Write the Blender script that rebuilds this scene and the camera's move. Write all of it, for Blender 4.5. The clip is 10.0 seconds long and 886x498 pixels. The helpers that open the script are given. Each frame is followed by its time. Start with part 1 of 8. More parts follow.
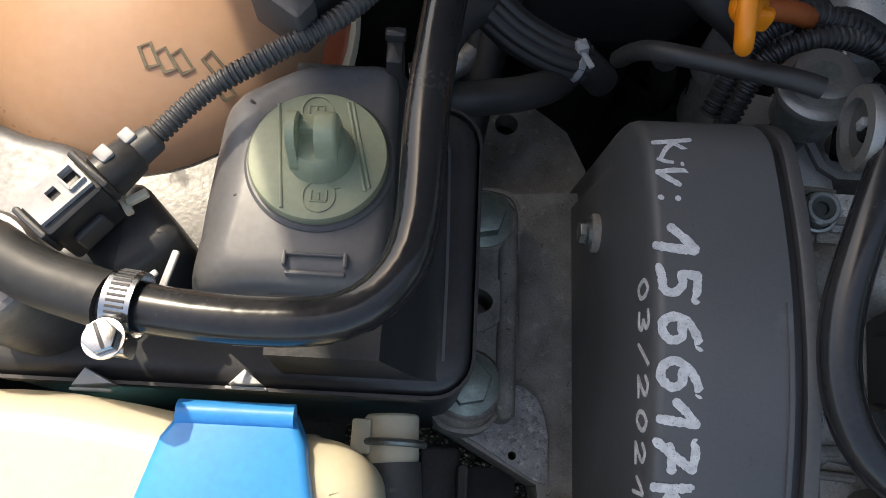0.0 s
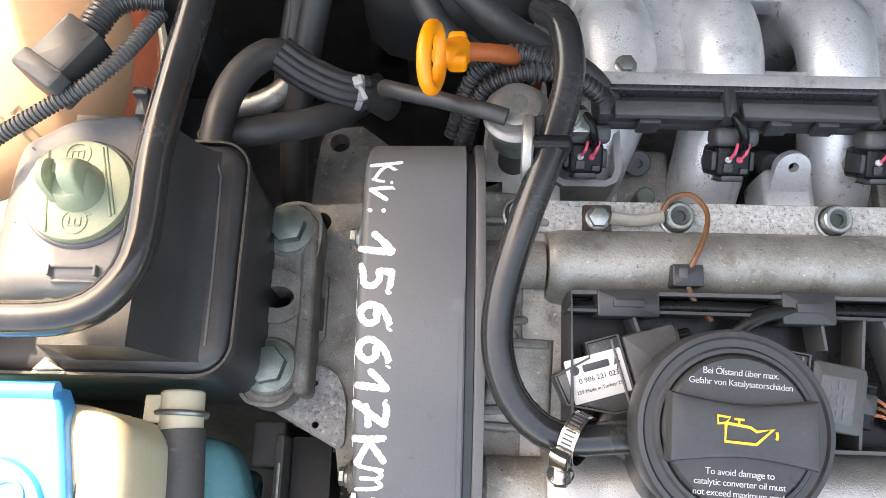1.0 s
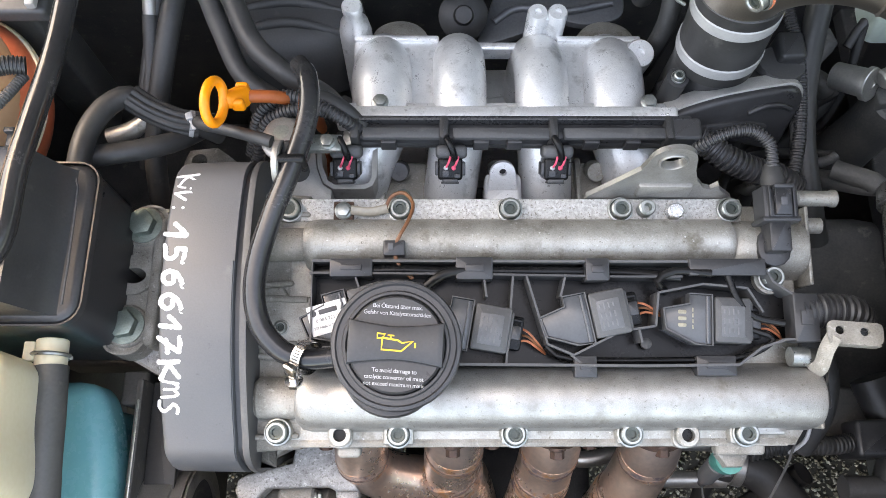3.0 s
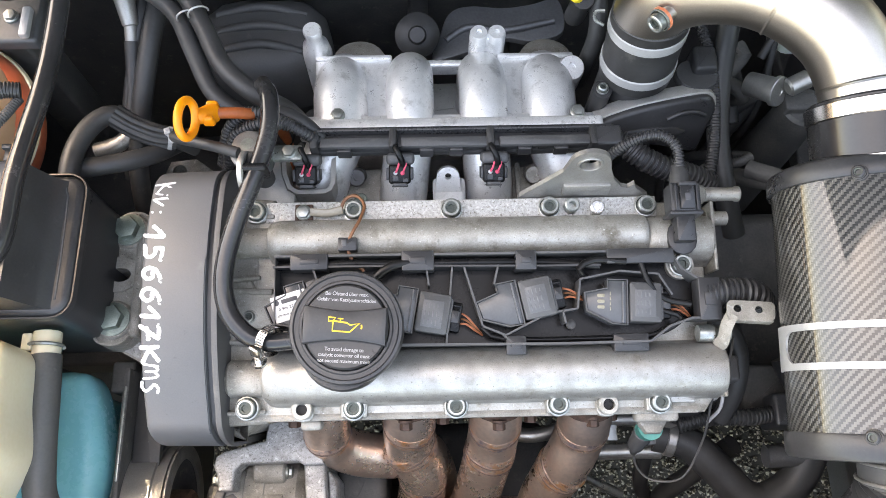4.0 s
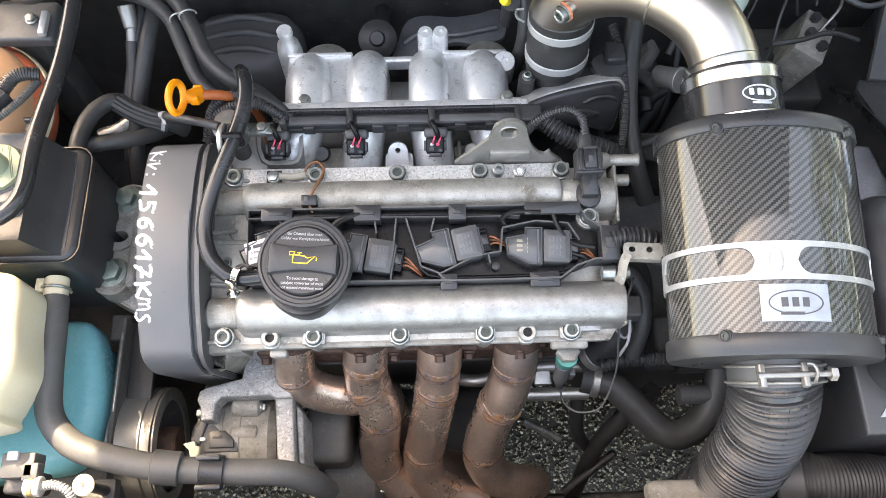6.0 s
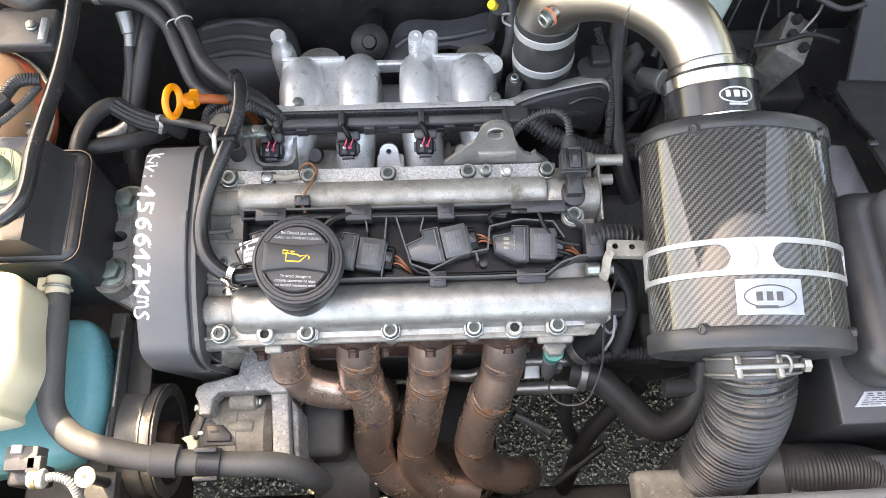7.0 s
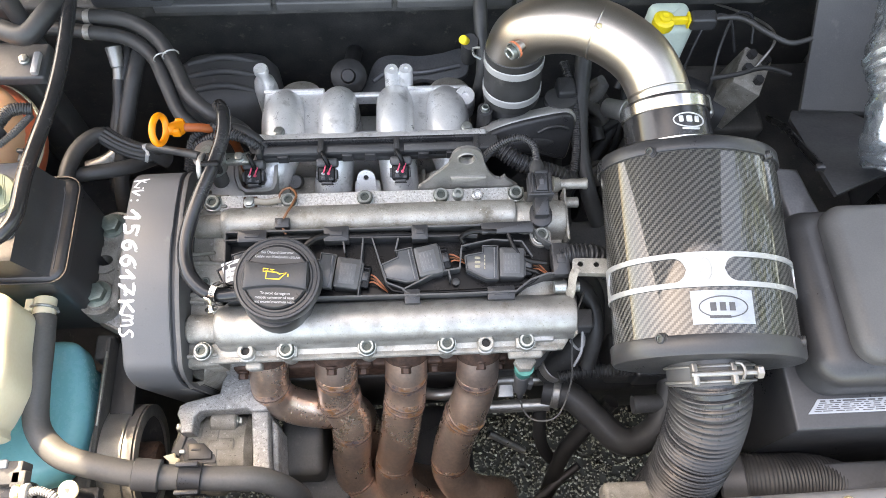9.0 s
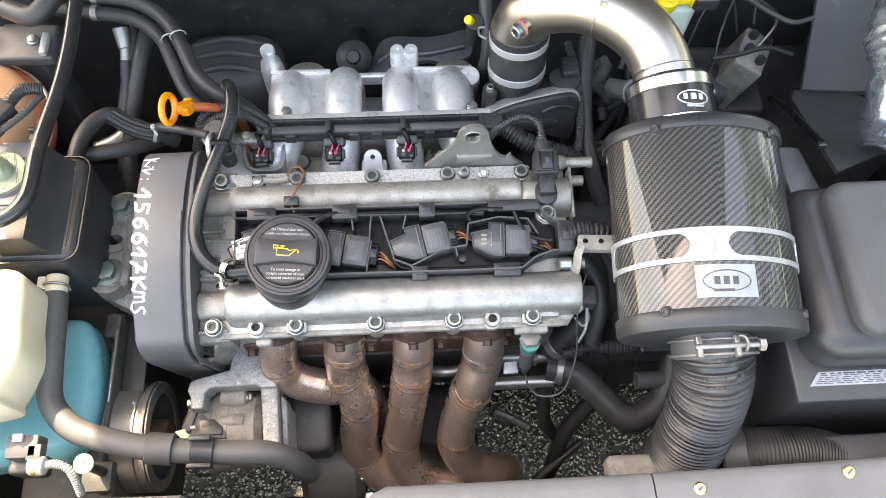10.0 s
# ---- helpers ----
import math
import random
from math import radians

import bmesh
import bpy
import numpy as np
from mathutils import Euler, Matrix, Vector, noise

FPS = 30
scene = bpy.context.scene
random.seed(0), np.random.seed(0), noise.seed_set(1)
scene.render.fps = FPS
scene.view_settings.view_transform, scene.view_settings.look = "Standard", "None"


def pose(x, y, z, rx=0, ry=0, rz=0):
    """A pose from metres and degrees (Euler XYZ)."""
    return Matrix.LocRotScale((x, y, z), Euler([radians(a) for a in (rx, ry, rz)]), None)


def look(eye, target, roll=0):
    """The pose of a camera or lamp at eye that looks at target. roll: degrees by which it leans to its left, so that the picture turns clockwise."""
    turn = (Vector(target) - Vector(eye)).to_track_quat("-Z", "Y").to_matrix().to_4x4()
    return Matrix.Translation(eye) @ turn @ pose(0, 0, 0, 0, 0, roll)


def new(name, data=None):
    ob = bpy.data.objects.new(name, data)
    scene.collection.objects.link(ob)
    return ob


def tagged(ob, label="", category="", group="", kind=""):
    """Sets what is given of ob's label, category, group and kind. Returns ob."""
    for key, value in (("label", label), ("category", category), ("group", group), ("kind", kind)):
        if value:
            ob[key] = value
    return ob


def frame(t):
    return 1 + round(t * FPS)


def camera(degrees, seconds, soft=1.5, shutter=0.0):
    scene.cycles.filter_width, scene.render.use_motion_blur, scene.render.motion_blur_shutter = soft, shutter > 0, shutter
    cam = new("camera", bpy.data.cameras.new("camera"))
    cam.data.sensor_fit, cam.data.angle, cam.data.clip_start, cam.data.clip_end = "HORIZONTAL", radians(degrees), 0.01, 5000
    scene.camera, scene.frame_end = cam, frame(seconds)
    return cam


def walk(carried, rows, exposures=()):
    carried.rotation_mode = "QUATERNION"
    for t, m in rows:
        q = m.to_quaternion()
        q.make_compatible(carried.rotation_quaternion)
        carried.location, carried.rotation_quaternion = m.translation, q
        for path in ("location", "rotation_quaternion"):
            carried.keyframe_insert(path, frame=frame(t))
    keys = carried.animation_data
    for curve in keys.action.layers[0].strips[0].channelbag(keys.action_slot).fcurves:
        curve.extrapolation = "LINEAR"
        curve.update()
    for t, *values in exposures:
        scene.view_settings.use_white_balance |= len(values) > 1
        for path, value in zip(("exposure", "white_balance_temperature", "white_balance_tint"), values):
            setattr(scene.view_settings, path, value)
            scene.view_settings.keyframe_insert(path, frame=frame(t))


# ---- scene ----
cam = camera(59.9, 10.0, 0.7)
# level the path: turn about the engine's first front bolt, which becomes (0, 0, 0.8)
LEVEL = Matrix.Translation((0, 0, 0.8)) @ pose(0, 0, 0, -8) @ Matrix.Translation((-0.265, -0.030, -0.818))
PATH = [
    (0, (0.019, 0.022, 1.14), (0.053, 0.899, -0.657), 5.2),
    (0.5, (0.088, 0.007, 1.184), (0.098, 0.866, -0.622), 2.8),
    (1, (0.143, -0.004, 1.214), (0.141, 0.861, -0.589), 1.1),
    (1.5, (0.191, -0.026, 1.247), (0.196, 0.85, -0.551), 1.1),
    (2, (0.223, -0.052, 1.284), (0.247, 0.836, -0.508), 1.9),
    (2.5, (0.258, -0.074, 1.321), (0.282, 0.82, -0.468), 1.8),
    (4, (0.329, -0.139, 1.421), (0.361, 0.774, -0.359), 0.7),
    (4.5, (0.34, -0.161, 1.441), (0.362, 0.785, -0.321), 0.0),
    (5, (0.358, -0.202, 1.467), (0.373, 0.777, -0.277), -0.5),
    (5.5, (0.37, -0.244, 1.48), (0.404, 0.758, -0.25), 0.4),
    (7, (0.388, -0.281, 1.511), (0.422, 0.719, -0.221), 0.0),
    (7.5, (0.391, -0.287, 1.515), (0.441, 0.729, -0.207), 0.6),
    (8, (0.392, -0.3, 1.523), (0.455, 0.749, -0.178), 1.0),
    (8.5, (0.398, -0.31, 1.527), (0.465, 0.767, -0.158), 1.0),
    (9, (0.399, -0.319, 1.531), (0.473, 0.77, -0.145), 1.3),
    (9.5, (0.394, -0.325, 1.531), (0.471, 0.753, -0.151), 1.3),
    (10, (0.388, -0.334, 1.534), (0.468, 0.729, -0.159), 1.5),
]
walk(cam, [(t, LEVEL @ look(eye, target, roll)) for t, eye, target, roll in PATH],
     [(0, 1.25, 7700, 9), (0.3, 2.3, 8800, 11), (1, 3.3, 9500, 12), (2.5, 3.5, 9500, 12), (5, 3.52, 9500, 12), (7.5, 3.54, 9500, 12), (10, 3.56, 9500, 12)])

# ---- light ----
SUN_DIR = Vector((-1.0, 1.5, 2.4)).normalized()
world = bpy.data.worlds.new("sky")
scene.world = world
world.use_nodes = True
wn = world.node_tree.nodes
sky = wn.new("ShaderNodeTexSky")
sky.sky_type, sky.sun_disc = "NISHITA", False
sky.sun_elevation = math.asin(SUN_DIR.z)
sky.sun_rotation = math.atan2(SUN_DIR.x, SUN_DIR.y)
sky.air_density, sky.dust_density = 1.0, 3.0
world.node_tree.links.new(sky.outputs[0], wn["Background"].inputs[0])
wn["Background"].inputs[1].default_value = 0.15
sun = new("sun", bpy.data.lights.new("sun", "SUN"))
sun.data.energy, sun.data.angle, sun.data.color = 1.8, radians(0.6), (1.0, 0.95, 0.87)
sun.matrix_basis = look(SUN_DIR * 5, (0, 0, 0))


# ---- materials ----
def material(name, c1, c2=None, rough=0.5, metal=0.0, s1=25.0, s2=300.0, bump=0.1, rvar=0.12, stain=None,
             coat=0.0, spec=0.5, translucent=0.0, sss=0.0):
    """c1, c2: the two colours that broad and fine noise mix; stain: (colour, scale, from, to, roughness) of blotches with a shape of their own."""
    m = bpy.data.materials.new(name)
    m.use_nodes = True
    nt = m.node_tree
    n, l = nt.nodes, nt.links
    b = n["Principled BSDF"]
    c2 = c2 or tuple(0.75 * v for v in c1)
    co = n.new("ShaderNodeTexCoord")
    broad, fine = n.new("ShaderNodeTexNoise"), n.new("ShaderNodeTexNoise")
    for node, s, d in ((broad, s1, 5.0), (fine, s2, 3.0)):
        node.inputs["Scale"].default_value, node.inputs["Detail"].default_value = s, d
        l.new(co.outputs["Object"], node.inputs["Vector"])
    both = n.new("ShaderNodeMath")
    both.operation = "MULTIPLY_ADD"
    l.new(fine.outputs[0], both.inputs[0])
    both.inputs[1].default_value = 0.4
    l.new(broad.outputs[0], both.inputs[2])
    spread = n.new("ShaderNodeMapRange")
    spread.inputs[1].default_value, spread.inputs[2].default_value = 0.5, 0.9
    l.new(both.outputs[0], spread.inputs[0])
    mix = n.new("ShaderNodeMix")
    mix.data_type = "RGBA"
    mix.inputs[6].default_value, mix.inputs[7].default_value = (*c1, 1), (*c2, 1)
    l.new(spread.outputs[0], mix.inputs[0])
    colour = mix.outputs[2]
    rr = n.new("ShaderNodeMapRange")
    rr.inputs[1].default_value, rr.inputs[2].default_value = 0.45, 0.95
    rr.inputs[3].default_value, rr.inputs[4].default_value = max(0.02, rough - rvar), min(1, rough + rvar)
    l.new(both.outputs[0], rr.inputs[0])
    roughness = rr.outputs[0]
    for sc, ss, lo, hi, sr in (() if not stain else (stain if isinstance(stain[0][0], tuple) else (stain,))):
        tex = n.new("ShaderNodeTexNoise")
        tex.inputs["Scale"].default_value, tex.inputs["Detail"].default_value, tex.inputs["Roughness"].default_value = ss, 7.0, 0.65
        l.new(co.outputs["Object"], tex.inputs["Vector"])
        mask = n.new("ShaderNodeMapRange")
        mask.inputs[1].default_value, mask.inputs[2].default_value = lo, hi
        l.new(tex.outputs[0], mask.inputs[0])
        mx = n.new("ShaderNodeMix")
        mx.data_type = "RGBA"
        mx.inputs[7].default_value = (*sc, 1)
        l.new(mask.outputs[0], mx.inputs[0])
        l.new(colour, mx.inputs[6])
        colour = mx.outputs[2]
        mr = n.new("ShaderNodeMix")
        l.new(mask.outputs[0], mr.inputs[0])
        l.new(roughness, mr.inputs[2])
        mr.inputs[3].default_value = sr
        roughness = mr.outputs[0]
    l.new(colour, b.inputs["Base Color"])
    l.new(roughness, b.inputs["Roughness"])
    b.inputs["Metallic"].default_value = metal
    b.inputs["Coat Weight"].default_value = coat
    b.inputs["Coat Roughness"].default_value = 0.06
    b.inputs["Specular IOR Level"].default_value = spec
    if translucent:
        b.inputs["Transmission Weight"].default_value = translucent
    if sss:
        b.inputs["Subsurface Weight"].default_value = sss
        b.inputs["Subsurface Radius"].default_value = (0.02, 0.015, 0.01)
        b.inputs["Subsurface Scale"].default_value = 1.0
    if bump:
        bp = n.new("ShaderNodeBump")
        bp.inputs["Strength"].default_value, bp.inputs["Distance"].default_value = bump, 0.0006
        l.new(both.outputs[0], bp.inputs["Height"])
        l.new(bp.outputs[0], b.inputs["Normal"])
    return m


CAST = material("cast_aluminium", (0.44, 0.424, 0.387), (0.26, 0.246, 0.216), 0.46, 0.52, 35, 900, 1.3,
                stain=(((0.15, 0.13, 0.10), 40, 0.53, 0.72, 0.75), ((0.15, 0.135, 0.11), 420, 0.60, 0.72, 0.8), ((0.62, 0.61, 0.58), 300, 0.62, 0.72, 0.5)))
CAST_PALE = material("pale_cast_aluminium", (0.52, 0.51, 0.49), (0.38, 0.372, 0.355), 0.42, 0.5, 45, 1100, 1.0,
                     stain=(((0.27, 0.255, 0.225), 60, 0.58, 0.78, 0.6), ((0.25, 0.24, 0.22), 480, 0.62, 0.72, 0.7)))
OXIDE = material("oxidised_aluminium", (0.64, 0.635, 0.615), (0.40, 0.39, 0.365), 0.6, 0.25, 420, 1600, 1.2,
                 stain=(((0.22, 0.20, 0.17), 480, 0.56, 0.66, 0.8), ((0.10, 0.09, 0.075), 900, 0.62, 0.68, 0.9), ((0.26, 0.245, 0.21), 60, 0.60, 0.74, 0.8)))
CAST_DIRTY = material("dirty_cast_aluminium", (0.35, 0.33, 0.295), (0.19, 0.175, 0.15), 0.65, 0.25, 50, 900, 1.3,
                      stain=(((0.46, 0.44, 0.40), 190, 0.58, 0.70, 0.7), ((0.07, 0.062, 0.052), 380, 0.62, 0.70, 0.9)))
BLOTCHED = material("blotched_cast_aluminium", (0.42, 0.415, 0.405), (0.29, 0.285, 0.275), 0.55, 0.3, 90, 700, 1.3,
                    stain=(((0.64, 0.63, 0.61), 240, 0.56, 0.66, 0.7), ((0.20, 0.195, 0.185), 420, 0.52, 0.66, 0.8), ((0.11, 0.105, 0.096), 900, 0.60, 0.68, 0.85), ((0.14, 0.133, 0.12), 60, 0.58, 0.76, 0.8)))
STEEL = material("dull_pressed_steel", (0.36, 0.348, 0.33), (0.26, 0.25, 0.235), 0.42, 0.7, 40, 800, 0.5,
                 stain=((0.18, 0.165, 0.14), 70, 0.6, 0.74, 0.6))
MACHINED = material("bright_machined_aluminium", (0.78, 0.78, 0.77), (0.62, 0.62, 0.61), 0.3, 0.9, 40, 900, 0.15)
TUBE_FRONT = material("smooth_cast_aluminium", (0.42, 0.408, 0.388), (0.30, 0.29, 0.27), 0.42, 0.72, 60, 1200, 1.0,
                      stain=(((0.25, 0.23, 0.195), 42, 0.55, 0.74, 0.55), ((0.20, 0.187, 0.16), 420, 0.60, 0.70, 0.6)))
ZINC = material("zinc_plated_steel", (0.43, 0.44, 0.42), (0.26, 0.28, 0.26), 0.36, 0.85, 120, 900, 0.3,
                stain=((0.20, 0.26, 0.23), 130, 0.58, 0.72, 0.55))
# darker zinc that paints shade into the bolts' sockets and washer grooves
ZINC_DARK = material("recess_shade_zinc", (0.09, 0.105, 0.095), (0.05, 0.058, 0.052), 0.5, 0.5, 120, 900, 0.3)
ZINC_GREEN = material("green_zinc_steel", (0.28, 0.34, 0.30), (0.17, 0.20, 0.18), 0.42, 0.7, 90, 900, 0.25)
CHROME = material("polished_steel", (0.62, 0.61, 0.60), (0.50, 0.495, 0.485), 0.2, 1.0, 60, 800, 0.05, 0.05)
STAINLESS = material("brushed_stainless", (0.55, 0.515, 0.475), (0.45, 0.405, 0.36), 0.34, 1.0, 14, 900, 0.2, 0.07)
HEADER = material("heat_tinted_steel", (0.86, 0.67, 0.55), (0.55, 0.425, 0.355), 0.31, 0.84, 14, 260, 0.06,
                  stain=(((0.66, 0.43, 0.31), 16, 0.48, 0.84, 0.32), ((0.34, 0.29, 0.275), 12, 0.50, 0.84, 0.33)))
HEAT_BAND = material("heat_colours", (0.80, 0.58, 0.45), (0.62, 0.47, 0.40), 0.33, 0.75, 60, 500, 0.12,
                     stain=(((0.70, 0.38, 0.20), 75, 0.50, 0.62, 0.34), ((0.22, 0.21, 0.26), 60, 0.54, 0.65, 0.34), ((0.32, 0.15, 0.10), 120, 0.57, 0.67, 0.45)))
WELD = material("rippled_weld", (0.36, 0.23, 0.17), (0.18, 0.13, 0.12), 0.42, 0.6, 110, 700, 0.5,
                stain=((0.55, 0.33, 0.20), 130, 0.58, 0.68, 0.4))
RUST = material("rusty_steel", (0.15, 0.085, 0.06), (0.07, 0.045, 0.036), 0.62, 0.45, 120, 800, 0.7)
BLACK = material("black_plastic", (0.024, 0.024, 0.0255), (0.044, 0.044, 0.046), 0.37, 0, 18, 500, 0.25,
                 stain=(((0.10, 0.098, 0.092), 48, 0.63, 0.84, 0.7), ((0.095, 0.092, 0.086), 700, 0.67, 0.73, 0.7)))
BLACK_SHINY = material("glossy_black_plastic", (0.020, 0.020, 0.021), (0.034, 0.034, 0.036), 0.27, 0, 18, 500, 0.06)
BLACK_DUSTY = material("dusty_black_plastic", (0.055, 0.055, 0.057), (0.090, 0.089, 0.088), 0.52, 0, 9, 600, 0.3,
                       stain=(((0.15, 0.147, 0.14), 35, 0.62, 0.85, 0.7), ((0.14, 0.137, 0.13), 600, 0.66, 0.72, 0.7)))
GREY_PLASTIC = material("grey_black_cover_plastic", (0.076, 0.078, 0.082), (0.102, 0.104, 0.108), 0.46, 0, 10, 900, 0.3,
                        stain=(((0.17, 0.17, 0.168), 22, 0.62, 0.82, 0.6), ((0.055, 0.055, 0.058), 120, 0.66, 0.74, 0.5)))
RUBBER = material("black_rubber", (0.022, 0.022, 0.0225), (0.043, 0.0425, 0.042), 0.5, 0, 30, 300, 0.3,
                  stain=(((0.105, 0.102, 0.095), 40, 0.62, 0.82, 0.75), ((0.10, 0.096, 0.09), 500, 0.67, 0.74, 0.8)))
RUBBER_SHINY = material("smooth_black_rubber", (0.017, 0.017, 0.018), (0.026, 0.026, 0.028), 0.20, 0, 25, 400, 0.08)
GRIME = material("grimy_black_metal", (0.045, 0.045, 0.045), (0.10, 0.096, 0.09), 0.6, 0.1, 25, 400, 0.8,
                 stain=((0.19, 0.18, 0.16), 60, 0.60, 0.75, 0.8))
BODY = material("grey_body_metal", (0.070, 0.072, 0.076), (0.048, 0.050, 0.053), 0.5, 0.1, 12, 300, 0.2)
SHIELD = material("dull_heat_shield", (0.20, 0.205, 0.215), (0.13, 0.134, 0.142), 0.45, 0.6, 15, 400, 0.3)
SLAM = material("textured_grey_plastic", (0.155, 0.158, 0.163), (0.115, 0.117, 0.121), 0.58, 0, 12, 1200, 0.5,
                stain=(((0.23, 0.23, 0.225), 18, 0.60, 0.80, 0.7), ((0.08, 0.08, 0.08), 300, 0.66, 0.74, 0.7)))
CREAM = material("milky_tank_plastic", (0.72, 0.65, 0.50), (0.66, 0.58, 0.41), 0.4, 0, 10, 300, 0.06, sss=0.3)
TANK_ORANGE = material("coolant_filled_plastic", (0.74, 0.20, 0.10), (0.62, 0.14, 0.07), 0.35, 0, 9, 200, 0.05, sss=0.3)
TANK_PALE = material("yellowed_tank_plastic", (0.60, 0.37, 0.235), (0.54, 0.32, 0.19), 0.35, 0, 8, 200, 0.05, sss=0.3)
TEAL = material("blue_fluid_plastic", (0.22, 0.60, 0.64), (0.15, 0.50, 0.57), 0.3, 0, 8, 200, 0.06, sss=0.2)
BLUE_CAP = material("blue_plastic", (0.04, 0.36, 0.80), (0.03, 0.28, 0.68), 0.35, 0, 15, 400, 0.05)
GREEN_CAP = material("pale_green_plastic", (0.34, 0.37, 0.25), (0.27, 0.30, 0.20), 0.42, 0, 20, 500, 0.1)
GREY_TANK = material("grey_tank_plastic", (0.150, 0.150, 0.155), (0.108, 0.108, 0.113), 0.4, 0, 14, 400, 0.1)
ORANGE = material("orange_plastic", (0.95, 0.30, 0.01), (0.85, 0.23, 0.01), 0.38, 0, 30, 400, 0.05)
ORANGE_DULL = material("grimy_orange_plastic", (0.42, 0.10, 0.025), (0.26, 0.065, 0.02), 0.5, 0, 40, 400, 0.1)
YELLOW = material("yellow_plastic", (0.85, 0.68, 0.03), (0.75, 0.55, 0.03), 0.4, 0, 30, 400, 0.05)
MINT = material("milky_green_plastic", (0.60, 0.70, 0.62), (0.50, 0.60, 0.53), 0.4, 0, 20, 300, 0.05)
SENSOR_GREEN = material("sea_green_plastic", (0.05, 0.26, 0.22), (0.04, 0.19, 0.16), 0.4, 0, 40, 400, 0.1)
COPPER_WIRE = material("brown_cable", (0.21, 0.085, 0.035), (0.14, 0.055, 0.025), 0.45, 0, 60, 600, 0.1)
ORANGE_WIRE = material("orange_cable", (0.55, 0.19, 0.09), (0.38, 0.13, 0.07), 0.45, 0, 60, 600, 0.1)
PINK_WIRE = material("pink_cable", (0.80, 0.10, 0.18), (0.65, 0.07, 0.12), 0.45, 0, 60, 600, 0.1)
GREY_WIRE = material("grey_cable", (0.45, 0.45, 0.45), (0.32, 0.32, 0.32), 0.45, 0, 60, 600, 0.1)
WHITE_PAINT = material("white_marker_paint", (0.72, 0.72, 0.72), (0.50, 0.50, 0.51), 0.6, 0, 300, 1800, 0.4,
                       stain=((0.22, 0.22, 0.23), 1500, 0.58, 0.66, 0.6))
WHITE_INK = material("white_print", (0.55, 0.55, 0.55), (0.40, 0.40, 0.40), 0.6, 0, 300, 1500, 0.05)
YELLOW_INK = material("yellow_print", (0.85, 0.55, 0.05), (0.72, 0.45, 0.04), 0.6, 0, 300, 1500, 0.05)
PAPER = material("white_sticker_and_sun_patch", (0.78, 0.78, 0.76), (0.70, 0.70, 0.69), 0.45, 0, 60, 500, 0.04)
FOIL = material("silver_sticker", (0.34, 0.365, 0.39), (0.28, 0.30, 0.325), 0.36, 0.3, 60, 500, 0.04)
DARK_INK = material("dark_print", (0.05, 0.05, 0.055), (0.08, 0.08, 0.085), 0.55, 0, 200, 900, 0.03)
BRASS = material("brass", (0.60, 0.50, 0.28), (0.45, 0.36, 0.2), 0.35, 0.9, 60, 500, 0.1)
GRAVEL = material("grey_gravel", (0.30, 0.29, 0.26), (0.13, 0.125, 0.11), 0.85, 0, 90, 700, 0.6)
SOIL = material("gravelly_soil", (0.11, 0.10, 0.085), (0.06, 0.055, 0.047), 0.95, 0, 20, 200, 0.8)
COPPER_PIPE = material("pale_metal_pipe", (0.48, 0.47, 0.44), (0.36, 0.35, 0.33), 0.38, 0.8, 40, 500, 0.2)
SILVER_FOIL = material("crumpled_silver_film", (0.62, 0.68, 0.73), (0.42, 0.47, 0.52), 0.20, 0.85, 60, 220, 1.0)


def carbon_material():
    """Twill weave from the mesh's own u, v in metres, under clear lacquer."""
    m = bpy.data.materials.new("carbon_fibre_twill")
    m.use_nodes = True
    n, l = m.node_tree.nodes, m.node_tree.links
    b = n["Principled BSDF"]
    uv = n.new("ShaderNodeUVMap")
    sep = n.new("ShaderNodeSeparateXYZ")
    l.new(uv.outputs[0], sep.inputs[0])

    def calc(op, a, c=None):
        k = n.new("ShaderNodeMath")
        k.operation = op
        for i, v in enumerate((a, c)):
            if v is None:
                continue
            if isinstance(v, (int, float)):
                k.inputs[i].default_value = v
            else:
                l.new(v, k.inputs[i])
        return k.outputs[0]

    cell = 0.00165
    u, v = calc("DIVIDE", sep.outputs[0], cell), calc("DIVIDE", sep.outputs[1], cell)
    step = calc("MODULO", calc("ADD", calc("ADD", calc("FLOOR", u), calc("FLOOR", v)), 4000), 4)
    warp = calc("LESS_THAN", step, 1.5)
    fu = calc("ABSOLUTE", calc("SUBTRACT", calc("FRACT", u), 0.5))
    fv = calc("ABSOLUTE", calc("SUBTRACT", calc("FRACT", v), 0.5))
    ridge = n.new("ShaderNodeMix")
    l.new(warp, ridge.inputs[0])
    l.new(fv, ridge.inputs[2])
    l.new(fu, ridge.inputs[3])
    col = n.new("ShaderNodeMix")
    col.data_type = "RGBA"
    col.inputs[6].default_value, col.inputs[7].default_value = (0.013, 0.013, 0.0125, 1), (0.080, 0.077, 0.070, 1)
    l.new(warp, col.inputs[0])
    l.new(col.outputs[2], b.inputs["Base Color"])
    bp = n.new("ShaderNodeBump")
    bp.inputs["Strength"].default_value, bp.inputs["Distance"].default_value = 0.6, 0.0006
    bp.invert = True
    l.new(ridge.outputs[0], bp.inputs["Height"])
    l.new(bp.outputs[0], b.inputs["Normal"])
    b.inputs["Roughness"].default_value, b.inputs["Metallic"].default_value = 0.35, 0.3
    b.inputs["Coat Weight"].default_value, b.inputs["Coat Roughness"].default_value = 1.0, 0.05
    return m


CARBON = carbon_material()
BARK = material("grey_brown_bark", (0.12, 0.095, 0.07), (0.06, 0.05, 0.04), 0.9, 0, 8, 60, 0.8)
LEAF = material("green_leaf", (0.075, 0.135, 0.03), (0.045, 0.09, 0.02), 0.5, 0, 3, 40, 0.1)


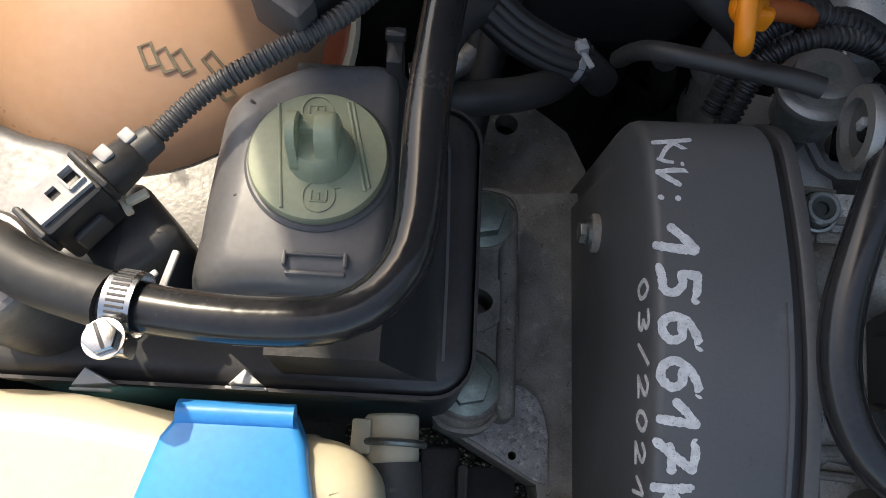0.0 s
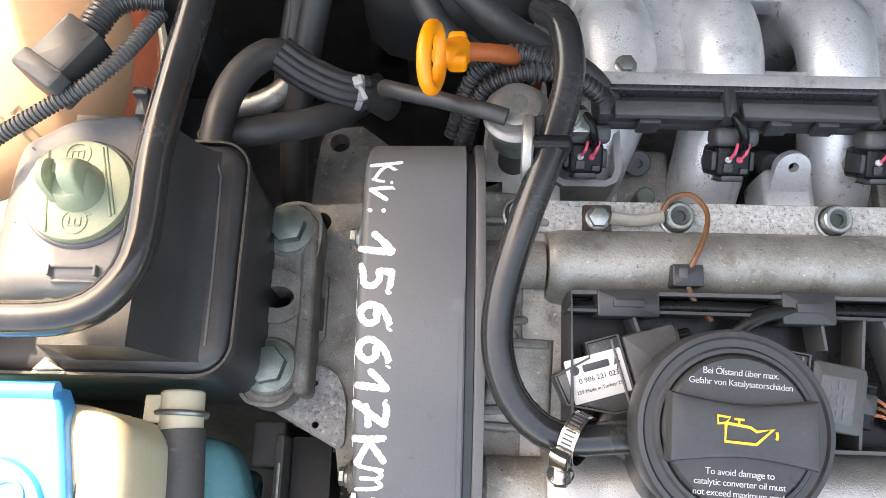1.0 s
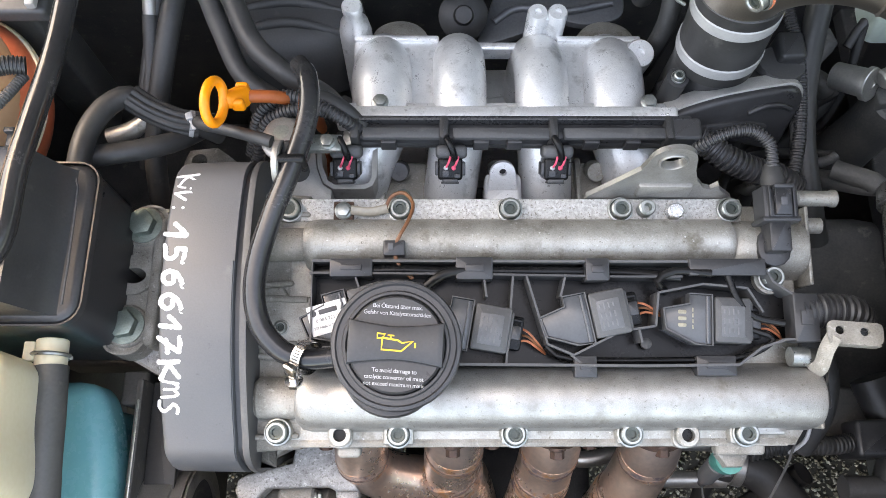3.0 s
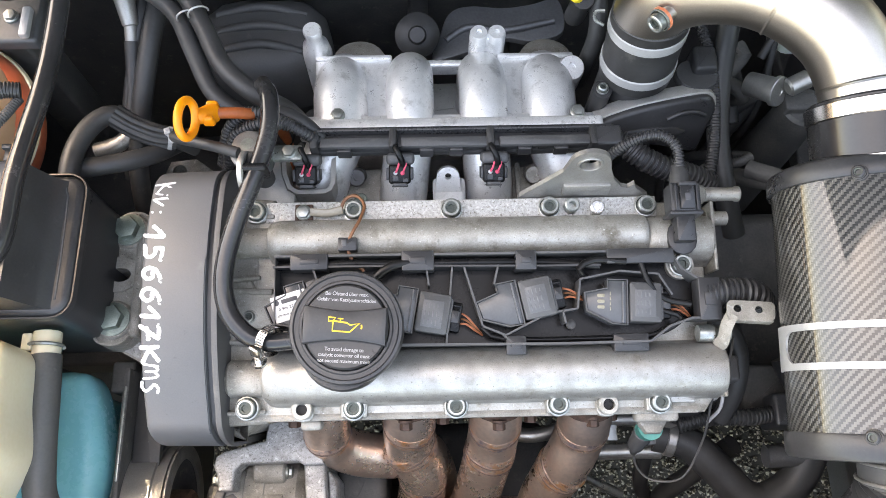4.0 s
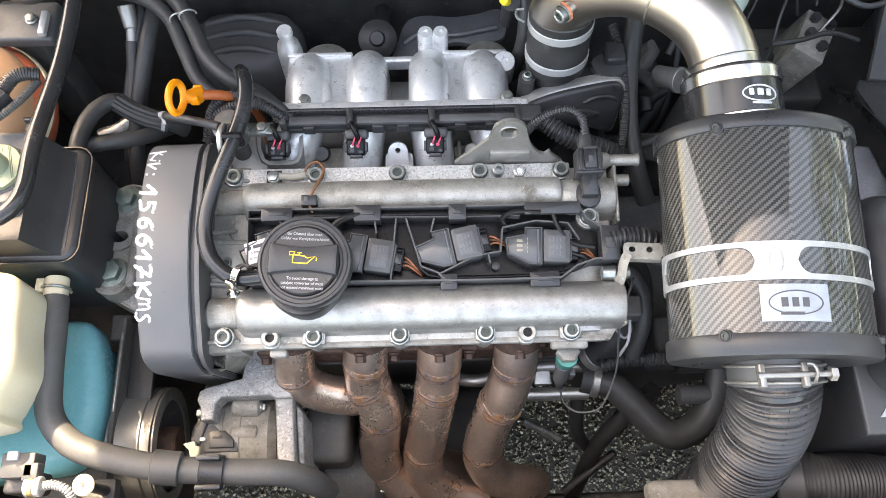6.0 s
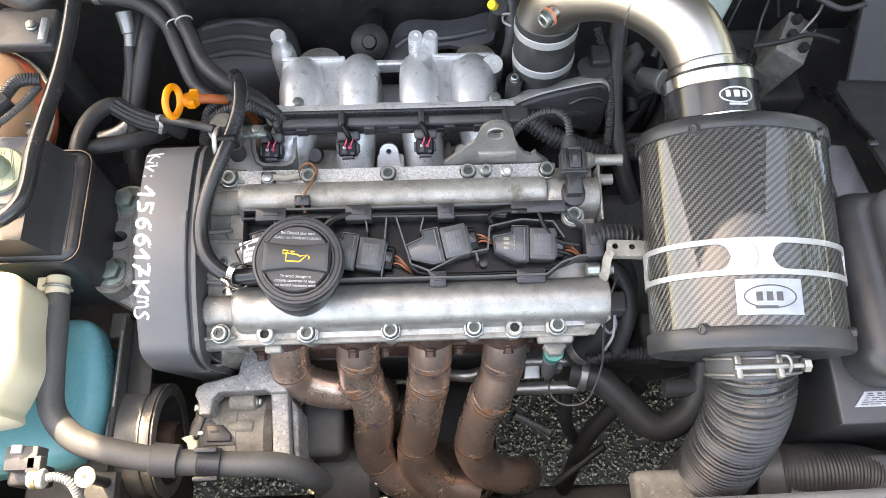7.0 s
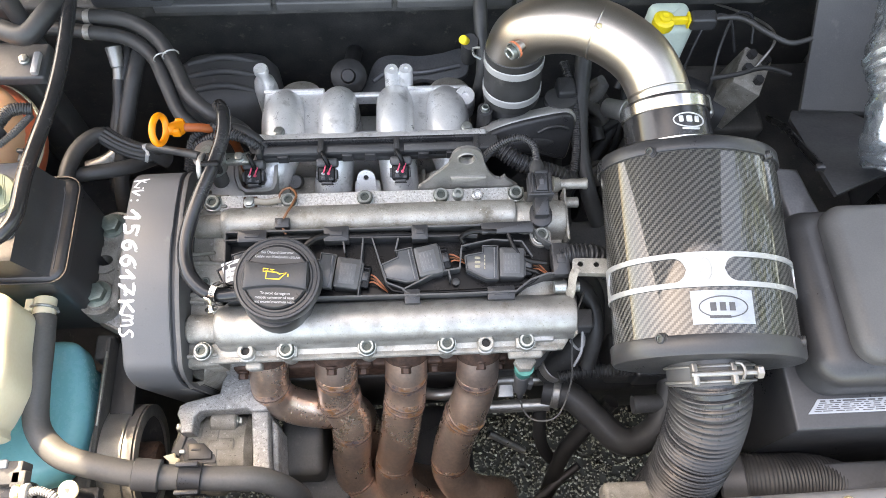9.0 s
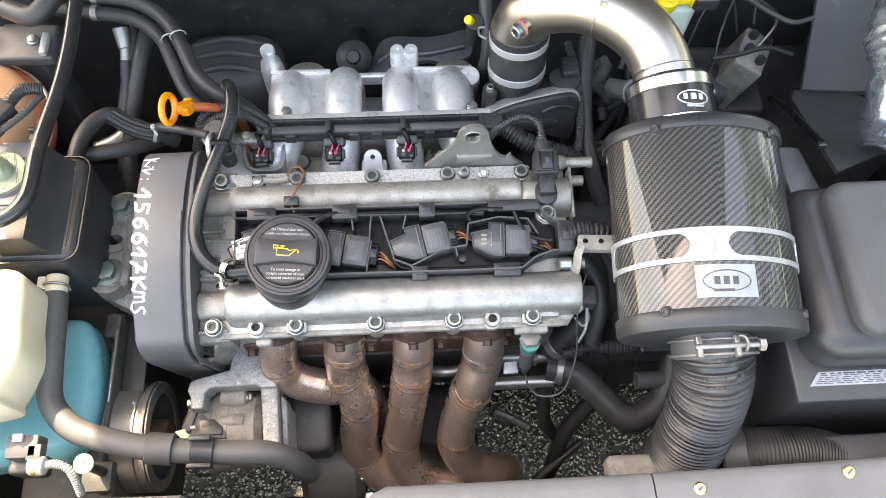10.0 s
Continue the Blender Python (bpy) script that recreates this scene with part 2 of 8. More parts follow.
DUCT = material("ribbed_duct_rubber", (0.020, 0.020, 0.022), (0.036, 0.036, 0.037), 0.30, 0, 20, 500, 0.15,
                stain=((0.13, 0.127, 0.12), 60, 0.62, 0.82, 0.7))
BRUSHED = material("brushed_aluminium", (0.44, 0.44, 0.438), (0.36, 0.36, 0.357), 0.40, 0.4, 40, 1400, 0.3)
HOSE_GREY = material("dusty_grey_rubber", (0.066, 0.065, 0.063), (0.100, 0.098, 0.095), 0.5, 0, 25, 400, 0.25,
                     stain=((0.20, 0.19, 0.175), 45, 0.62, 0.82, 0.75))
MANIFOLD = material("bright_cast_manifold", (0.82, 0.82, 0.815), (0.64, 0.64, 0.635), 0.36, 0.55, 40, 900, 1.0,
                    stain=(((0.30, 0.295, 0.28), 50, 0.56, 0.78, 0.5), ((0.28, 0.27, 0.25), 420, 0.61, 0.72, 0.6), ((0.16, 0.15, 0.13), 90, 0.66, 0.78, 0.7)))
PALE_BAND = material("pale_clamp_band", (0.38, 0.38, 0.38), (0.30, 0.30, 0.30), 0.4, 0.2, 40, 600, 0.2)
BLACK_DEEP = material("deep_black_plastic_and_bore_shade", (0.0065, 0.0065, 0.007), (0.013, 0.013, 0.0135), 0.30, 0, 30, 500, 0.2,
                      stain=((0.035, 0.034, 0.033), 90, 0.68, 0.80, 0.7), spec=0.22)
COIL_TOP = material("grey_potted_resin", (0.085, 0.088, 0.092), (0.06, 0.062, 0.065), 0.20, 0, 60, 500, 0.1)
COIL_LABEL = material("worn_grey_sticker", (0.115, 0.118, 0.122), (0.085, 0.087, 0.09), 0.35, 0, 90, 700, 0.1)
HEATSHRINK = material("tan_heatshrink", (0.34, 0.30, 0.24), (0.24, 0.21, 0.165), 0.4, 0, 80, 500, 0.2)
TANK_PRINT = material("faded_brown_print", (0.15, 0.125, 0.08), (0.24, 0.20, 0.13), 0.5, 0, 300, 1500, 0.05)
GOLD_INK = material("worn_gold_print", (0.36, 0.33, 0.25), (0.26, 0.23, 0.17), 0.5, 0.4, 300, 1500, 0.05)


# ---- building blocks ----
def thing(name, loc, label, category, group="", kind=""):
    ob = new(name)
    ob.empty_display_size = 0.02
    ob.location = loc
    return tagged(ob, label, category, group, kind)


def finish(name, bm, mat, angle=38):
    bmesh.ops.recalc_face_normals(bm, faces=bm.faces)
    me = bpy.data.meshes.new(name)
    bm.to_mesh(me)
    bm.free()
    me.materials.append(mat)
    me.polygons.foreach_set("use_smooth", [True] * len(me.polygons))
    me.set_sharp_from_angle(angle=radians(angle))
    return me


def put(ob, parent):
    if parent is not None:
        ob.parent = parent
        if parent.type == "EMPTY":
            ob.matrix_parent_inverse = Matrix.Translation(-parent.location)
    return ob


def part(name, bm, mat, parent, label="", angle=38):
    """Links a bmesh in world coordinates as one mesh under a thing or a part."""
    ob = put(new(name, finish(name, bm, mat, angle)), parent)
    return tagged(ob, label) if label else ob


def shared(name, me, m, parent, label=""):
    """Another object on a mesh that is there already, at the pose m."""
    ob = put(new(name, me), parent)
    ob.matrix_basis = m
    return tagged(ob, label) if label else ob


def solo(name, bm, mat, label, category, group="", kind="", angle=38):
    return tagged(new(name, finish(name, bm, mat, angle)), label, category, group, kind)


def curve_points(pts, step=0.006):
    """A smooth line through the points, at about even steps."""
    p = [Vector(q) for q in pts]
    if len(p) == 2:
        k = max(1, round((p[1] - p[0]).length / step))
        return [p[0].lerp(p[1], i / k) for i in range(k + 1)]
    e = [2 * p[0] - p[1], *p, 2 * p[-1] - p[-2]]
    out = []
    for i in range(1, len(e) - 2):
        a, b, c, d = e[i - 1:i + 3]
        k = max(2, round((c - b).length / step))
        for j in range(k):
            t = j / k
            out.append(0.5 * (2 * b + (c - a) * t + (2 * a - 5 * b + 4 * c - d) * t * t + (3 * b - a - 3 * c + d) * t ** 3))
    out.append(p[-1])
    return out


def smooth_outline(pts, step=0.003):
    """A closed flat outline with its corners eased."""
    n = len(pts)
    out = []
    for i in range(n):
        a, b, c, d = (Vector(pts[(i + k) % n]) for k in (-1, 0, 1, 2))
        m = max(1, round((c - b).length / step))
        for j in range(m):
            t = j / m
            q = 0.5 * (2 * b + (c - a) * t + (2 * a - 5 * b + 4 * c - d) * t * t + (3 * b - a - 3 * c + d) * t ** 3)
            out.append((q.x, q.y))
    return out


def sweep(bm, line, radius, seg=14, caps=True, flat=1.0):
    """A tube along a dense line; radius: a number, or a function of the share of the way and the metres gone."""
    total = sum((b - a).length for a, b in zip(line, line[1:])) or 1
    gone, rings, up = 0.0, [], None
    for i, p in enumerate(line):
        if i:
            gone += (p - line[i - 1]).length
        d = (line[min(i + 1, len(line) - 1)] - line[max(i - 1, 0)]).normalized()
        if up is None:
            up = d.orthogonal().normalized()
        up = (up - d * up.dot(d)).normalized()
        side = d.cross(up)
        r = radius(gone / total, gone) if callable(radius) else radius
        rings.append([bm.verts.new(p + r * (math.cos(a) * up + flat * math.sin(a) * side))
                      for a in (2 * math.pi * k / seg for k in range(seg))])
    for a, b in zip(rings, rings[1:]):
        for k in range(seg):
            bm.faces.new((a[k], a[(k + 1) % seg], b[(k + 1) % seg], b[k]))
    if caps:
        bm.faces.new(rings[0][::-1])
        bm.faces.new(rings[-1])
    return bm


def tube(pts, radius, seg=14, step=0.006, flat=1.0, bm=None):
    return sweep(bm or bmesh.new(), curve_points(pts, step), radius, seg, True, flat)


def ribbed(pts, r, pitch, depth, seg=20, r_end=None, share=0.5):
    """A corrugated tube."""
    line = curve_points(pts, pitch / 5)
    r_end = r if r_end is None else r_end
    return sweep(bmesh.new(), line, lambda s, g: r + (r_end - r) * s + depth * (1 if (g / pitch) % 1 < share else -0.6), seg)


def lathe(profile, m=Matrix(), seg=32, bm=None, caps=True):
    """Turns (radius, height) pairs about the z axis of m; without caps the ends are joined, which makes a ring."""
    bm = bm or bmesh.new()
    rings = []
    for r, h in profile:
        if r < 1e-6:
            rings.append([bm.verts.new(m @ Vector((0, 0, h)))])
        else:
            rings.append([bm.verts.new(m @ Vector((r * math.cos(a), r * math.sin(a), h)))
                          for a in (2 * math.pi * k / seg for k in range(seg))])
    if not caps:
        rings.append(rings[0])
    for a, b in zip(rings, rings[1:]):
        for k in range(seg):
            j = (k + 1) % seg
            vs = ([a[0]] if len(a) == 1 else [a[k], a[j]]) + ([b[0]] if len(b) == 1 else [b[j], b[k]])
            if len(vs) > 2:
                bm.faces.new(vs)
    for ring, flip in ((rings[0], True), (rings[-1], False)):
        if caps and len(ring) > 1:
            bm.faces.new(ring[::-1] if flip else ring)
    return bm


def axis(p, d, roll=0.0):
    """A pose at p whose z axis points along d."""
    return Matrix.Translation(p) @ Vector(d).to_track_quat("Z", "Y").to_matrix().to_4x4() @ Matrix.Rotation(roll, 4, "Z")


def rod(p, q, r, r2=None, seg=16, bm=None, bevel=0.0):
    p, q = Vector(p), Vector(q)
    h = (q - p).length
    r2 = r if r2 is None else r2
    prof = [(r, 0), (r2, h)] if not bevel else [(r - bevel, 0), (r, bevel), (r2, h - bevel), (r2 - bevel, h)]
    return lathe(prof, axis(p, q - p), seg, bm)


def prism(outline, z0, z1, m=Matrix(), bevel=0.0, bm=None, inset_top=0.0):
    """An upright block over a flat outline, its upper rim rounded by bevel."""
    bm = bm or bmesh.new()
    o = [Vector((*p, 0)) for p in outline]
    c = sum(o, Vector()) / len(o)

    def shrink(k):
        out = []
        for i, p in enumerate(o):
            a, b = (p - o[i - 1]), (o[(i + 1) % len(o)] - p)
            na = Vector((a.y, -a.x, 0)).normalized() if a.length > 1e-9 else Vector()
            nb = Vector((b.y, -b.x, 0)).normalized() if b.length > 1e-9 else Vector()
            nn = (na + nb)
            nn = nn.normalized() / max(0.4, nn.length / 2) if nn.length > 1e-6 else na
            out.append(p - nn * k)
        return out

    area = sum(o[i - 1].x * o[i].y - o[i].x * o[i - 1].y for i in range(len(o)))
    sgn = 1 if area > 0 else -1
    levels = [(0.0, z0)]
    if bevel:
        n = 7 if bevel >= 0.008 else (4 if bevel >= 0.003 else 2)
        levels += [(bevel * (1 - math.cos(a)), z1 - bevel + bevel * math.sin(a)) for a in (0.5 * math.pi * k / n for k in range(n + 1))]
    else:
        levels += [(inset_top, z1)]
    rings = [[bm.verts.new(m @ Vector((p.x, p.y, h))) for p in shrink(sgn * k)] for k, h in levels]
    for a, b in zip(rings, rings[1:]):
        for i in range(len(o)):
            j = (i + 1) % len(o)
            bm.faces.new((a[i], a[j], b[j], b[i]))
    bm.faces.new(rings[0][::-1])
    bm.faces.new(rings[-1])
    return bm


def holed(outline, holes, z0, z1, m=Matrix()):
    """A plate over a flat outline with openings that go through it."""
    bm = bmesh.new()
    edges = []
    for ring in (outline, *holes):
        vs = [bm.verts.new((*p, z0)) for p in ring]
        edges += [bm.edges.new((vs[k], vs[(k + 1) % len(vs)])) for k in range(len(vs))]
    bmesh.ops.triangle_fill(bm, use_beauty=True, edges=edges)
    top = bmesh.ops.extrude_face_region(bm, geom=list(bm.faces))["geom"]
    bmesh.ops.translate(bm, verts=[v for v in top if isinstance(v, bmesh.types.BMVert)], vec=(0, 0, z1 - z0))
    bmesh.ops.transform(bm, matrix=m, verts=bm.verts)
    return bm


def rounded(w, d, r, k=5, cx=0.0, cy=0.0):
    """The outline of a rectangle with round corners."""
    out = []
    for sx, sy, a0 in ((1, 1, 0), (-1, 1, 90), (-1, -1, 180), (1, -1, 270)):
        for i in range(k + 1):
            a = radians(a0 + 90 * i / k)
            out.append((cx + sx * (w / 2 - r) + r * math.cos(a), cy + sy * (d / 2 - r) + r * math.sin(a)))
    return out


def box(c, size, bevel=0.002, m=None, bm=None, corner=None):
    """A block with rounded edges; c: its middle."""
    c = Vector(c)
    m = (m or Matrix()) @ Matrix.Translation(c)
    w, d, h = size
    r = min(corner if corner is not None else max(bevel, 0.0008), 0.49 * min(w, d))
    return prism(rounded(w, d, r, 3), -h / 2, h / 2, m, min(bevel, 0.45 * h), bm)


def lettering(name, body, size, m, mat, parent, offset=0.0, depth=0.00012, spacing=1.0):
    """Words in the built-in font, lying in the xy plane of m, centred."""
    cu = bpy.data.curves.new(name, "FONT")
    cu.body, cu.size, cu.align_x, cu.align_y = body, size, "CENTER", "CENTER"
    cu.extrude, cu.offset, cu.space_character, cu.resolution_u = depth, offset, spacing, 4
    ob = bpy.data.objects.new(name, cu)
    me = bpy.data.meshes.new_from_object(ob)
    bpy.data.objects.remove(ob)
    me.transform(m)
    me.materials.clear()
    me.materials.append(mat)
    return put(new(name, me), parent)


def bar(name, m, w, h, mat, parent, t=0.0003):
    """A flat printed bar in the xy plane of m."""
    return part(name, box((0, 0, 0), (w, h, t), 0.00005, m), mat, parent)


HEX = [(math.cos(radians(60 * k)), math.sin(radians(60 * k))) for k in range(6)]


def worm_clamp(parent, p, d, r, wide, turn, label="bright worm-drive hose clamp"):
    """A perforated band round a hose at p along d, with its housing and slotted screw at the angle turn."""
    m = axis(p, d)
    band_ob = part("band_clamp", lathe([(r, -wide / 2), (r + 0.0007, -wide / 2), (r + 0.0007, wide / 2), (r, wide / 2)], m, 48, None, False), CHROME, parent, label)
    n = 34
    for k in range(n):
        a = turn + 2 * math.pi * (k + 2.2) / (n + 3.4)
        part("slot", box((r + 0.0008, 0, 0), (0.0003, 0.0009, wide * 0.62), 0.0001, m @ Matrix.Rotation(a, 4, "Z")), DARK_INK, band_ob)
    h = m @ Matrix.Rotation(turn, 4, "Z")
    part("housing", box((r + 0.0034, 0.0, 0), (0.0060, 0.0095, wide * 1.05), 0.0018, h), CHROME, band_ob)
    place = h @ Matrix.Translation((r + 0.0036, 0.0045, 0)) @ pose(0, 0, 0, -90)
    head = lathe([(0.0030, 0), (0.0030, 0.0042), (0.0062, 0.0043), (0.0062, 0.0052), (0.0050, 0.0053)], place, 24)
    prism([(0.0052 * x, 0.0052 * y) for x, y in HEX], 0.0048, 0.0086, place, 0.0005, head)
    part("screw", head, CHROME, band_ob)
    part("screw_slot", box((0, 0, 0.0086), (0.0086, 0.0012, 0.0004), 0.0001, place @ Matrix.Rotation(0.6, 4, "Z")), DARK_INK, band_ob)
    return band_ob


def socket_bolt_mesh(r=0.0075, h=0.008):
    """A socket-head bolt with its washer, foot at the origin."""
    bm = lathe([(r * 1.26, 0), (r * 1.26, 0.0018), (r * 1.12, 0.0020), (r * 1.10, 0.0008), (r, 0.0008), (r, h - 0.0008), (r - 0.0008, h), (r * 0.70, h),
                (r * 0.62, h - 0.0010), (r * 0.40, h - 0.0012), (r * 0.38, h - 0.0030), (0, h - 0.0030)], Matrix(), 20)
    me = finish("bolt", bm, ZINC)
    # sunken faces take the darker zinc: their shade is put into the colour
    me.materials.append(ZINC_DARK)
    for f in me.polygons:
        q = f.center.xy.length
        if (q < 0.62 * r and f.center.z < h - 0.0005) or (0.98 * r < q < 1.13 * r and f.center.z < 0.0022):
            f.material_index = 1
    return me


def hex_bolt_mesh(name, r, h, mat, flange=1.35):
    bm = lathe([(r * flange, 0), (r * flange, 0.002), (r * 0.95, 0.003)], Matrix(), 24)
    prism([(r * x, r * y) for x, y in HEX], 0.002, h, Matrix(), 0.001, bm)
    return finish(name, bm, mat)


SOCKET = socket_bolt_mesh()
SOCKET_SMALL = socket_bolt_mesh(0.0045, 0.006)
SOCKET_DARK = SOCKET_SMALL.copy()
SOCKET_DARK.materials[0] = BLACK
HEX_BIG = hex_bolt_mesh("bolt", 0.0115, 0.011, ZINC_GREEN)
HEX_SMALL = hex_bolt_mesh("bolt", 0.0055, 0.006, ZINC, 1.2)
HEX_RUSTY = hex_bolt_mesh("bolt", 0.0056, 0.009, RUST, 1.2)

# the engine leans: its own frame, u along the crankshaft, v to the rear, w out of the head
EM = Matrix.Translation((0, 0, 0.8)) @ pose(0, 0, 0, 8.5)


def eng(u, v, w):
    return EM @ Vector((u, v, w))


# ---- setting ----
def slab(name, lo, hi, mat, label, category="", bevel=0.0, kind="structure"):
    c = [(a + b) / 2 for a, b in zip(lo, hi)]
    s = [b - a for a, b in zip(lo, hi)]
    return solo(name, box(c, s, max(bevel, 0.0015)), mat, label, category, "", kind)


bm = bmesh.new()
for x0, x1, y0, y1 in ((-400, 400, -400, 400),):
    bm.faces.new([bm.verts.new(p) for p in ((x0, y0, 0), (x1, y0, 0), (x1, y1, 0), (x0, y1, 0))])
solo("ground", bm, SOIL, "dark soil ground under the car", "ground", "", "structure")


def build_gravel():
    rng = random.Random(4)
    bm = bmesh.new()
    base = [Vector(v) for v in ((1, 0, 0), (-1, 0, 0), (0, 1, 0), (0, -1, 0), (0, 0, 1), (0, 0, -1))]
    tris = ((0, 2, 4), (2, 1, 4), (1, 3, 4), (3, 0, 4), (2, 0, 5), (1, 2, 5), (3, 1, 5), (0, 3, 5))
    for _ in range(26000):
        x, y = rng.uniform(-0.35, 0.85), rng.uniform(-0.3, 0.35)
        s = rng.uniform(0.0014, 0.0040)
        turn = Euler((rng.uniform(0, 6), rng.uniform(0, 6), rng.uniform(0, 6))).to_matrix()
        vs = [bm.verts.new(Vector((x, y, s * 0.5)) + turn @ Vector((v.x * s * rng.uniform(0.8, 1.5), v.y * s * rng.uniform(0.8, 1.3), v.z * s * rng.uniform(0.6, 1)))) for v in base]
        for t in tris:
            bm.faces.new([vs[i] for i in t])
    return solo("gravel", bm, GRAVEL, "grey and tan gravel strewn on the ground", "gravel", "", "stuff", 20)


rnd = GRAVEL.node_tree
isl = rnd.nodes.new("ShaderNodeNewGeometry")
tint = rnd.nodes.new("ShaderNodeValToRGB")
tint.color_ramp.elements[0].color, tint.color_ramp.elements[1].color = (0.08, 0.072, 0.058, 1), (0.46, 0.43, 0.36, 1)
for pos, col in ((0.35, (0.19, 0.17, 0.13, 1)), (0.8, (0.33, 0.29, 0.22, 1))):
    tint.color_ramp.elements.new(pos).color = col
rnd.links.new(isl.outputs["Random Per Island"], tint.inputs[0])
rnd.links.new(tint.outputs[0], rnd.nodes["Principled BSDF"].inputs["Base Color"])
build_gravel()

slab("wall_firewall", (-0.75, 0.52, 0.01), (0.85, 0.56, 0.93), GRIME, "grimy black firewall behind the engine", "firewall", 0.01)
slab("wall_wing_near_tanks", (-0.56, -0.45, 0.01), (-0.50, 0.52, 0.93), BODY, "grey painted inner wing of the engine bay", "inner wing", 0.01)
slab("wall_wing_near_battery", (0.76, -0.45, 0.01), (0.82, 0.52, 0.95), BODY, "grey painted inner wing of the engine bay", "inner wing", 0.01)
slab("wall_radiator", (-0.50, -0.235, 0.22), (0.76, -0.205, 0.80), SHIELD, "dull aluminium radiator behind the front panel", "radiator", 0.006)
slab("crossmember", (-0.50, -0.19, 0.28), (0.76, -0.115, 0.34), GRIME, "grimy black lower crossmember", "crossmember", 0.008)
slab("subframe", (-0.50, 0.14, 0.22), (0.76, 0.52, 0.28), GRIME, "grimy black subframe under the gearbox", "subframe", 0.008)

# cowl lip along the top of the firewall
cowl = thing("cowl_panel", (0, 0.5, 0.88), "dusty grey plastic cowl panel along the firewall", "cowl panel", "", "structure")
part("lip", box((0.05, 0.500, 0.805), (1.1, 0.11, 0.02), 0.006), GRIME, cowl)
for k, x in enumerate((-0.105, 0.045, 0.195, 0.345)):
    part("ledge", box((x, 0.452, 0.815), (0.145, 0.03, 0.012), 0.003, pose(0, 0, 0)), BLACK_DUSTY, cowl)

# raised bonnet, out of view over the bay: it throws the shade that lies on the engine
BONNET = Matrix.Translation((0.156, 0.60, 0.95)) @ pose(0, 0, 0, 180 - 66)
solo("bonnet", box((0, 0.50, 0), (1.30, 1.02, 0.03), 0.01, BONNET, None, 0.03), BODY, "raised dark grey bonnet over the bay", "bonnet", "", "structure")



def tree(x, y, h, seed):
    """A tapered trunk with limbs, and a crown of many small leaves in loose clumps."""
    rng = random.Random(seed)
    ob = thing("tree", (x, y, 0), "green broad-leaved tree beside the parked car", "tree", "trees beside the car")
    part("trunk", tube([(x, y, 0), (x + 0.1, y, 0.35 * h), (x, y + 0.1, 0.75 * h)], lambda s, g: 0.14 * (1 - 0.75 * s), 12, 0.2), BARK, ob)
    limbs, crown_bm = bmesh.new(), bmesh.new()
    for _ in range(26):
        a, r, z = rng.uniform(0, 6.28), rng.uniform(0.3, 0.24 * h + 0.5), rng.uniform(0.30, 1.0) * h
        c = Vector((x + r * math.cos(a), y + r * math.sin(a), z))
        tube([(x, y, 0.8 * z), (x + 0.5 * r * math.cos(a), y + 0.5 * r * math.sin(a), 0.92 * z), c], 0.025, 6, 0.3, 1.0, limbs)
        for _ in range(60):
            p = c + Vector((rng.gauss(0, 0.33), rng.gauss(0, 0.33), rng.gauss(0, 0.28)))
            turn = Euler((rng.uniform(0, 6), rng.uniform(0, 6), rng.uniform(0, 6))).to_matrix()
            crown_bm.faces.new([crown_bm.verts.new(p + turn @ Vector(q)) for q in ((-0.09, 0, 0), (0, -0.05, 0.01), (0.10, 0, 0), (0, 0.05, 0.01))])
    part("limbs", limbs, BARK, ob)
    tagged(part("crown", crown_bm, LEAF, ob, "", 80), "", "", "", "stuff")


for k, (x, y, h) in enumerate(((4.6, -2.6, 4.6), (5.2, -0.6, 5.4), (4.8, 1.3, 4.8), (5.6, 3.2, 5.8))):
    tree(x, y, h, 60 + k)

# slam panel along the front
slam = thing("slam_panel", (0.1, -0.26, 0.83), "textured grey plastic panel over the radiator", "front panel", "", "structure")


def slam_half(x0, x1, bow):
    bm = bmesh.new()
    n = 60
    rings = []
    for i in range(n + 1):
        x = x0 + (x1 - x0) * i / n
        dip = max(0.0, min(1.0, (0.085 - x) / 0.06)) * max(0.0, min(1.0, (x + 0.09) / 0.03))
        y = -0.171 + bow * ((x - 0.15) / 0.6) ** 2 - 0.05 * dip
        prof = [(y + 0.002, 0.79), (y + 0.001, 0.833), (y - 0.003, 0.838), (y - 0.012, 0.841), (y - 0.12, 0.846), (y - 0.30, 0.80), (y - 0.30, 0.79)]
        rings.append([bm.verts.new((x, py, pz)) for py, pz in prof])
    for a, b in zip(rings, rings[1:]):
        for k in range(len(a)):
            j = (k + 1) % len(a)
            bm.faces.new((a[k], a[j], b[j], b[k]))
    bm.faces.new(rings[0][::-1])
    bm.faces.new(rings[-1])
    return bm


part("panel", slam_half(-0.52, 0.3335, 0.010), SLAM, slam)
part("panel", slam_half(0.3350, 0.80, 0.010), SLAM, slam)
screw_me = finish("screw", lathe([(0.006, 0), (0.006, 0.0015), (0.0045, 0.003), (0.0008, 0.003), (0, 0.0025)]), BRASS)
slot_me = finish("slot", box((0, 0, 0.0032), (0.007, 0.0012, 0.0004), 0.0001), DARK_INK)
for x, y in ((0.375, -0.186), (0.515, -0.178)):
    s = shared("screw", screw_me, pose(x, y, 0.841, 0, 0, 40), slam, "small brass slotted screw")
    q = shared("slot", slot_me, Matrix(), None)
    q.parent = s


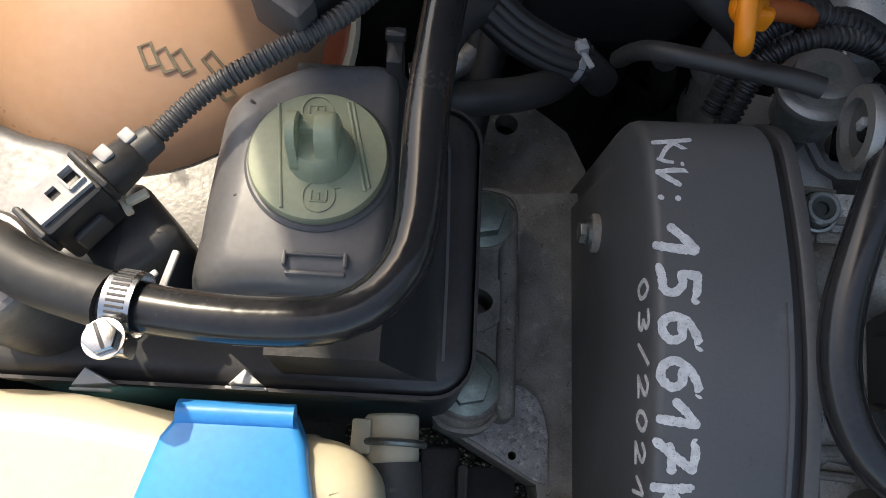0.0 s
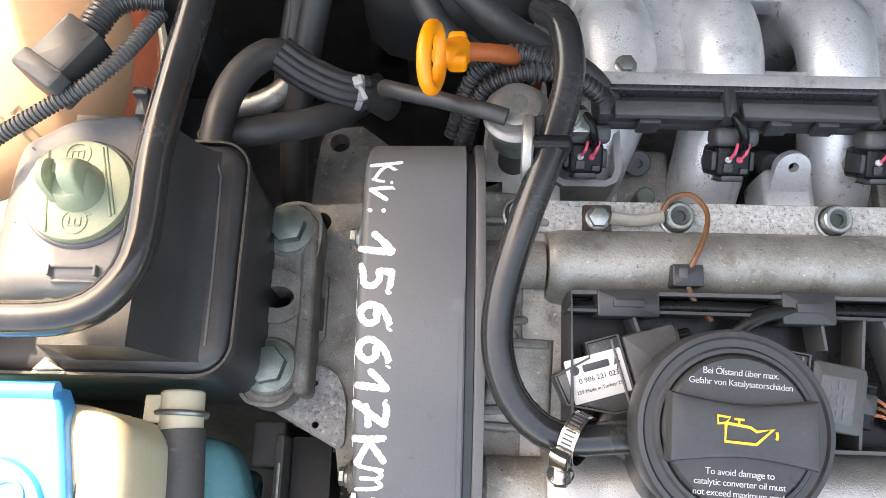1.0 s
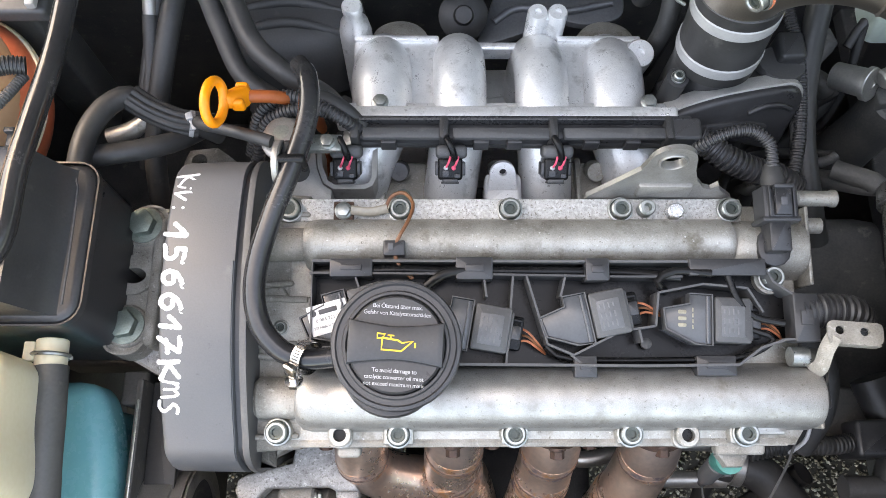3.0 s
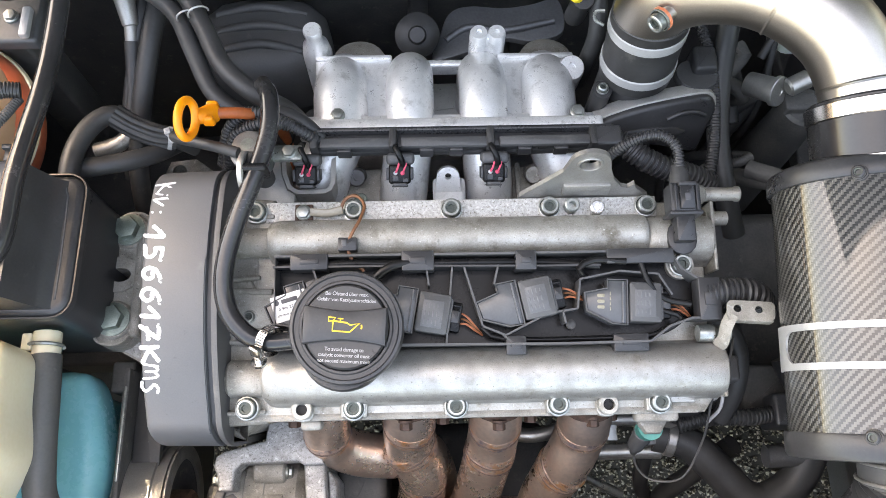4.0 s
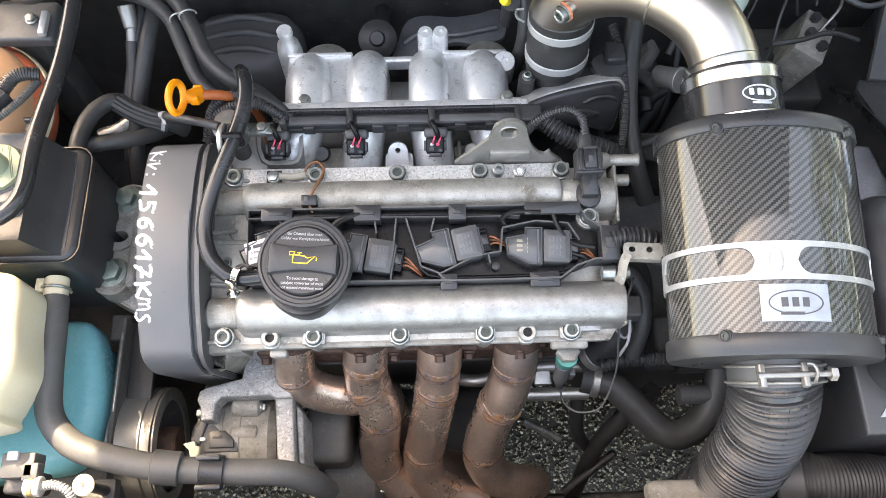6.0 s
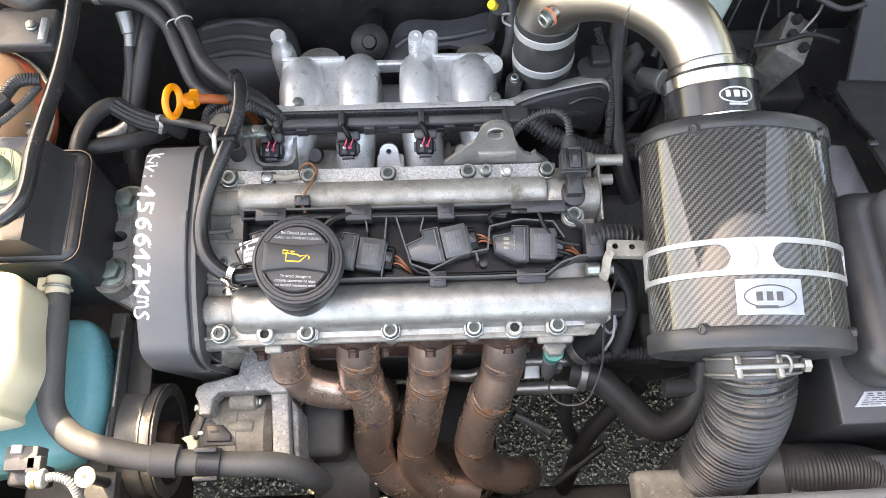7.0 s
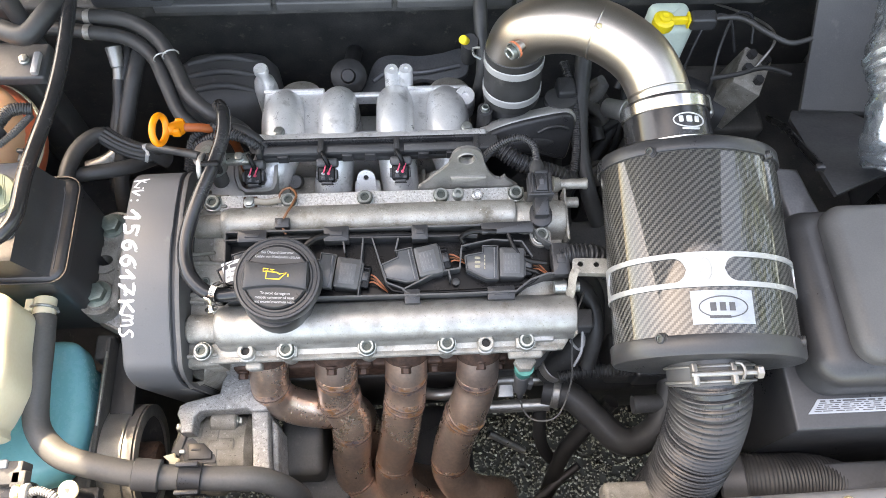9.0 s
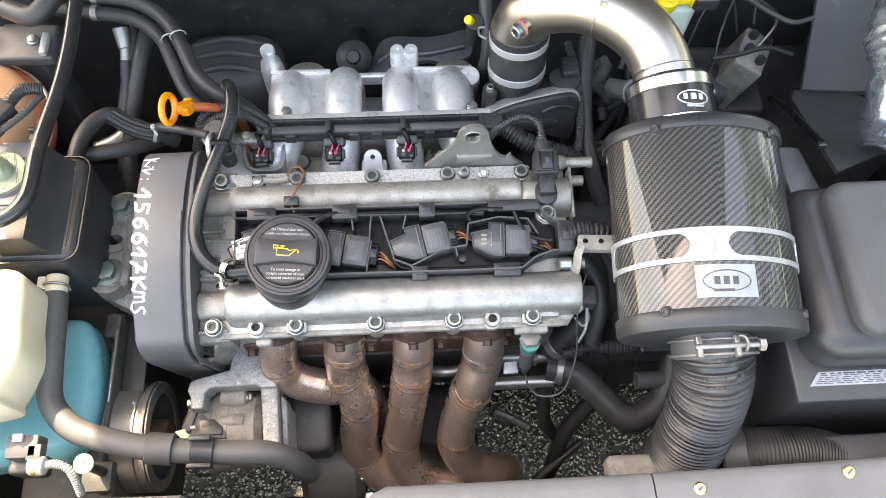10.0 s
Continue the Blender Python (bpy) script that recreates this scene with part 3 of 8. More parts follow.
# ---- engine: block and head ----
block = thing("engine_block", eng(0.1, 0.08, -0.5), "grimy cast engine block and cylinder head", "engine block")
part("head", prism([(-0.085, 0.004), (0.285, 0.004), (0.285, 0.158), (-0.085, 0.158)], -0.14, -0.012, EM, 0.003), CAST_DIRTY, block)
part("crankcase", prism(rounded(0.39, 0.19, 0.03, 4, 0.1, 0.08), -0.50, -0.139, EM, 0.004), GRIME, block)
part("sump", box((0.10, -0.03, 0.35), (0.22, 0.12, 0.14), 0.02), GRIME, block)
part("belt_case", prism(rounded(0.05, 0.21, 0.03, 4, -0.105, 0.08), -0.48, -0.03, EM, 0.004), CAST_DIRTY, block)
part("gearbox_housing", prism(rounded(0.24, 0.24, 0.06, 5, 0.42, 0.09), -0.52, -0.24, EM, 0.02), GRIME, block)
# end face of the head beside the timing cover
part("head_end", prism([(-0.108, -0.014), (-0.070, -0.012), (-0.068, 0.175), (-0.108, 0.178)], -0.06, -0.0125, EM, 0.004), CAST_DIRTY, block)
for v, r, u1 in ((0.0245, 0.0150, -0.069), (0.136, 0.0125, -0.067)):
    part("bearing_end", lathe([(r * 0.7, 0), (r, 0.005), (r, 0.034)], axis(eng(-0.104, v, -0.0065), (1, 0, 0)), 24), CAST_DIRTY, block)
for k, (v, wd) in enumerate(((0.0005, 0.004), (0.048, 0.004), (0.066, 0.005), (0.092, 0.005), (0.112, 0.004), (0.157, 0.004))):
    part("rib", box((-0.089, v, -0.011), (0.036, wd, 0.010), 0.0018, EM @ pose(0, 0, 0, 0, 0, (8, -14, 10, -10, 14, -6)[k] * 0.25)), CAST_DIRTY, block)
part("web", prism([(-0.104, 0.052), (-0.088, 0.050), (-0.078, 0.058), (-0.066, 0.056), (-0.064, 0.098), (-0.080, 0.096), (-0.086, 0.106), (-0.104, 0.104), (-0.098, 0.080)], -0.02, -0.0085, EM, 0.003), CAST, block)

cover = thing("camshaft_cover", eng(0.1, 0.08, -0.01), "weathered cast aluminium camshaft cover with two round tunnels", "camshaft cover")
part("flange", prism([(-0.083, -0.008), (0.285, -0.010), (0.292, 0.0), (0.295, 0.166), (-0.08, 0.170)], -0.018, -0.0105, EM, 0.002), CAST, cover)


def tunnel(u0, u1, v, r, w, flare=0.004):
    """A half-round tunnel over a camshaft, its ends rounded, its skirts running down to the flange."""
    bm = bmesh.new()
    n = 18
    rings = []
    for u, k, e in ((u0, 0.80, 0), (u0 + 0.003, 0.93, 0), (u0 + 0.009, 1.0, 0), (u1 - 0.006, 1.0, 0), (u1 - 0.001, 0.97, 0), (u1, 0.92, 0)):
        ring = [bm.verts.new(eng(u, v - r * k - flare, -0.011))]
        for i in range(n + 1):
            a = math.pi * i / n
            ring.append(bm.verts.new(eng(u, v - r * k * math.cos(a), w + r * k * math.sin(a))))
        ring.append(bm.verts.new(eng(u, v + r * k + flare, -0.011)))
        rings.append(ring)
    for a, b in zip(rings, rings[1:]):
        for k in range(len(a) - 1):
            bm.faces.new((a[k], a[k + 1], b[k + 1], b[k]))
    bm.faces.new(rings[0][::-1])
    bm.faces.new(rings[-1])
    return bm


part("front_tunnel", tunnel(-0.071, 0.298, 0.0245, 0.0220, -0.0030, 0.002), TUBE_FRONT, cover, "smooth satin aluminium tunnel")
part("rear_tunnel", tunnel(-0.069, 0.243, 0.1360, 0.0175, -0.0025, 0.003), CAST, cover, "weathered aluminium tunnel")
part("rear_end", tunnel(0.243, 0.297, 0.1320, 0.0200, -0.006, 0.003), CAST, cover)
part("end_lip", box((0.2985, 0.133, -0.006), (0.003, 0.058, 0.026), 0.001, EM), CAST, cover)
part("rear_rail", box((0.091, 0.1625, -0.0130), (0.331, 0.0175, 0.010), 0.0012, EM), OXIDE, cover, "white-blotched oxidised rail")
part("front_lip", box((0.10, -0.0075, -0.014), (0.36, 0.006, 0.008), 0.0015, EM), CAST_DIRTY, cover)
part("end_cap", box((0.2975, 0.024, -0.008), (0.003, 0.044, 0.030), 0.0015, EM), CAST, cover)
part("casting_pad", box((0.2575, 0.007, -0.008), (0.036, 0.018, 0.012), 0.002, EM), TUBE_FRONT, cover)

for u, v in [(-0.085, 0.002), (0, 0), (0.082, 0), (0.164, 0), (0.246, 0)]:
    part("boss", lathe([(0.0104, -0.036), (0.0100, -0.0050), (0.0095, -0.0035)], EM @ Matrix.Translation((u, v - 0.001, 0)), 20), CAST, cover)
    if u >= 0:
        part("boss_web", box((u, 0.003, -0.0075), (0.0215 if u in (0, 0.246) else 0.0185, 0.022, 0.008), 0.0015, EM), CAST, cover)
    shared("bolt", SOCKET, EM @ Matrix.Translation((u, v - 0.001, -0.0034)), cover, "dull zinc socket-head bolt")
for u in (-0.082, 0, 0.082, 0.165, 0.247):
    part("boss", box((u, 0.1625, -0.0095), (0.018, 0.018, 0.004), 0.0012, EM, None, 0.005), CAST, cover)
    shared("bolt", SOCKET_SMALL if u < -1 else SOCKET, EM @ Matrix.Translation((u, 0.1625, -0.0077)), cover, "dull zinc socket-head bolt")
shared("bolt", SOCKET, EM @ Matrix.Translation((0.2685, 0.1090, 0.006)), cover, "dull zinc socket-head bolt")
part("boss", lathe([(0.0125, -0.015), (0.0115, 0.005)], EM @ Matrix.Translation((0.2685, 0.1090, 0)), 20), CAST, cover)
shared("bolt", SOCKET_SMALL, EM @ Matrix.Translation((-0.086, 0.075, -0.010)), cover, "dull zinc socket-head bolt")
# open bosses with a drilled hole
for u, v, s in ((-0.041, -0.001, 1), (0.204, -0.002, 1)):
    part("lug", box((u, v - 0.001, -0.013), (0.017, 0.018, 0.010), 0.002, EM, None, 0.006), CAST, cover)
    part("lug_rim", lathe([(0.0085, 0), (0.0085, 0.007), (0.0075, 0.008), (0.0046, 0.008), (0.0046, 0.001), (0, 0.001)], EM @ Matrix.Translation((u, v, -0.0060)), 20), CAST, cover)
    # black disc low in each hole, painting in the depth's shade
    part("lug_bore_shade", lathe([(0.0045, 0), (0.0045, 0.0008), (0, 0.0008)], EM @ Matrix.Translation((u, v, -0.0040)), 16), BLACK_DEEP, cover)
part("lug_foot", box((-0.036, -0.014, -0.022), (0.017, 0.008, 0.014), 0.003, EM), CAST_DIRTY, cover)
part("sensor_lug", box((0.246, -0.011, -0.017), (0.036, 0.012, 0.010), 0.003, EM), CAST_DIRTY, cover)
# two hollow dowels on the rear rail
for u, r in ((0.1835, 0.0062), (0.2045, 0.0060)):
    part("dowel", lathe([(r, -0.002), (r, 0.010), (r - 0.001, 0.011), (r * 0.5, 0.011), (r * 0.5, 0.003), (0, 0.003)], EM @ Matrix.Translation((u, 0.1625 if u < 0.2 else 0.160, -0.0085)), 18), ZINC if u < 0.2 else MACHINED, cover)
part("earth_bolt_pad", box((-0.042, 0.161, -0.0065), (0.015, 0.015, 0.003), 0.001, EM), RUST, cover)
shared("bolt", HEX_SMALL, EM @ Matrix.Translation((-0.042, 0.161, -0.005)), cover, "small hexagon bolt")
part("end_stub", lathe([(0.007, 0), (0.0075, 0.012), (0.006, 0.014), (0.006, 0.026)], axis(eng(0.278, 0.0525, 0.006), (1, 0, 0)), 16), ZINC, cover)
part("nipple", lathe([(0.009, 0), (0.008, 0.006), (0.0060, 0.008), (0.0058, 0.032), (0.0066, 0.034), (0.0066, 0.037), (0.005, 0.038)], axis(eng(0.288, 0.1700, -0.002), (1, 0.0, 0)), 18), CAST, cover)
part("nipple", lathe([(0.006, 0), (0.006, 0.018), (0.004, 0.019)], axis(eng(0.296, 0.1500, -0.006), (1, 0.0, 0)), 14), CAST, cover)

# earth strap: crimped lug and brown wire
strap = thing("earth_strap", eng(-0.01, 0.16, 0.006), "brown earth wire with crimped lug bolted to the cover", "cable")
part("lug", tube([eng(-0.036, 0.161, -0.001), eng(-0.022, 0.1595, -0.001), eng(-0.009, 0.162, 0.000)], 0.0038, 10, 0.004, 0.6), HEATSHRINK, strap)
part("wire", tube([eng(-0.011, 0.1615, 0.000), eng(-0.006, 0.170, 0.004), eng(0.003, 0.172, 0.007), eng(0.010, 0.163, 0.010), eng(0.007, 0.150, 0.016),
                   eng(0.001, 0.138, 0.019), eng(-0.003, 0.128, 0.017), eng(0.001, 0.116, 0.016), eng(0.010, 0.108, 0.012)], 0.0014, 8, 0.003), COPPER_WIRE, strap)
cl = part("clip", box((-0.003, 0.1290, 0.0145), (0.0155, 0.011, 0.010), 0.0012, EM), BLACK, strap)
part("clip_window", box((-0.0055, 0.1300, 0.0196), (0.004, 0.005, 0.0008), 0.0002, EM), GREY_PLASTIC, cl)

# ---- coil tray and coils ----
tray = thing("ignition_cable_tray", eng(0.11, 0.082, 0.014), "black plastic ignition cable tray between the camshaft tunnels", "cable tray")
TRAY = [(-0.060, 0.0485), (0.170, 0.0460), (0.236, 0.0465), (0.252, 0.058), (0.270, 0.064), (0.290, 0.064), (0.290, 0.094), (0.276, 0.096), (0.264, 0.104), (0.256, 0.1185), (-0.060, 0.1195)]
part("floor", prism(TRAY, -0.010, 0.0, EM), BLACK_DEEP, tray)


def wall_along(pts, t, w0, w1, m=EM):
    """A thin upright strip along flat points."""
    bm = bmesh.new()
    p = [Vector((*q, 0)) for q in pts]
    rows = []
    for i, q in enumerate(p):
        d = (p[min(i + 1, len(p) - 1)] - p[max(i - 1, 0)]).normalized()
        nrm = Vector((-d.y, d.x, 0)) * t / 2
        rows.append([bm.verts.new(m @ Vector((r.x, r.y, h))) for r, h in ((q - nrm, w0), (q - nrm, w1), (q + nrm, w1), (q + nrm, w0))])
    for a, b in zip(rows, rows[1:]):
        for k in range(4):
            bm.faces.new((a[k], a[(k + 1) % 4], b[(k + 1) % 4], b[k]))
    bm.faces.new(rows[0][::-1])
    bm.faces.new(rows[-1])
    return bm


part("rim", wall_along(TRAY + TRAY[:1], 0.0018, -0.010, 0.0215), BLACK_DUSTY, tray)
part("inner_rim", wall_along([(-0.062, 0.111), (0.05, 0.110), (0.16, 0.108), (0.20, 0.108)], 0.0015, -0.001, 0.021), BLACK, tray)
for a, b in (((0.081, 0.110), (0.075, 0.048)), ((0.090, 0.110), (0.104, 0.061)), ((0.104, 0.061), (0.122, 0.0535)), ((0.122, 0.0535), (0.156, 0.070)), ((0.156, 0.070), (0.180, 0.0735)),
             ((0.180, 0.0735), (0.183, 0.097)), ((0.183, 0.097), (0.215, 0.103)), ((0.215, 0.103), (0.246, 0.100)), ((0.246, 0.100), (0.256, 0.083)), ((0.170, 0.062), (0.168, 0.072)),
             ((-0.030, 0.108), (-0.022, 0.086)), ((-0.058, 0.08), (-0.022, 0.086)), ((0.120, 0.0535), (0.128, 0.047)), ((0.060, 0.110), (0.062, 0.094)), ((0.118, 0.110), (0.114, 0.094))):
    part("divider", wall_along([a, ((a[0] + b[0]) / 2, (a[1] + b[1]) / 2), b], 0.0015, -0.001, 0.0195), BLACK_DUSTY, tray)
for u, v, w, d in ((-0.033, 0.1145, 0.030, 0.013), (0.0535, 0.1140, 0.026, 0.016), (0.140, 0.1130, 0.017, 0.016), (0.1300, 0.0455, 0.016, 0.015), (0.221, 0.0460, 0.028, 0.014), (0.2850, 0.0790, 0.018, 0.034)):
    c = part("clip", box((u, v, 0.0145 if v > 0.06 else 0.011), (w, d, 0.016), 0.0012, EM), BLACK, tray)
    part("notch", box((u, v, 0.0232 if v > 0.06 else 0.0197), (0.5 * w, 0.3 * d, 0.0016), 0.0004, EM), BLACK, c)
part("guide_plate", box((0.2315, 0.1145, 0.0215), (0.054, 0.012, 0.004), 0.001, EM), BLACK, tray)
for pts, r in (([(-0.06, 0.113, 0.010), (0.0, 0.1135, 0.016), (0.03, 0.113, 0.014), (0.10, 0.1125, 0.016), (0.16, 0.112, 0.012), (0.20, 0.108, 0.016)], 0.0042),
               ([(0.020, 0.102, 0.016), (0.032, 0.110, 0.020), (0.055, 0.114, 0.018)], 0.0045),
               ([(0.19, 0.098, 0.012), (0.182, 0.105, 0.020), (0.195, 0.112, 0.020), (0.22, 0.110, 0.022)], 0.0035),
               ([(0.27, 0.075, 0.020), (0.250, 0.080, 0.018), (0.238, 0.092, 0.020), (0.232, 0.110, 0.020)], 0.0030),
               ([(0.245, 0.072, 0.016), (0.262, 0.064, 0.018), (0.240, 0.052, 0.016), (0.19, 0.050, 0.014), (0.12, 0.051, 0.014), (0.104, 0.060, 0.012)], 0.0025)):
    part("cable", tube([eng(*p) for p in pts], r * 0.85, 10), BLACK_DEEP, tray)
# ribbed conduit leaving to the gearbox side
solo("conduit", ribbed([eng(0.284, 0.083, 0.012), eng(0.300, 0.0845, 0.012), eng(0.325, 0.083, 0.008), eng(0.345, 0.075, -0.02)], 0.0115, 0.0045, 0.0010, 18), BLACK, "ribbed black wiring conduit leaving the cable tray", "conduit")


def coil(m, sticker):
    """An ignition coil seen from above: tapered head with a clear lip, body, plug and wires."""
    c = thing("ignition_coil", m.translation, "black plastic ignition coil lying in the cable tray", "ignition coil", "ignition coils")
    head = [(-0.034, 0.006), (-0.016, 0.010), (-0.016, 0.017), (-0.0005, 0.017), (-0.0005, -0.018), (-0.012, -0.0175), (-0.032, -0.008)]
    hd = part("head", prism(head, -0.012, 0.012, m, 0.0015), COIL_TOP, c, "smooth grey resin coil head")
    part("lip", wall_along([(x * 1.02, y * 1.02) for x, y in head + head[:1]], 0.0010, 0.004, 0.0132, m), BLACK_DUSTY, hd)
    part("lip_rail", box((-0.004, -0.0005, 0.0128), (0.0012, 0.033, 0.0016), 0.0004, m), GREY_TANK, hd)
    part("body", box((0.014, 0, 0.001), (0.026, 0.032, 0.026), 0.002, m), BLACK_DUSTY, c)
    part("plug", box((0.0315, 0, -0.002), (0.010, 0.024, 0.018), 0.002, m), BLACK_DEEP, c)
    part("plug_rib", box((0.0315, 0.009, 0.0065), (0.008, 0.002, 0.003), 0.0006, m), BLACK_DEEP, c)
    part("plug_lock", box((0.0315, 0.0, 0.008), (0.007, 0.010, 0.004), 0.001, m), BLACK, c)
    for k, (dy, mt) in enumerate(((-0.005, ORANGE_WIRE), (0.000, COPPER_WIRE), (0.005, ORANGE_WIRE))):
        part("wire", tube([m @ Vector(p) for p in ((0.034, dy, 0.000), (0.041, dy * 0.6 - 0.001, 0.004), (0.049, -0.006 + dy * 0.3, 0.002), (0.056, -0.010, -0.006))], 0.0009, 6, 0.003), mt, c, "thin orange wire" if mt == ORANGE_WIRE else "")
    if sticker == "paper":
        st = part("sticker", box((-0.015, 0.001, 0.0124), (0.028, 0.021, 0.0005), 0.0002, m), PAPER, c, "white printed sticker")
        part("round_mark", lathe([(0.0022, 0), (0.0022, 0.0003), (0.0016, 0.0003), (0.0016, 0.0001), (0, 0.0001)], m @ Matrix.Translation((-0.0250, 0.006, 0.0127)), 16), DARK_INK, st)
        bar("maker_bar", m @ Matrix.Translation((-0.0145, 0.006, 0.0128)), 0.013, 0.0034, DARK_INK, st)
        lettering("print", "0 986 221 023", 0.0034, m @ Matrix.Translation((-0.0145, 0.0005, 0.0128)), DARK_INK, st)
        lettering("print", "239 Made in Turkey 250", 0.0024, m @ Matrix.Translation((-0.0150, -0.0045, 0.0128)), DARK_INK, st)
        part("flash_mark", prism([(-0.0045, 0.0085), (-0.0060, 0.0040), (-0.0045, 0.0045), (-0.0055, 0.0010), (-0.0025, 0.0055), (-0.0040, 0.0052), (-0.0030, 0.0085)], 0.0126, 0.0129, m), DARK_INK, st)
    elif sticker == "gold":
        for k in range(3):
            bar("maker_bar", m @ Matrix.Translation((-0.0215, 0.0042 - 0.0046 * k, 0.0122)), 0.0058, 0.0026, GOLD_INK, hd)
        for k in range(4):
            bar("print_bar", m @ Matrix.Translation((-0.0140, 0.006 - 0.004 * k, 0.0122)), 0.0009, 0.003, GOLD_INK, hd)
    if sticker != "paper":
        st = part("body_sticker", box((0.0135, -0.001, 0.0141), (0.0165, 0.0215, 0.0004), 0.0001, m), COIL_LABEL, c, "worn grey printed sticker")
        for k in range(4):
            for j in range(3):
                bar("print_bar", m @ Matrix.Translation((0.0075 + 0.0032 * k, -0.0075 + 0.0066 * j, 0.0145)), 0.0011, 0.0052 - 0.0011 * ((k + j) % 3), GREY_TANK, st)
    part("plug_step", box((0.0272, 0, 0.0005), (0.003, 0.027, 0.022), 0.001, m), BLACK_DUSTY, c)
    return c


for u, v, a, s in ((-0.033, 0.083, 16, "paper"), (0.0512, 0.0745, -10, ""), (0.1343, 0.0800, 11, ""), (0.2200, 0.0780, -3, "gold")):
    coil(EM @ pose(u, v, 0.0075, 0, 0, a), s)
part("screw", lathe([(0.004, 0), (0.004, 0.003), (0.0025, 0.004)], EM @ Matrix.Translation((0.176, 0.062, 0.004)), 14), GRIME, tray)

# ---- oil filler cap ----
cap = thing("oil_filler_cap", eng(0.003, 0.053, 0.02), "round black oil filler cap with yellow oil can mark", "oil cap")
CM = EM @ pose(0.001, 0.0585, -0.0035, 0, 0, -3) @ Matrix.Diagonal((1.04, 1.04, 1.0, 1.0))
part("neck", lathe([(0.0305, 0.004), (0.0315, 0.046), (0.030, 0.05)], CM @ Matrix.Translation((-0.003, -0.0135, 0)), 32), BLACK, cap)
part("neck_plate", prism([(-0.050, -0.012), (-0.026, -0.022), (-0.02, 0.006), (-0.044, 0.006)], 0.0, 0.022, CM, 0.003), BLACK, cap)
part("neck_side", box((0.0, -0.016, 0.028), (0.058, 0.036, 0.046), 0.008, CM, None, 0.016), BLACK, cap)
part("disc", lathe([(0.035, 0.046), (0.0395, 0.048), (0.0405, 0.052), (0.0405, 0.064), (0.0395, 0.0665), (0.0375, 0.0668), (0.0365, 0.0655), (0.0335, 0.0655), (0.0325, 0.0672), (0.0310, 0.0672),
                    (0.0300, 0.0655), (0.0297, 0.0690), (0.0285, 0.0705), (0.010, 0.0705), (0, 0.0705)], CM, 64), BLACK, cap)


def grip():
    """The finger bar across the cap, wider at its ends."""
    top, low = [], []
    for i in range(13):
        x = -0.0290 + 0.058 * i / 12
        h = 0.0102 + 0.0034 * abs(x / 0.0290) ** 1.6
        top.append((x, h + 0.0005))
        low.append((x, -h + 0.0005))
    return prism(low + top[::-1], 0.066, 0.0765, CM, 0.0022)


grip_ob = part("grip", grip(), BLACK, cap, "raised finger grip")
CAN = [(-0.0085, 0.0030), (-0.0085, -0.0040), (0.0035, -0.0040), (0.0100, 0.0025), (0.0035, 0.0008), (0.0010, 0.0022), (-0.0085, 0.0030)]
oc = CM @ pose(0.0005, 0.0000, 0.0768, 0, 0, -2)
can = part("oil_can_mark", wall_along(CAN, 0.0011, 0, 0.0002, oc), YELLOW_INK, grip_ob, "yellow oil can outline")
part("mark_line", wall_along([(-0.0085, 0.0030), (-0.0115, 0.0025), (-0.0118, 0.0055), (-0.0070, 0.0052), (-0.0085, 0.0030)], 0.0010, 0, 0.0002, oc), YELLOW_INK, can)
part("mark_line", wall_along([(-0.0035, 0.0030), (-0.0035, 0.0048), (-0.0055, 0.0048), (-0.0015, 0.0048)], 0.0009, 0, 0.0002, oc), YELLOW_INK, can)
part("mark_line", wall_along([(0.0112, 0.0015), (0.0115, -0.0002), (0.0112, -0.0015)], 0.0011, 0, 0.0002, oc), YELLOW_INK, can)
for body, y, s in (("Bei \u00d6lstand \u00fcber max.", 0.0228, 0.0037), ("Gefahr von Katalysatorsch\u00e4den", 0.0186, 0.0036), ("To avoid damage to", -0.0160, 0.0037), ("catalytic converter oil must", -0.0200, 0.0036), ("not exceed maximum mark", -0.0240, 0.0036)):
    lettering("print", body, s, CM @ pose(0.0, y, 0.0706, 0, 0, -1), WHITE_INK, cap, -0.00002, 0.0001, 0.92)

# ---- timing cover ----
timing = thing("timing_belt_cover", eng(-0.14, 0.08, -0.3), "grey-black plastic timing belt cover with white handwriting", "timing cover")


def crown(v):
    """Height of the timing cover's bowed top at v."""
    return 0.032 - 2.3 * (v - 0.098) ** 2


def hull(grow=0.0, low=-0.27):
    """Outline of the timing cover across the engine, as (v, w): two rounded flanks and a bowed top."""
    base = [(-0.029, low), (-0.029, -0.060)]
    base += [(-0.004 - 0.025 * math.cos(a), -0.045 + 0.0528 * math.sin(a)) for a in (radians(10 * k) for k in range(9))]
    base += [(-0.003 + 0.0172 * k, crown(-0.003 + 0.0172 * k)) for k in range(11)]
    base += [(0.172 + 0.031 * math.sin(a), -0.035 + 0.0535 * math.cos(a)) for a in (radians(10 * k) for k in range(1, 10))]
    base += [(0.203, -0.060), (0.203, low)]
    out = []
    for i, (v, w) in enumerate(base):
        a, b = base[max(i - 1, 0)], base[min(i + 1, len(base) - 1)]
        d = Vector((b[0] - a[0], b[1] - a[1])).normalized()
        out.append((v - d.y * grow, w + (d.x * grow if w > low else 0)))
    return out


def loft_x(sections):
    """Rings of (u, outline) joined along u."""
    bm = bmesh.new()
    rings = [[bm.verts.new(eng(u, v, w)) for v, w in o] for u, o in sections]
    for a, b in zip(rings, rings[1:]):
        for k in range(len(a)):
            j = (k + 1) % len(a)
            bm.faces.new((a[k], a[j], b[j], b[k]))
    bm.faces.new(rings[0][::-1])
    bm.faces.new(rings[-1])
    return bm


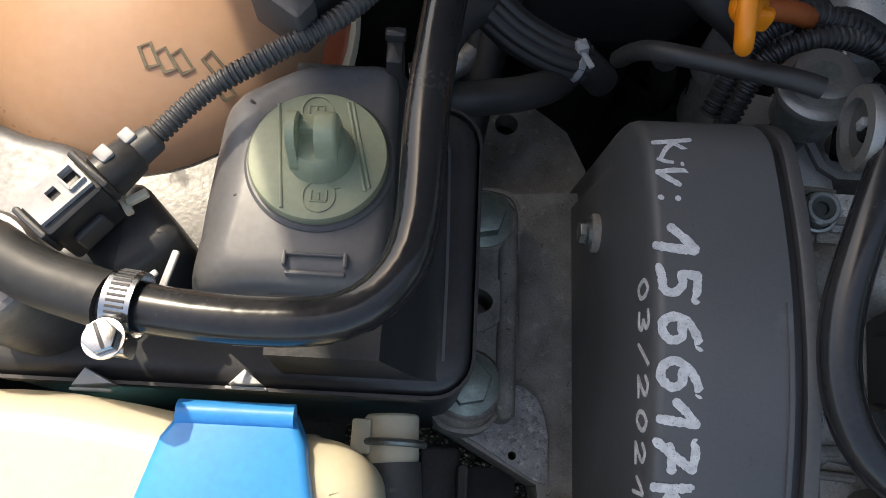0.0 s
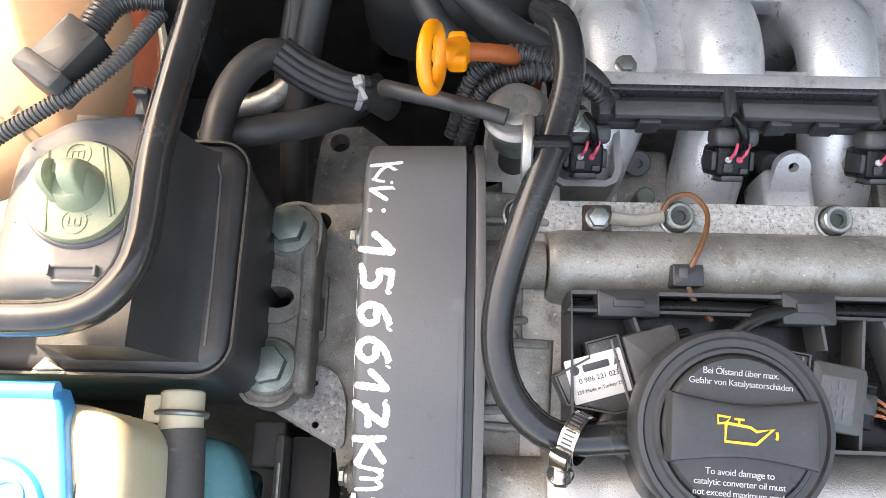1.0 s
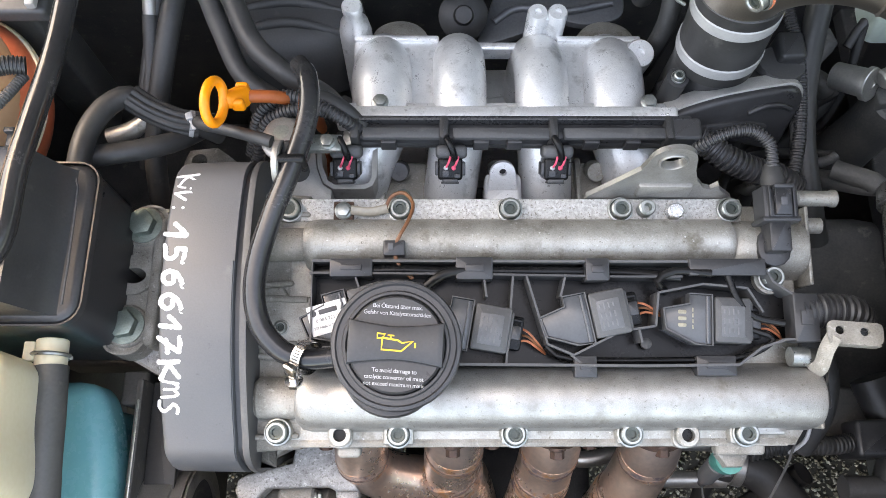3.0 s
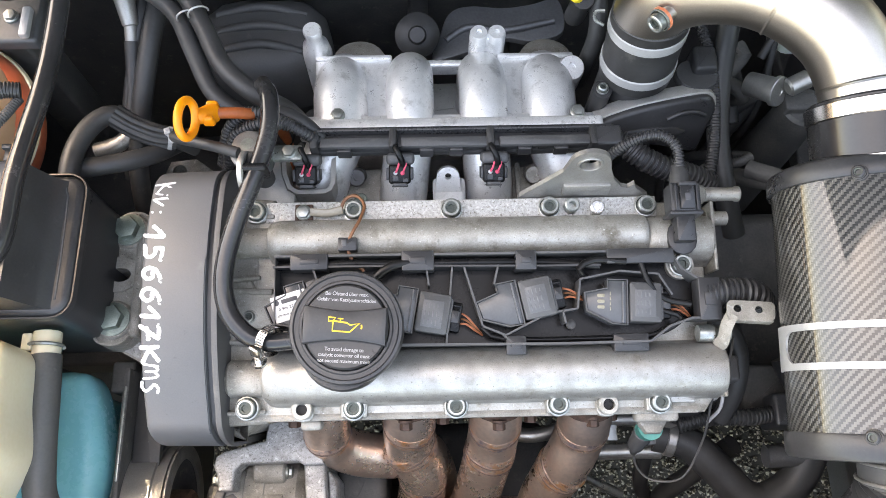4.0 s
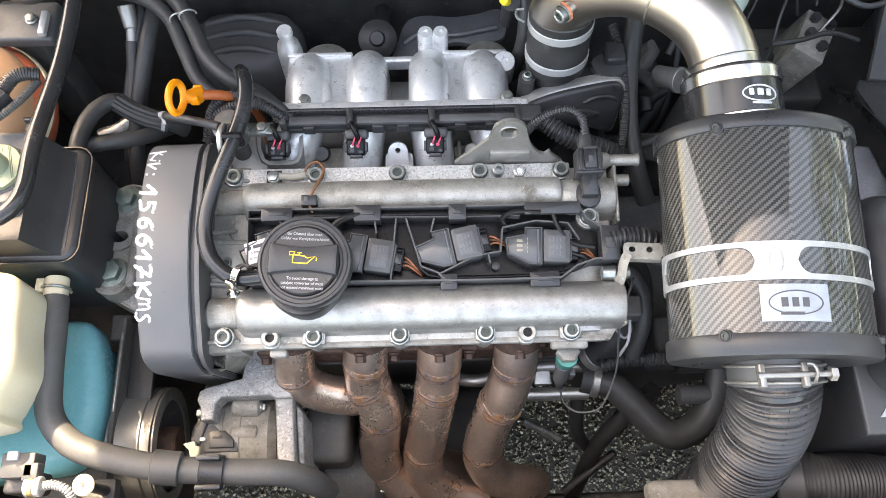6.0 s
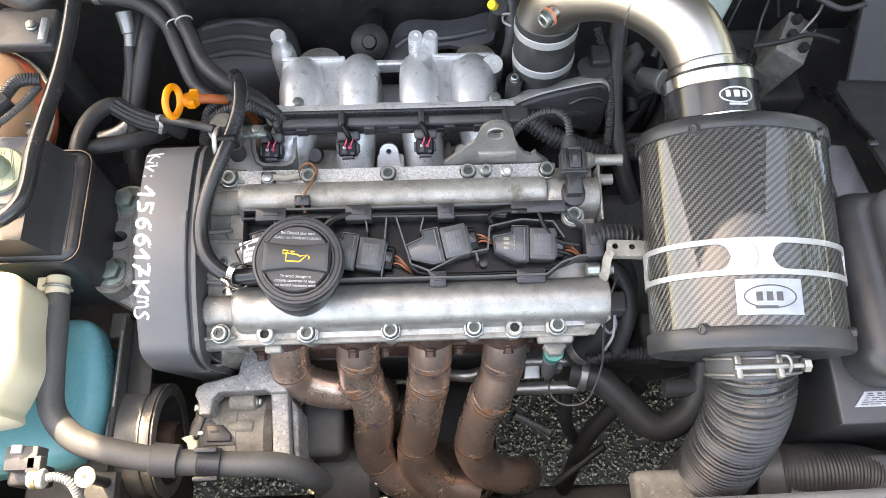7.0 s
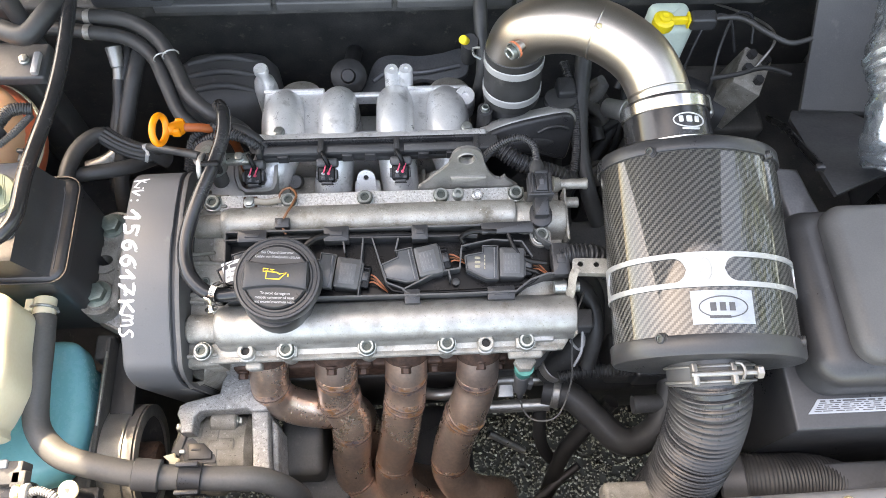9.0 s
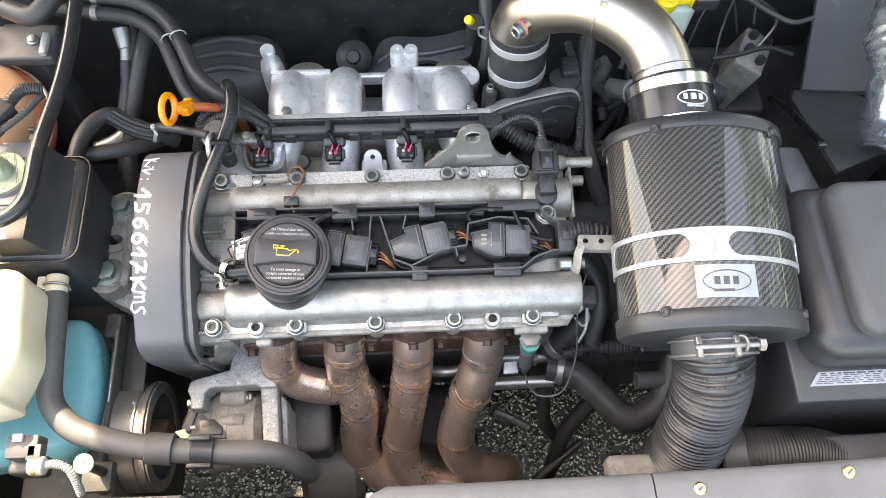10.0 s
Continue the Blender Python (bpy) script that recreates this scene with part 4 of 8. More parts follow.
def sunk(drop):
    """The cover's outline on its lower flank, drop below the shoulder."""
    return [(v, w - drop if w > -0.2 else w) for v, w in hull(-0.020)]


tc = part("cover", loft_x([(-0.1668, sunk(0.042)), (-0.1660, sunk(0.028)), (-0.1642, sunk(0.012)), (-0.1629, hull(-0.018)), (-0.1627, hull(-0.011)), (-0.1625, hull(-0.0055)), (-0.1615, hull(-0.0022)), (-0.1600, hull(-0.0005)), (-0.158, hull(0)), (-0.1115, hull(0.001)), (-0.1110, hull(-0.001))]), GREY_PLASTIC, timing, "", 50)
part("seam_strip", loft_x([(-0.1108, hull(-0.003)), (-0.1070, hull(-0.003))]), BLACK, timing)
part("rear_half", loft_x([(-0.1068, hull(0.0005)), (-0.1055, hull(0.0015)), (-0.1020, hull(0.0015)), (-0.1015, hull(-0.004))]), BLACK_DUSTY, timing)
part("edge_rib", loft_x([(u, [(v, w) for v, w in hull(0.0022) if -0.02 < v < 0.13 and w > -0.02] + [(v, w) for v, w in hull(-0.004) if -0.02 < v < 0.13 and w > -0.02][::-1]) for u in (-0.1140, -0.1122)]), GREY_PLASTIC, timing)
part("latch_hook", prism(smooth_outline([(-0.1270, -0.0135), (-0.1262, -0.0195), (-0.1180, -0.0215), (-0.1085, -0.0205), (-0.0990, -0.0165), (-0.0945, -0.0110), (-0.0930, 0.0000), (-0.0985, 0.0015), (-0.1010, -0.0060), (-0.1060, -0.0118), (-0.1150, -0.0128)], 0.0015), 0.738, 0.750, Matrix(), 0.002), CAST_DIRTY, timing, "cast hook under the cover's edge")


STROKES = {
    "1": [[(0.0, 0.38), (0.35, 0.72), (0.72, 1.0)], [(0.74, 1.0), (0.76, 0.5), (0.74, 0.0)]],
    "5": [[(0.02, 0.96), (0.45, 0.97), (0.95, 0.95)], [(0.05, 0.95), (0.08, 0.58), (0.45, 0.62), (0.80, 0.45), (0.70, 0.16), (0.30, 0.08), (-0.05, 0.0)]],
    "6": [[(0.95, 1.0), (0.55, 0.88), (0.20, 0.62), (0.08, 0.30), (0.30, 0.05), (0.66, 0.06), (0.86, 0.30), (0.70, 0.54), (0.34, 0.50)]],
    "7": [[(0.0, 0.95), (0.45, 0.97), (0.95, 0.95)], [(0.93, 0.92), (0.55, 0.50), (0.10, 0.0)], [(0.22, 0.36), (0.55, 0.42), (0.98, 0.46)]],
    "K": [[(0.08, 1.0), (0.10, 0.5), (0.05, 0.0)], [(0.90, 0.98), (0.50, 0.70), (0.16, 0.50)], [(0.20, 0.50), (0.55, 0.28), (0.98, 0.05)]],
    "m": [[(0.0, 0.0), (0.03, 0.5), (0.06, 0.95)], [(0.10, 0.72), (0.28, 0.98), (0.44, 0.75), (0.48, 0.15)], [(0.52, 0.72), (0.70, 0.98), (0.88, 0.72), (0.98, 0.0)]],
    "s": [[(0.90, 0.95), (0.45, 1.0), (0.12, 0.75), (0.55, 0.50), (0.88, 0.26), (0.55, 0.02), (0.0, 0.0)]],
    "i": [[(0.40, 0.0), (0.45, 0.30), (0.50, 0.52)], [(0.56, 0.86), (0.57, 0.90)]],
    "l": [[(0.0, 1.0), (0.05, 0.5), (0.06, 0.0)], [(0.10, 0.02), (0.50, 0.36), (0.80, 0.62)]],
    ":": [[(0.3, 0.10), (0.32, 0.14)], [(0.3, 0.72), (0.32, 0.76)]],
    "0": [[(0.5, 1.0), (0.1, 0.7), (0.1, 0.3), (0.5, 0.0), (0.9, 0.3), (0.9, 0.7), (0.6, 0.98)]],
    "3": [[(0.0, 0.95), (0.6, 1.0), (0.85, 0.75), (0.45, 0.52)], [(0.45, 0.50), (0.9, 0.3), (0.6, 0.0), (0.0, 0.05)]],
    "2": [[(0.0, 0.75), (0.4, 1.0), (0.85, 0.75), (0.5, 0.35), (0.0, 0.0)], [(0.05, 0.0), (0.5, 0.03), (0.95, 0.0)]],
    "/": [[(0.0, 0.0), (0.5, 0.5), (1.0, 1.0)]],
}


def brushed(ch, place, width, height, pen, seed):
    """One character in marker strokes; place: turns the letter's own x, y and lift, in metres, into the world."""
    rng = random.Random(seed)
    bm = bmesh.new()
    for k, stroke in enumerate(STROKES[ch]):
        pts = [Vector(((x - 0.5) * width + rng.uniform(-0.0003, 0.0003), (y - 0.5) * height + rng.uniform(-0.0003, 0.0003), 0)) for x, y in stroke]
        line = curve_points(pts, 0.0009)
        if len(line) < 3:
            line = [pts[0], pts[0].lerp(pts[-1], 0.5), pts[-1]]
        n = len(line)
        d0, d1 = (line[0] - line[1]).normalized(), (line[-1] - line[-2]).normalized()
        rows = [(line[0] + d0 * pen * 0.45, d0, 0.35), (line[0] + d0 * pen * 0.25, d0, 0.80)]
        rows += [(p, (line[min(i + 1, n - 1)] - line[max(i - 1, 0)]).normalized(), 1.0) for i, p in enumerate(line)]
        rows += [(line[-1] + d1 * pen * 0.25, d1, 0.80), (line[-1] + d1 * pen * 0.45, d1, 0.35)]
        rows = [(p, -d if i < 2 else d, w) for i, (p, d, w) in enumerate(rows)]
        lift = 0.00022 + 0.00006 * k
        cols = []
        for p, d, w in rows:
            side = Vector((-d.y, d.x, 0)) * (0.5 * pen * w * rng.uniform(0.84, 1.12))
            cols.append([bm.verts.new(place(q.x, q.y, h)) for q, h in ((p - side, -0.0002), (p - side, lift), (p, lift + 0.00002), (p + side, lift), (p + side, -0.0002))])
        for a, b in zip(cols, cols[1:]):
            for j in range(4):
                bm.faces.new((a[j], a[j + 1], b[j + 1], b[j]))
    return bm


def on_top(u, v):
    """The place on the cover's bowed top, and how to lift from it."""
    slope = -4.6 * (v - 0.098)
    nrm = Vector((0, -slope, 1)).normalized()
    return lambda h: EM @ (Vector((u, v, crown(v))) + nrm * h)


for k, (ch, v, u, wd, ht, pen, turn) in enumerate((("K", 0.1790, -0.1530, 0.0080, 0.0150, 0.0018, 10), ("i", 0.1725, -0.1545, 0.0050, 0.0110, 0.0016, -4), ("l", 0.1650, -0.1540, 0.0080, 0.0130, 0.0021, 4), (":", 0.1560, -0.1562, 0.0040, 0.0105, 0.0022, 0),
                                                  ("1", 0.1390, -0.1555, 0.0105, 0.0145, 0.0036, -4), ("5", 0.1222, -0.1558, 0.0105, 0.0150, 0.0033, -6), ("6", 0.1055, -0.1550, 0.0110, 0.0150, 0.0034, -6), ("6", 0.0888, -0.1548, 0.0120, 0.0155, 0.0034, -6),
                                                  ("1", 0.0748, -0.1555, 0.0090, 0.0130, 0.0034, -6), ("7", 0.0608, -0.1560, 0.0105, 0.0150, 0.0034, -4), ("K", 0.0440, -0.1562, 0.0125, 0.0135, 0.0033, 2), ("m", 0.0305, -0.1560, 0.0110, 0.0115, 0.0019, -6), ("s", 0.0185, -0.1575, 0.0070, 0.0130, 0.0024, -8))):
    ct, st = math.cos(radians(turn)), math.sin(radians(turn))
    part("writing", brushed(ch, lambda x, y, h: on_top(u + 0.0020 + x * st + y * ct, v - x * ct + y * st)(h), wd, ht, pen, k), WHITE_PAINT, tc)
# date written small on the rounded outer flank
def on_flank(x, y, h, v):
    """The place on the cover's outer flank, y up from its middle line."""
    inset = 0.0130 - y
    u = -0.1624 - 0.0004 * (inset - 0.0055) / 0.0125
    return EM @ Vector((u - 0.0003 - h, v - x, crown(v) - inset))


for k, ch in enumerate("03/2021"):
    v = 0.1215 - 0.0124 * k
    part("writing", brushed(ch, lambda x, y, h: on_flank(x, y, h, v), 0.0074, 0.0115, 0.0017, 40 + k), WHITE_PAINT, tc)

# ---- engine mount ----
mount = thing("engine_mount", (-0.22, 0.13, 0.70), "grey cast aluminium engine mount bracket with two large bolts", "engine mount")
ARM = smooth_outline([(-0.245, 0.176), (-0.2547, 0.1625), (-0.2560, 0.1431), (-0.2520, 0.1228), (-0.2450, 0.1051), (-0.2430, 0.0856), (-0.236, 0.0700), (-0.216, 0.0690), (-0.2050, 0.0858), (-0.2050, 0.1119), (-0.2035, 0.1434), (-0.1990, 0.1761), (-0.2040, 0.1930), (-0.223, 0.1945)], 0.004)
SLOT = [(-0.2225 + 0.0100 * math.cos(a), 0.1333 + 0.0068 * math.sin(a)) for a in (math.pi * k / 10 for k in range(20))]
part("arm", holed(ARM, [SLOT], 0.712, 0.7385), CAST_DIRTY, mount, "", 30)
part("slot_rim", holed([(-0.2245 + 0.0195 * math.cos(a), 0.1340 + 0.0170 * math.sin(a)) for a in (math.pi * k / 16 for k in range(32))], [SLOT], 0.736, 0.7415), CAST_DIRTY, mount, "", 30)
part("arm_edge", wall_along([(x * 0.985 - 0.0034, y * 0.985 + 0.002) for x, y in ARM + ARM[:1]], 0.0022, 0.730, 0.7405, Matrix()), CAST_DIRTY, mount)
def hole(x, y, r, n=20):
    """A round opening for a plate."""
    return [(x + r * math.cos(2 * math.pi * k / n), y + r * math.sin(2 * math.pi * k / n)) for k in range(n)]


PIN_HOLES = [hole(-0.1998, 0.0850, 0.0017, 12), hole(-0.1983, 0.0597, 0.0022, 12)]
part("web", holed([(-0.2400, 0.0755), (-0.2350, 0.100), (-0.2130, 0.155), (-0.2135, 0.190), (-0.2140, 0.2040), (-0.160, 0.2080), (-0.12, 0.18), (-0.12, 0.020), (-0.183, 0.030), (-0.1855, 0.046)],
                  PIN_HOLES + [hole(-0.2040, 0.1925, 0.0066)], 0.676, 0.712), CAST_DIRTY, mount)
part("upper_ear", holed([(-0.2200, 0.198), (-0.2175, 0.2454), (-0.2150, 0.2690), (-0.2110, 0.2800), (-0.1851, 0.2834), (-0.1760, 0.2770), (-0.1618, 0.2659), (-0.150, 0.2400), (-0.150, 0.198)], [hole(-0.2011, 0.2693, 0.0074)], 0.656, 0.673), CAST_DIRTY, mount, "brown-stained cast ear with a round hole")
part("machined_pad", holed(smooth_outline([(-0.2385, 0.0765), (-0.2260, 0.0900), (-0.2080, 0.0965), (-0.1960, 0.0955), (-0.1860, 0.0890), (-0.1805, 0.0740), (-0.1802, 0.0600), (-0.1806, 0.0480), (-0.1880, 0.0485), (-0.2150, 0.0645)], 0.003), PIN_HOLES, 0.710, 0.7158), BLOTCHED, mount, "pale pitted pad with two small holes", 30)
part("pocket_frame", box((-0.2012, 0.1340, 0.7125), (0.0108, 0.0414, 0.006), 0.002), CAST_DIRTY, mount)
part("pocket", box((-0.2005, 0.1290, 0.7150), (0.0062, 0.0220, 0.0016), 0.0006), GRIME, mount)
part("rib", box((-0.205, 0.13, 0.725), (0.010, 0.11, 0.036), 0.004), CAST_DIRTY, mount)
for x, y in ((-0.219, 0.177), (-0.224, 0.091)):
    part("pad", lathe([(0.018, 0.70), (0.018, 0.740), (0.0165, 0.742)], pose(x, y, 0), 24), CAST_DIRTY, mount)
    shared("bolt", HEX_BIG, pose(x, y, 0.7415, 0, 0, 12), mount, "greenish hexagon bolt with pressed flange")
for x, y, z in ((-0.166, 0.1610, 0.7760), (-0.172, 0.0300, 0.7180)):
    part("boss", lathe([(0.0095, -0.012), (0.0095, 0.0030), (0.0085, 0.0040)], axis((x, y, z), (-1, 0, 0)), 20), CAST_DIRTY, mount)
    shared("side_bolt", HEX_SMALL, axis((x - 0.0038, y, z), (-1, 0, 0)), mount)

# ---- exhaust header ----
header = thing("exhaust_header", (0.1, -0.05, 0.5), "heat-tinted steel exhaust header with four welded runners", "exhaust header")
part("flange", box((0.09, 0.014, 0.690), (0.32, 0.016, 0.04), 0.004), RUST, header)
RUNS = (
    [(-0.032, 0.020, 0.735), (-0.033, 0.004, 0.716), (-0.0345, -0.008, 0.695), (-0.0285, -0.0175, 0.672), (-0.008, -0.0245, 0.656), (0.022, -0.026, 0.640), (0.048, -0.020, 0.615), (0.060, -0.025, 0.56), (0.075, -0.06, 0.49)],
    [(0.043, 0.020, 0.735), (0.042, 0.000, 0.714), (0.0405, -0.0100, 0.690), (0.0427, -0.0234, 0.665), (0.0515, -0.0387, 0.643), (0.0512, -0.0555, 0.61), (0.0475, -0.0731, 0.575), (0.051, -0.0921, 0.54), (0.0723, -0.113, 0.515), (0.11, -0.12, 0.49)],
    [(0.121, 0.018, 0.735), (0.120, -0.002, 0.714), (0.1189, -0.0120, 0.690), (0.1161, -0.0270, 0.668), (0.1101, -0.0483, 0.63), (0.1039, -0.0681, 0.593), (0.0985, -0.0865, 0.56), (0.1030, -0.1036, 0.535), (0.1264, -0.1217, 0.51), (0.17, -0.13, 0.49)],
    [(0.201, 0.016, 0.735), (0.2005, -0.004, 0.714), (0.1990, -0.0148, 0.690), (0.1915, -0.0331, 0.667), (0.1800, -0.0517, 0.633), (0.1715, -0.0712, 0.595), (0.1705, -0.0896, 0.56), (0.1868, -0.107, 0.53), (0.2130, -0.114, 0.510), (0.232, -0.112, 0.490), (0.243, -0.108, 0.45)],
)
WELDS = (((0.17, 0.1), (0.44, 0.0)), ((0.125, 0.0), (0.245, 0.40), (0.265, 0.25), (0.425, 0.0), (0.74, 0.0)), ((0.125, 0.0), (0.245, -0.08), (0.265, -0.16), (0.585, 0.1)), ((0.12, 0.1), (0.30, -0.30), (0.315, -0.18), (0.54, 0.0)))
for k, run in enumerate(RUNS):
    r = 0.0215 if k == 0 else 0.0236
    rn = part("runner", tube(run, r, 30, 0.004), HEADER, header, "brown and bronze heat-tinted tube", 60)
    line = curve_points(run, 0.002)
    for j, (share, tip) in enumerate(WELDS[k]):
        i = int(share * (len(line) - 1))
        d = (line[i + 1] - line[i - 1]).normalized()
        a = axis(line[i], d) @ Matrix.Rotation(tip, 4, "Y") @ Matrix.Diagonal((1 / math.cos(tip), 1, 1, 1))
        part("heat_band", lathe([(r - 0.0003, -0.0085), (r + 0.00010, -0.0060), (r + 0.00014, 0.0050), (r - 0.0003, 0.0075)], a, 32), HEAT_BAND, rn, "straw and blue heat colours")
        bead = bmesh.new()
        rng = random.Random(10 * k + j)
        rings = []
        for q in range(60):
            t = 2 * math.pi * q / 60
            lift = 0.0004 + 0.0003 * (q % 2) + rng.uniform(0, 0.0002)
            sway = rng.uniform(-0.0004, 0.0004)
            rings.append([bead.verts.new(a @ Vector(((r + g) * math.cos(t), (r + g) * math.sin(t), z + sway))) for g, z in ((0.0, -0.0016), (lift, -0.0006), (lift, 0.0006), (0.0, 0.0016))])
        for q in range(60):
            for e in range(3):
                p0_, p1_ = rings[q], rings[(q + 1) % 60]
                bead.faces.new((p0_[e], p0_[e + 1], p1_[e + 1], p1_[e]))
        part("weld", bead, WELD, rn, "rippled weld bead")
    part("port_flange", rod(Vector(run[0]) + Vector((0, 0.004, 0.006)), Vector(run[0]) + Vector((0, -0.006, -0.008)), 0.0256 if k else 0.0230, None, 26, None, 0.001), RUST, header)
for x, y, z in ((0.0398, -0.0080, 0.742), (0.1204, -0.0098, 0.742), (0.2021, -0.0085, 0.742)):
    shared("bolt", HEX_RUSTY, axis((x, y + 0.004, z), (0, -0.95, -0.25)), header, "rusty nut")
for x in (0.0722, 0.1515, 0.2253, -0.0620):
    shared("bolt", HEX_RUSTY, axis((x, 0.004, 0.712), (0, -0.95, -0.25)), header, "rusty nut")
    part("stud_ear", box((x, 0.012, 0.712), (0.020, 0.018, 0.018), 0.004), RUST, header)
part("collector", tube([(0.05, -0.08, 0.50), (0.12, -0.10, 0.45), (0.17, -0.10, 0.40), (0.17, -0.09, 0.34)], 0.04, 20), HEADER, header)
part("probe", rod((0.222, -0.045, 0.555), (0.268, -0.065, 0.535), 0.005, None, 12), ZINC, header, "slim oxygen probe")

# two pale coolant pipes behind the runners
pipes = thing("coolant_pipe", (0.2, -0.01, 0.62), "two pale metal coolant pipes behind the exhaust runners", "pipe")
part("pipe", tube([(0.135, -0.004, 0.615), (0.165, -0.008, 0.62), (0.19, -0.003, 0.622), (0.225, 0.006, 0.62), (0.288, 0.006, 0.62)], 0.0075, 14), COPPER_PIPE, pipes)
part("pipe", tube([(0.18, -0.026, 0.615), (0.225, -0.026, 0.62), (0.292, -0.026, 0.62)], 0.0078, 14), COPPER_PIPE, pipes)
part("stay", box((0.24, 0.03, 0.62), (0.02, 0.09, 0.006), 0.001), COPPER_PIPE, pipes)

# ---- intake manifold ----
manifold = thing("intake_manifold", (0.09, 0.3, 0.65), "pale cast aluminium intake manifold with four curved runners", "intake manifold")
XS = ((-0.045, -0.019), (0.038, 0.047), (0.121, 0.116), (0.200, 0.179))
for k, (x0, x1) in enumerate(XS):
    r = 0.0225 if k in (1, 2) else 0.0255
    top = 0.0 if k in (1, 2) else -0.008
    pts = [(x0, 0.165, 0.700), (x0, 0.195, 0.735), (0.5 * (x0 + x1), 0.228, 0.763), (x1, 0.262, 0.782 + top), (x1, 0.298, 0.783 + top), (x1, 0.326, 0.763 + top), (x1, 0.340, 0.728), (x1, 0.340, 0.67), (x1, 0.33, 0.60)]
    rn = part("runner", tube(pts, r, 26, 0.006, 1.0), MANIFOLD, manifold, "pale cast aluminium runner")
for x in (-0.006, 0.186):
    part("hump", lathe([(0.030, -0.06), (0.030, -0.012), (0.026, -0.003), (0.016, 0.002), (0, 0.003)], axis((x, 0.362, 0.742), (0, 0.25, 1)), 28), CAST, manifold)
part("plenum", box((0.085, 0.335, 0.62), (0.27, 0.09, 0.12), 0.03), MANIFOLD, manifold)
part("rail", box((0.084, 0.2505, 0.795), (0.276, 0.012, 0.022), 0.003), MANIFOLD, manifold, "straight cast rail across the runners")
part("rail_web", box((0.084, 0.258, 0.784), (0.268, 0.02, 0.012), 0.002), MANIFOLD, manifold)
for x0, x1 in ((-0.044, 0.030), (0.132, 0.206)):
    part("web", box(((x0 + x1) / 2, 0.302, 0.770), (x1 - x0, 0.075, 0.010), 0.003), MANIFOLD, manifold)
    part("web_rim", box(((x0 + x1) / 2, 0.338, 0.771), (x1 - x0, 0.006, 0.014), 0.002), MANIFOLD, manifold)
part("post_web", box((0.122, 0.348, 0.765), (0.020, 0.010, 0.066), 0.003), MANIFOLD, manifold)
part("bridge", box((0.082, 0.336, 0.762), (0.050, 0.008, 0.016), 0.003), MANIFOLD, manifold)
part("post", lathe([(0.015, 0.62), (0.0145, 0.766), (0.0125, 0.779), (0.0085, 0.783), (0.007, 0.795), (0.0088, 0.797), (0.0088, 0.803), (0.0078, 0.8045), (0, 0.8045)], pose(-0.044, 0.352, 0), 24), MANIFOLD, manifold)
for dx in (-0.0085, 0.0085):
    part("post", lathe([(0.0092, 0.70), (0.0088, 0.799), (0.0076, 0.802), (0.003, 0.802), (0.003, 0.799), (0, 0.799)], pose(0.122 + dx, 0.348, 0), 18), MANIFOLD, manifold)
part("boss", lathe([(0.017, -0.045), (0.0135, -0.010), (0.0125, -0.002), (0.0115, 0), (0.004, 0), (0.004, -0.003), (0, -0.003)], axis((0.202, 0.318, 0.786), (0.05, -0.3, 1)), 24), MANIFOLD, manifold)
for x in (-0.018, 0.200):
    shared("bolt", HEX_SMALL, pose(x, 0.262, 0.800), manifold, "small greenish bolt")
for x0 in (0.082,):
    TAB = Matrix.Translation((x0 - 0.001, 0.200, 0.775)) @ pose(0, 0, 0, 42)
    part("tab", holed([(-0.0118, -0.004), (0.0118, -0.004)] + [(0.0104 * math.cos(a), 0.0100 + 0.0104 * math.sin(a)) for a in (math.pi * k / 14 for k in range(15))], [[(0.0030 * math.cos(a), 0.0118 + 0.0030 * math.sin(a)) for a in (math.pi * k / 8 for k in range(16))]], -0.003, 0.003, TAB), MANIFOLD, manifold, "bright drilled tab", 30)
    part("tab_foot", box((x0, 0.196, 0.760), (0.030, 0.03, 0.03), 0.004), MANIFOLD, manifold)
for x in (-0.004, 0.079, 0.162):
    part("lug", lathe([(0.0085, 0), (0.0085, 0.016), (0.0075, 0.018), (0.003, 0.018), (0.003, 0.015), (0, 0.015)], axis((x, 0.226, 0.748), (0, -0.5, 0.85)), 18), BLACK_DUSTY if x < 0.1 else CAST, manifold)
for x0, x1 in ((-0.024, 0.020), (0.142, 0.182)):
    part("casting", box(((x0 + x1) / 2, 0.214, 0.728), (x1 - x0, 0.040, 0.040), 0.004, pose(0, 0, 0)), CAST_DIRTY, manifold)
    part("casting_rib", box((x0 + 0.006, 0.214, 0.734), (0.005, 0.040, 0.044), 0.002), CAST, manifold)
part("port_flange", box((0.08, 0.178, 0.715), (0.345, 0.02, 0.06), 0.004), CAST, manifold)
for x in (0.0, 0.165):
    part("stud", lathe([(0.006, 0), (0.006, 0.02), (0.005, 0.021)], pose(x + 0.0, 0.196, 0.742), 14), ZINC_GREEN, manifold)

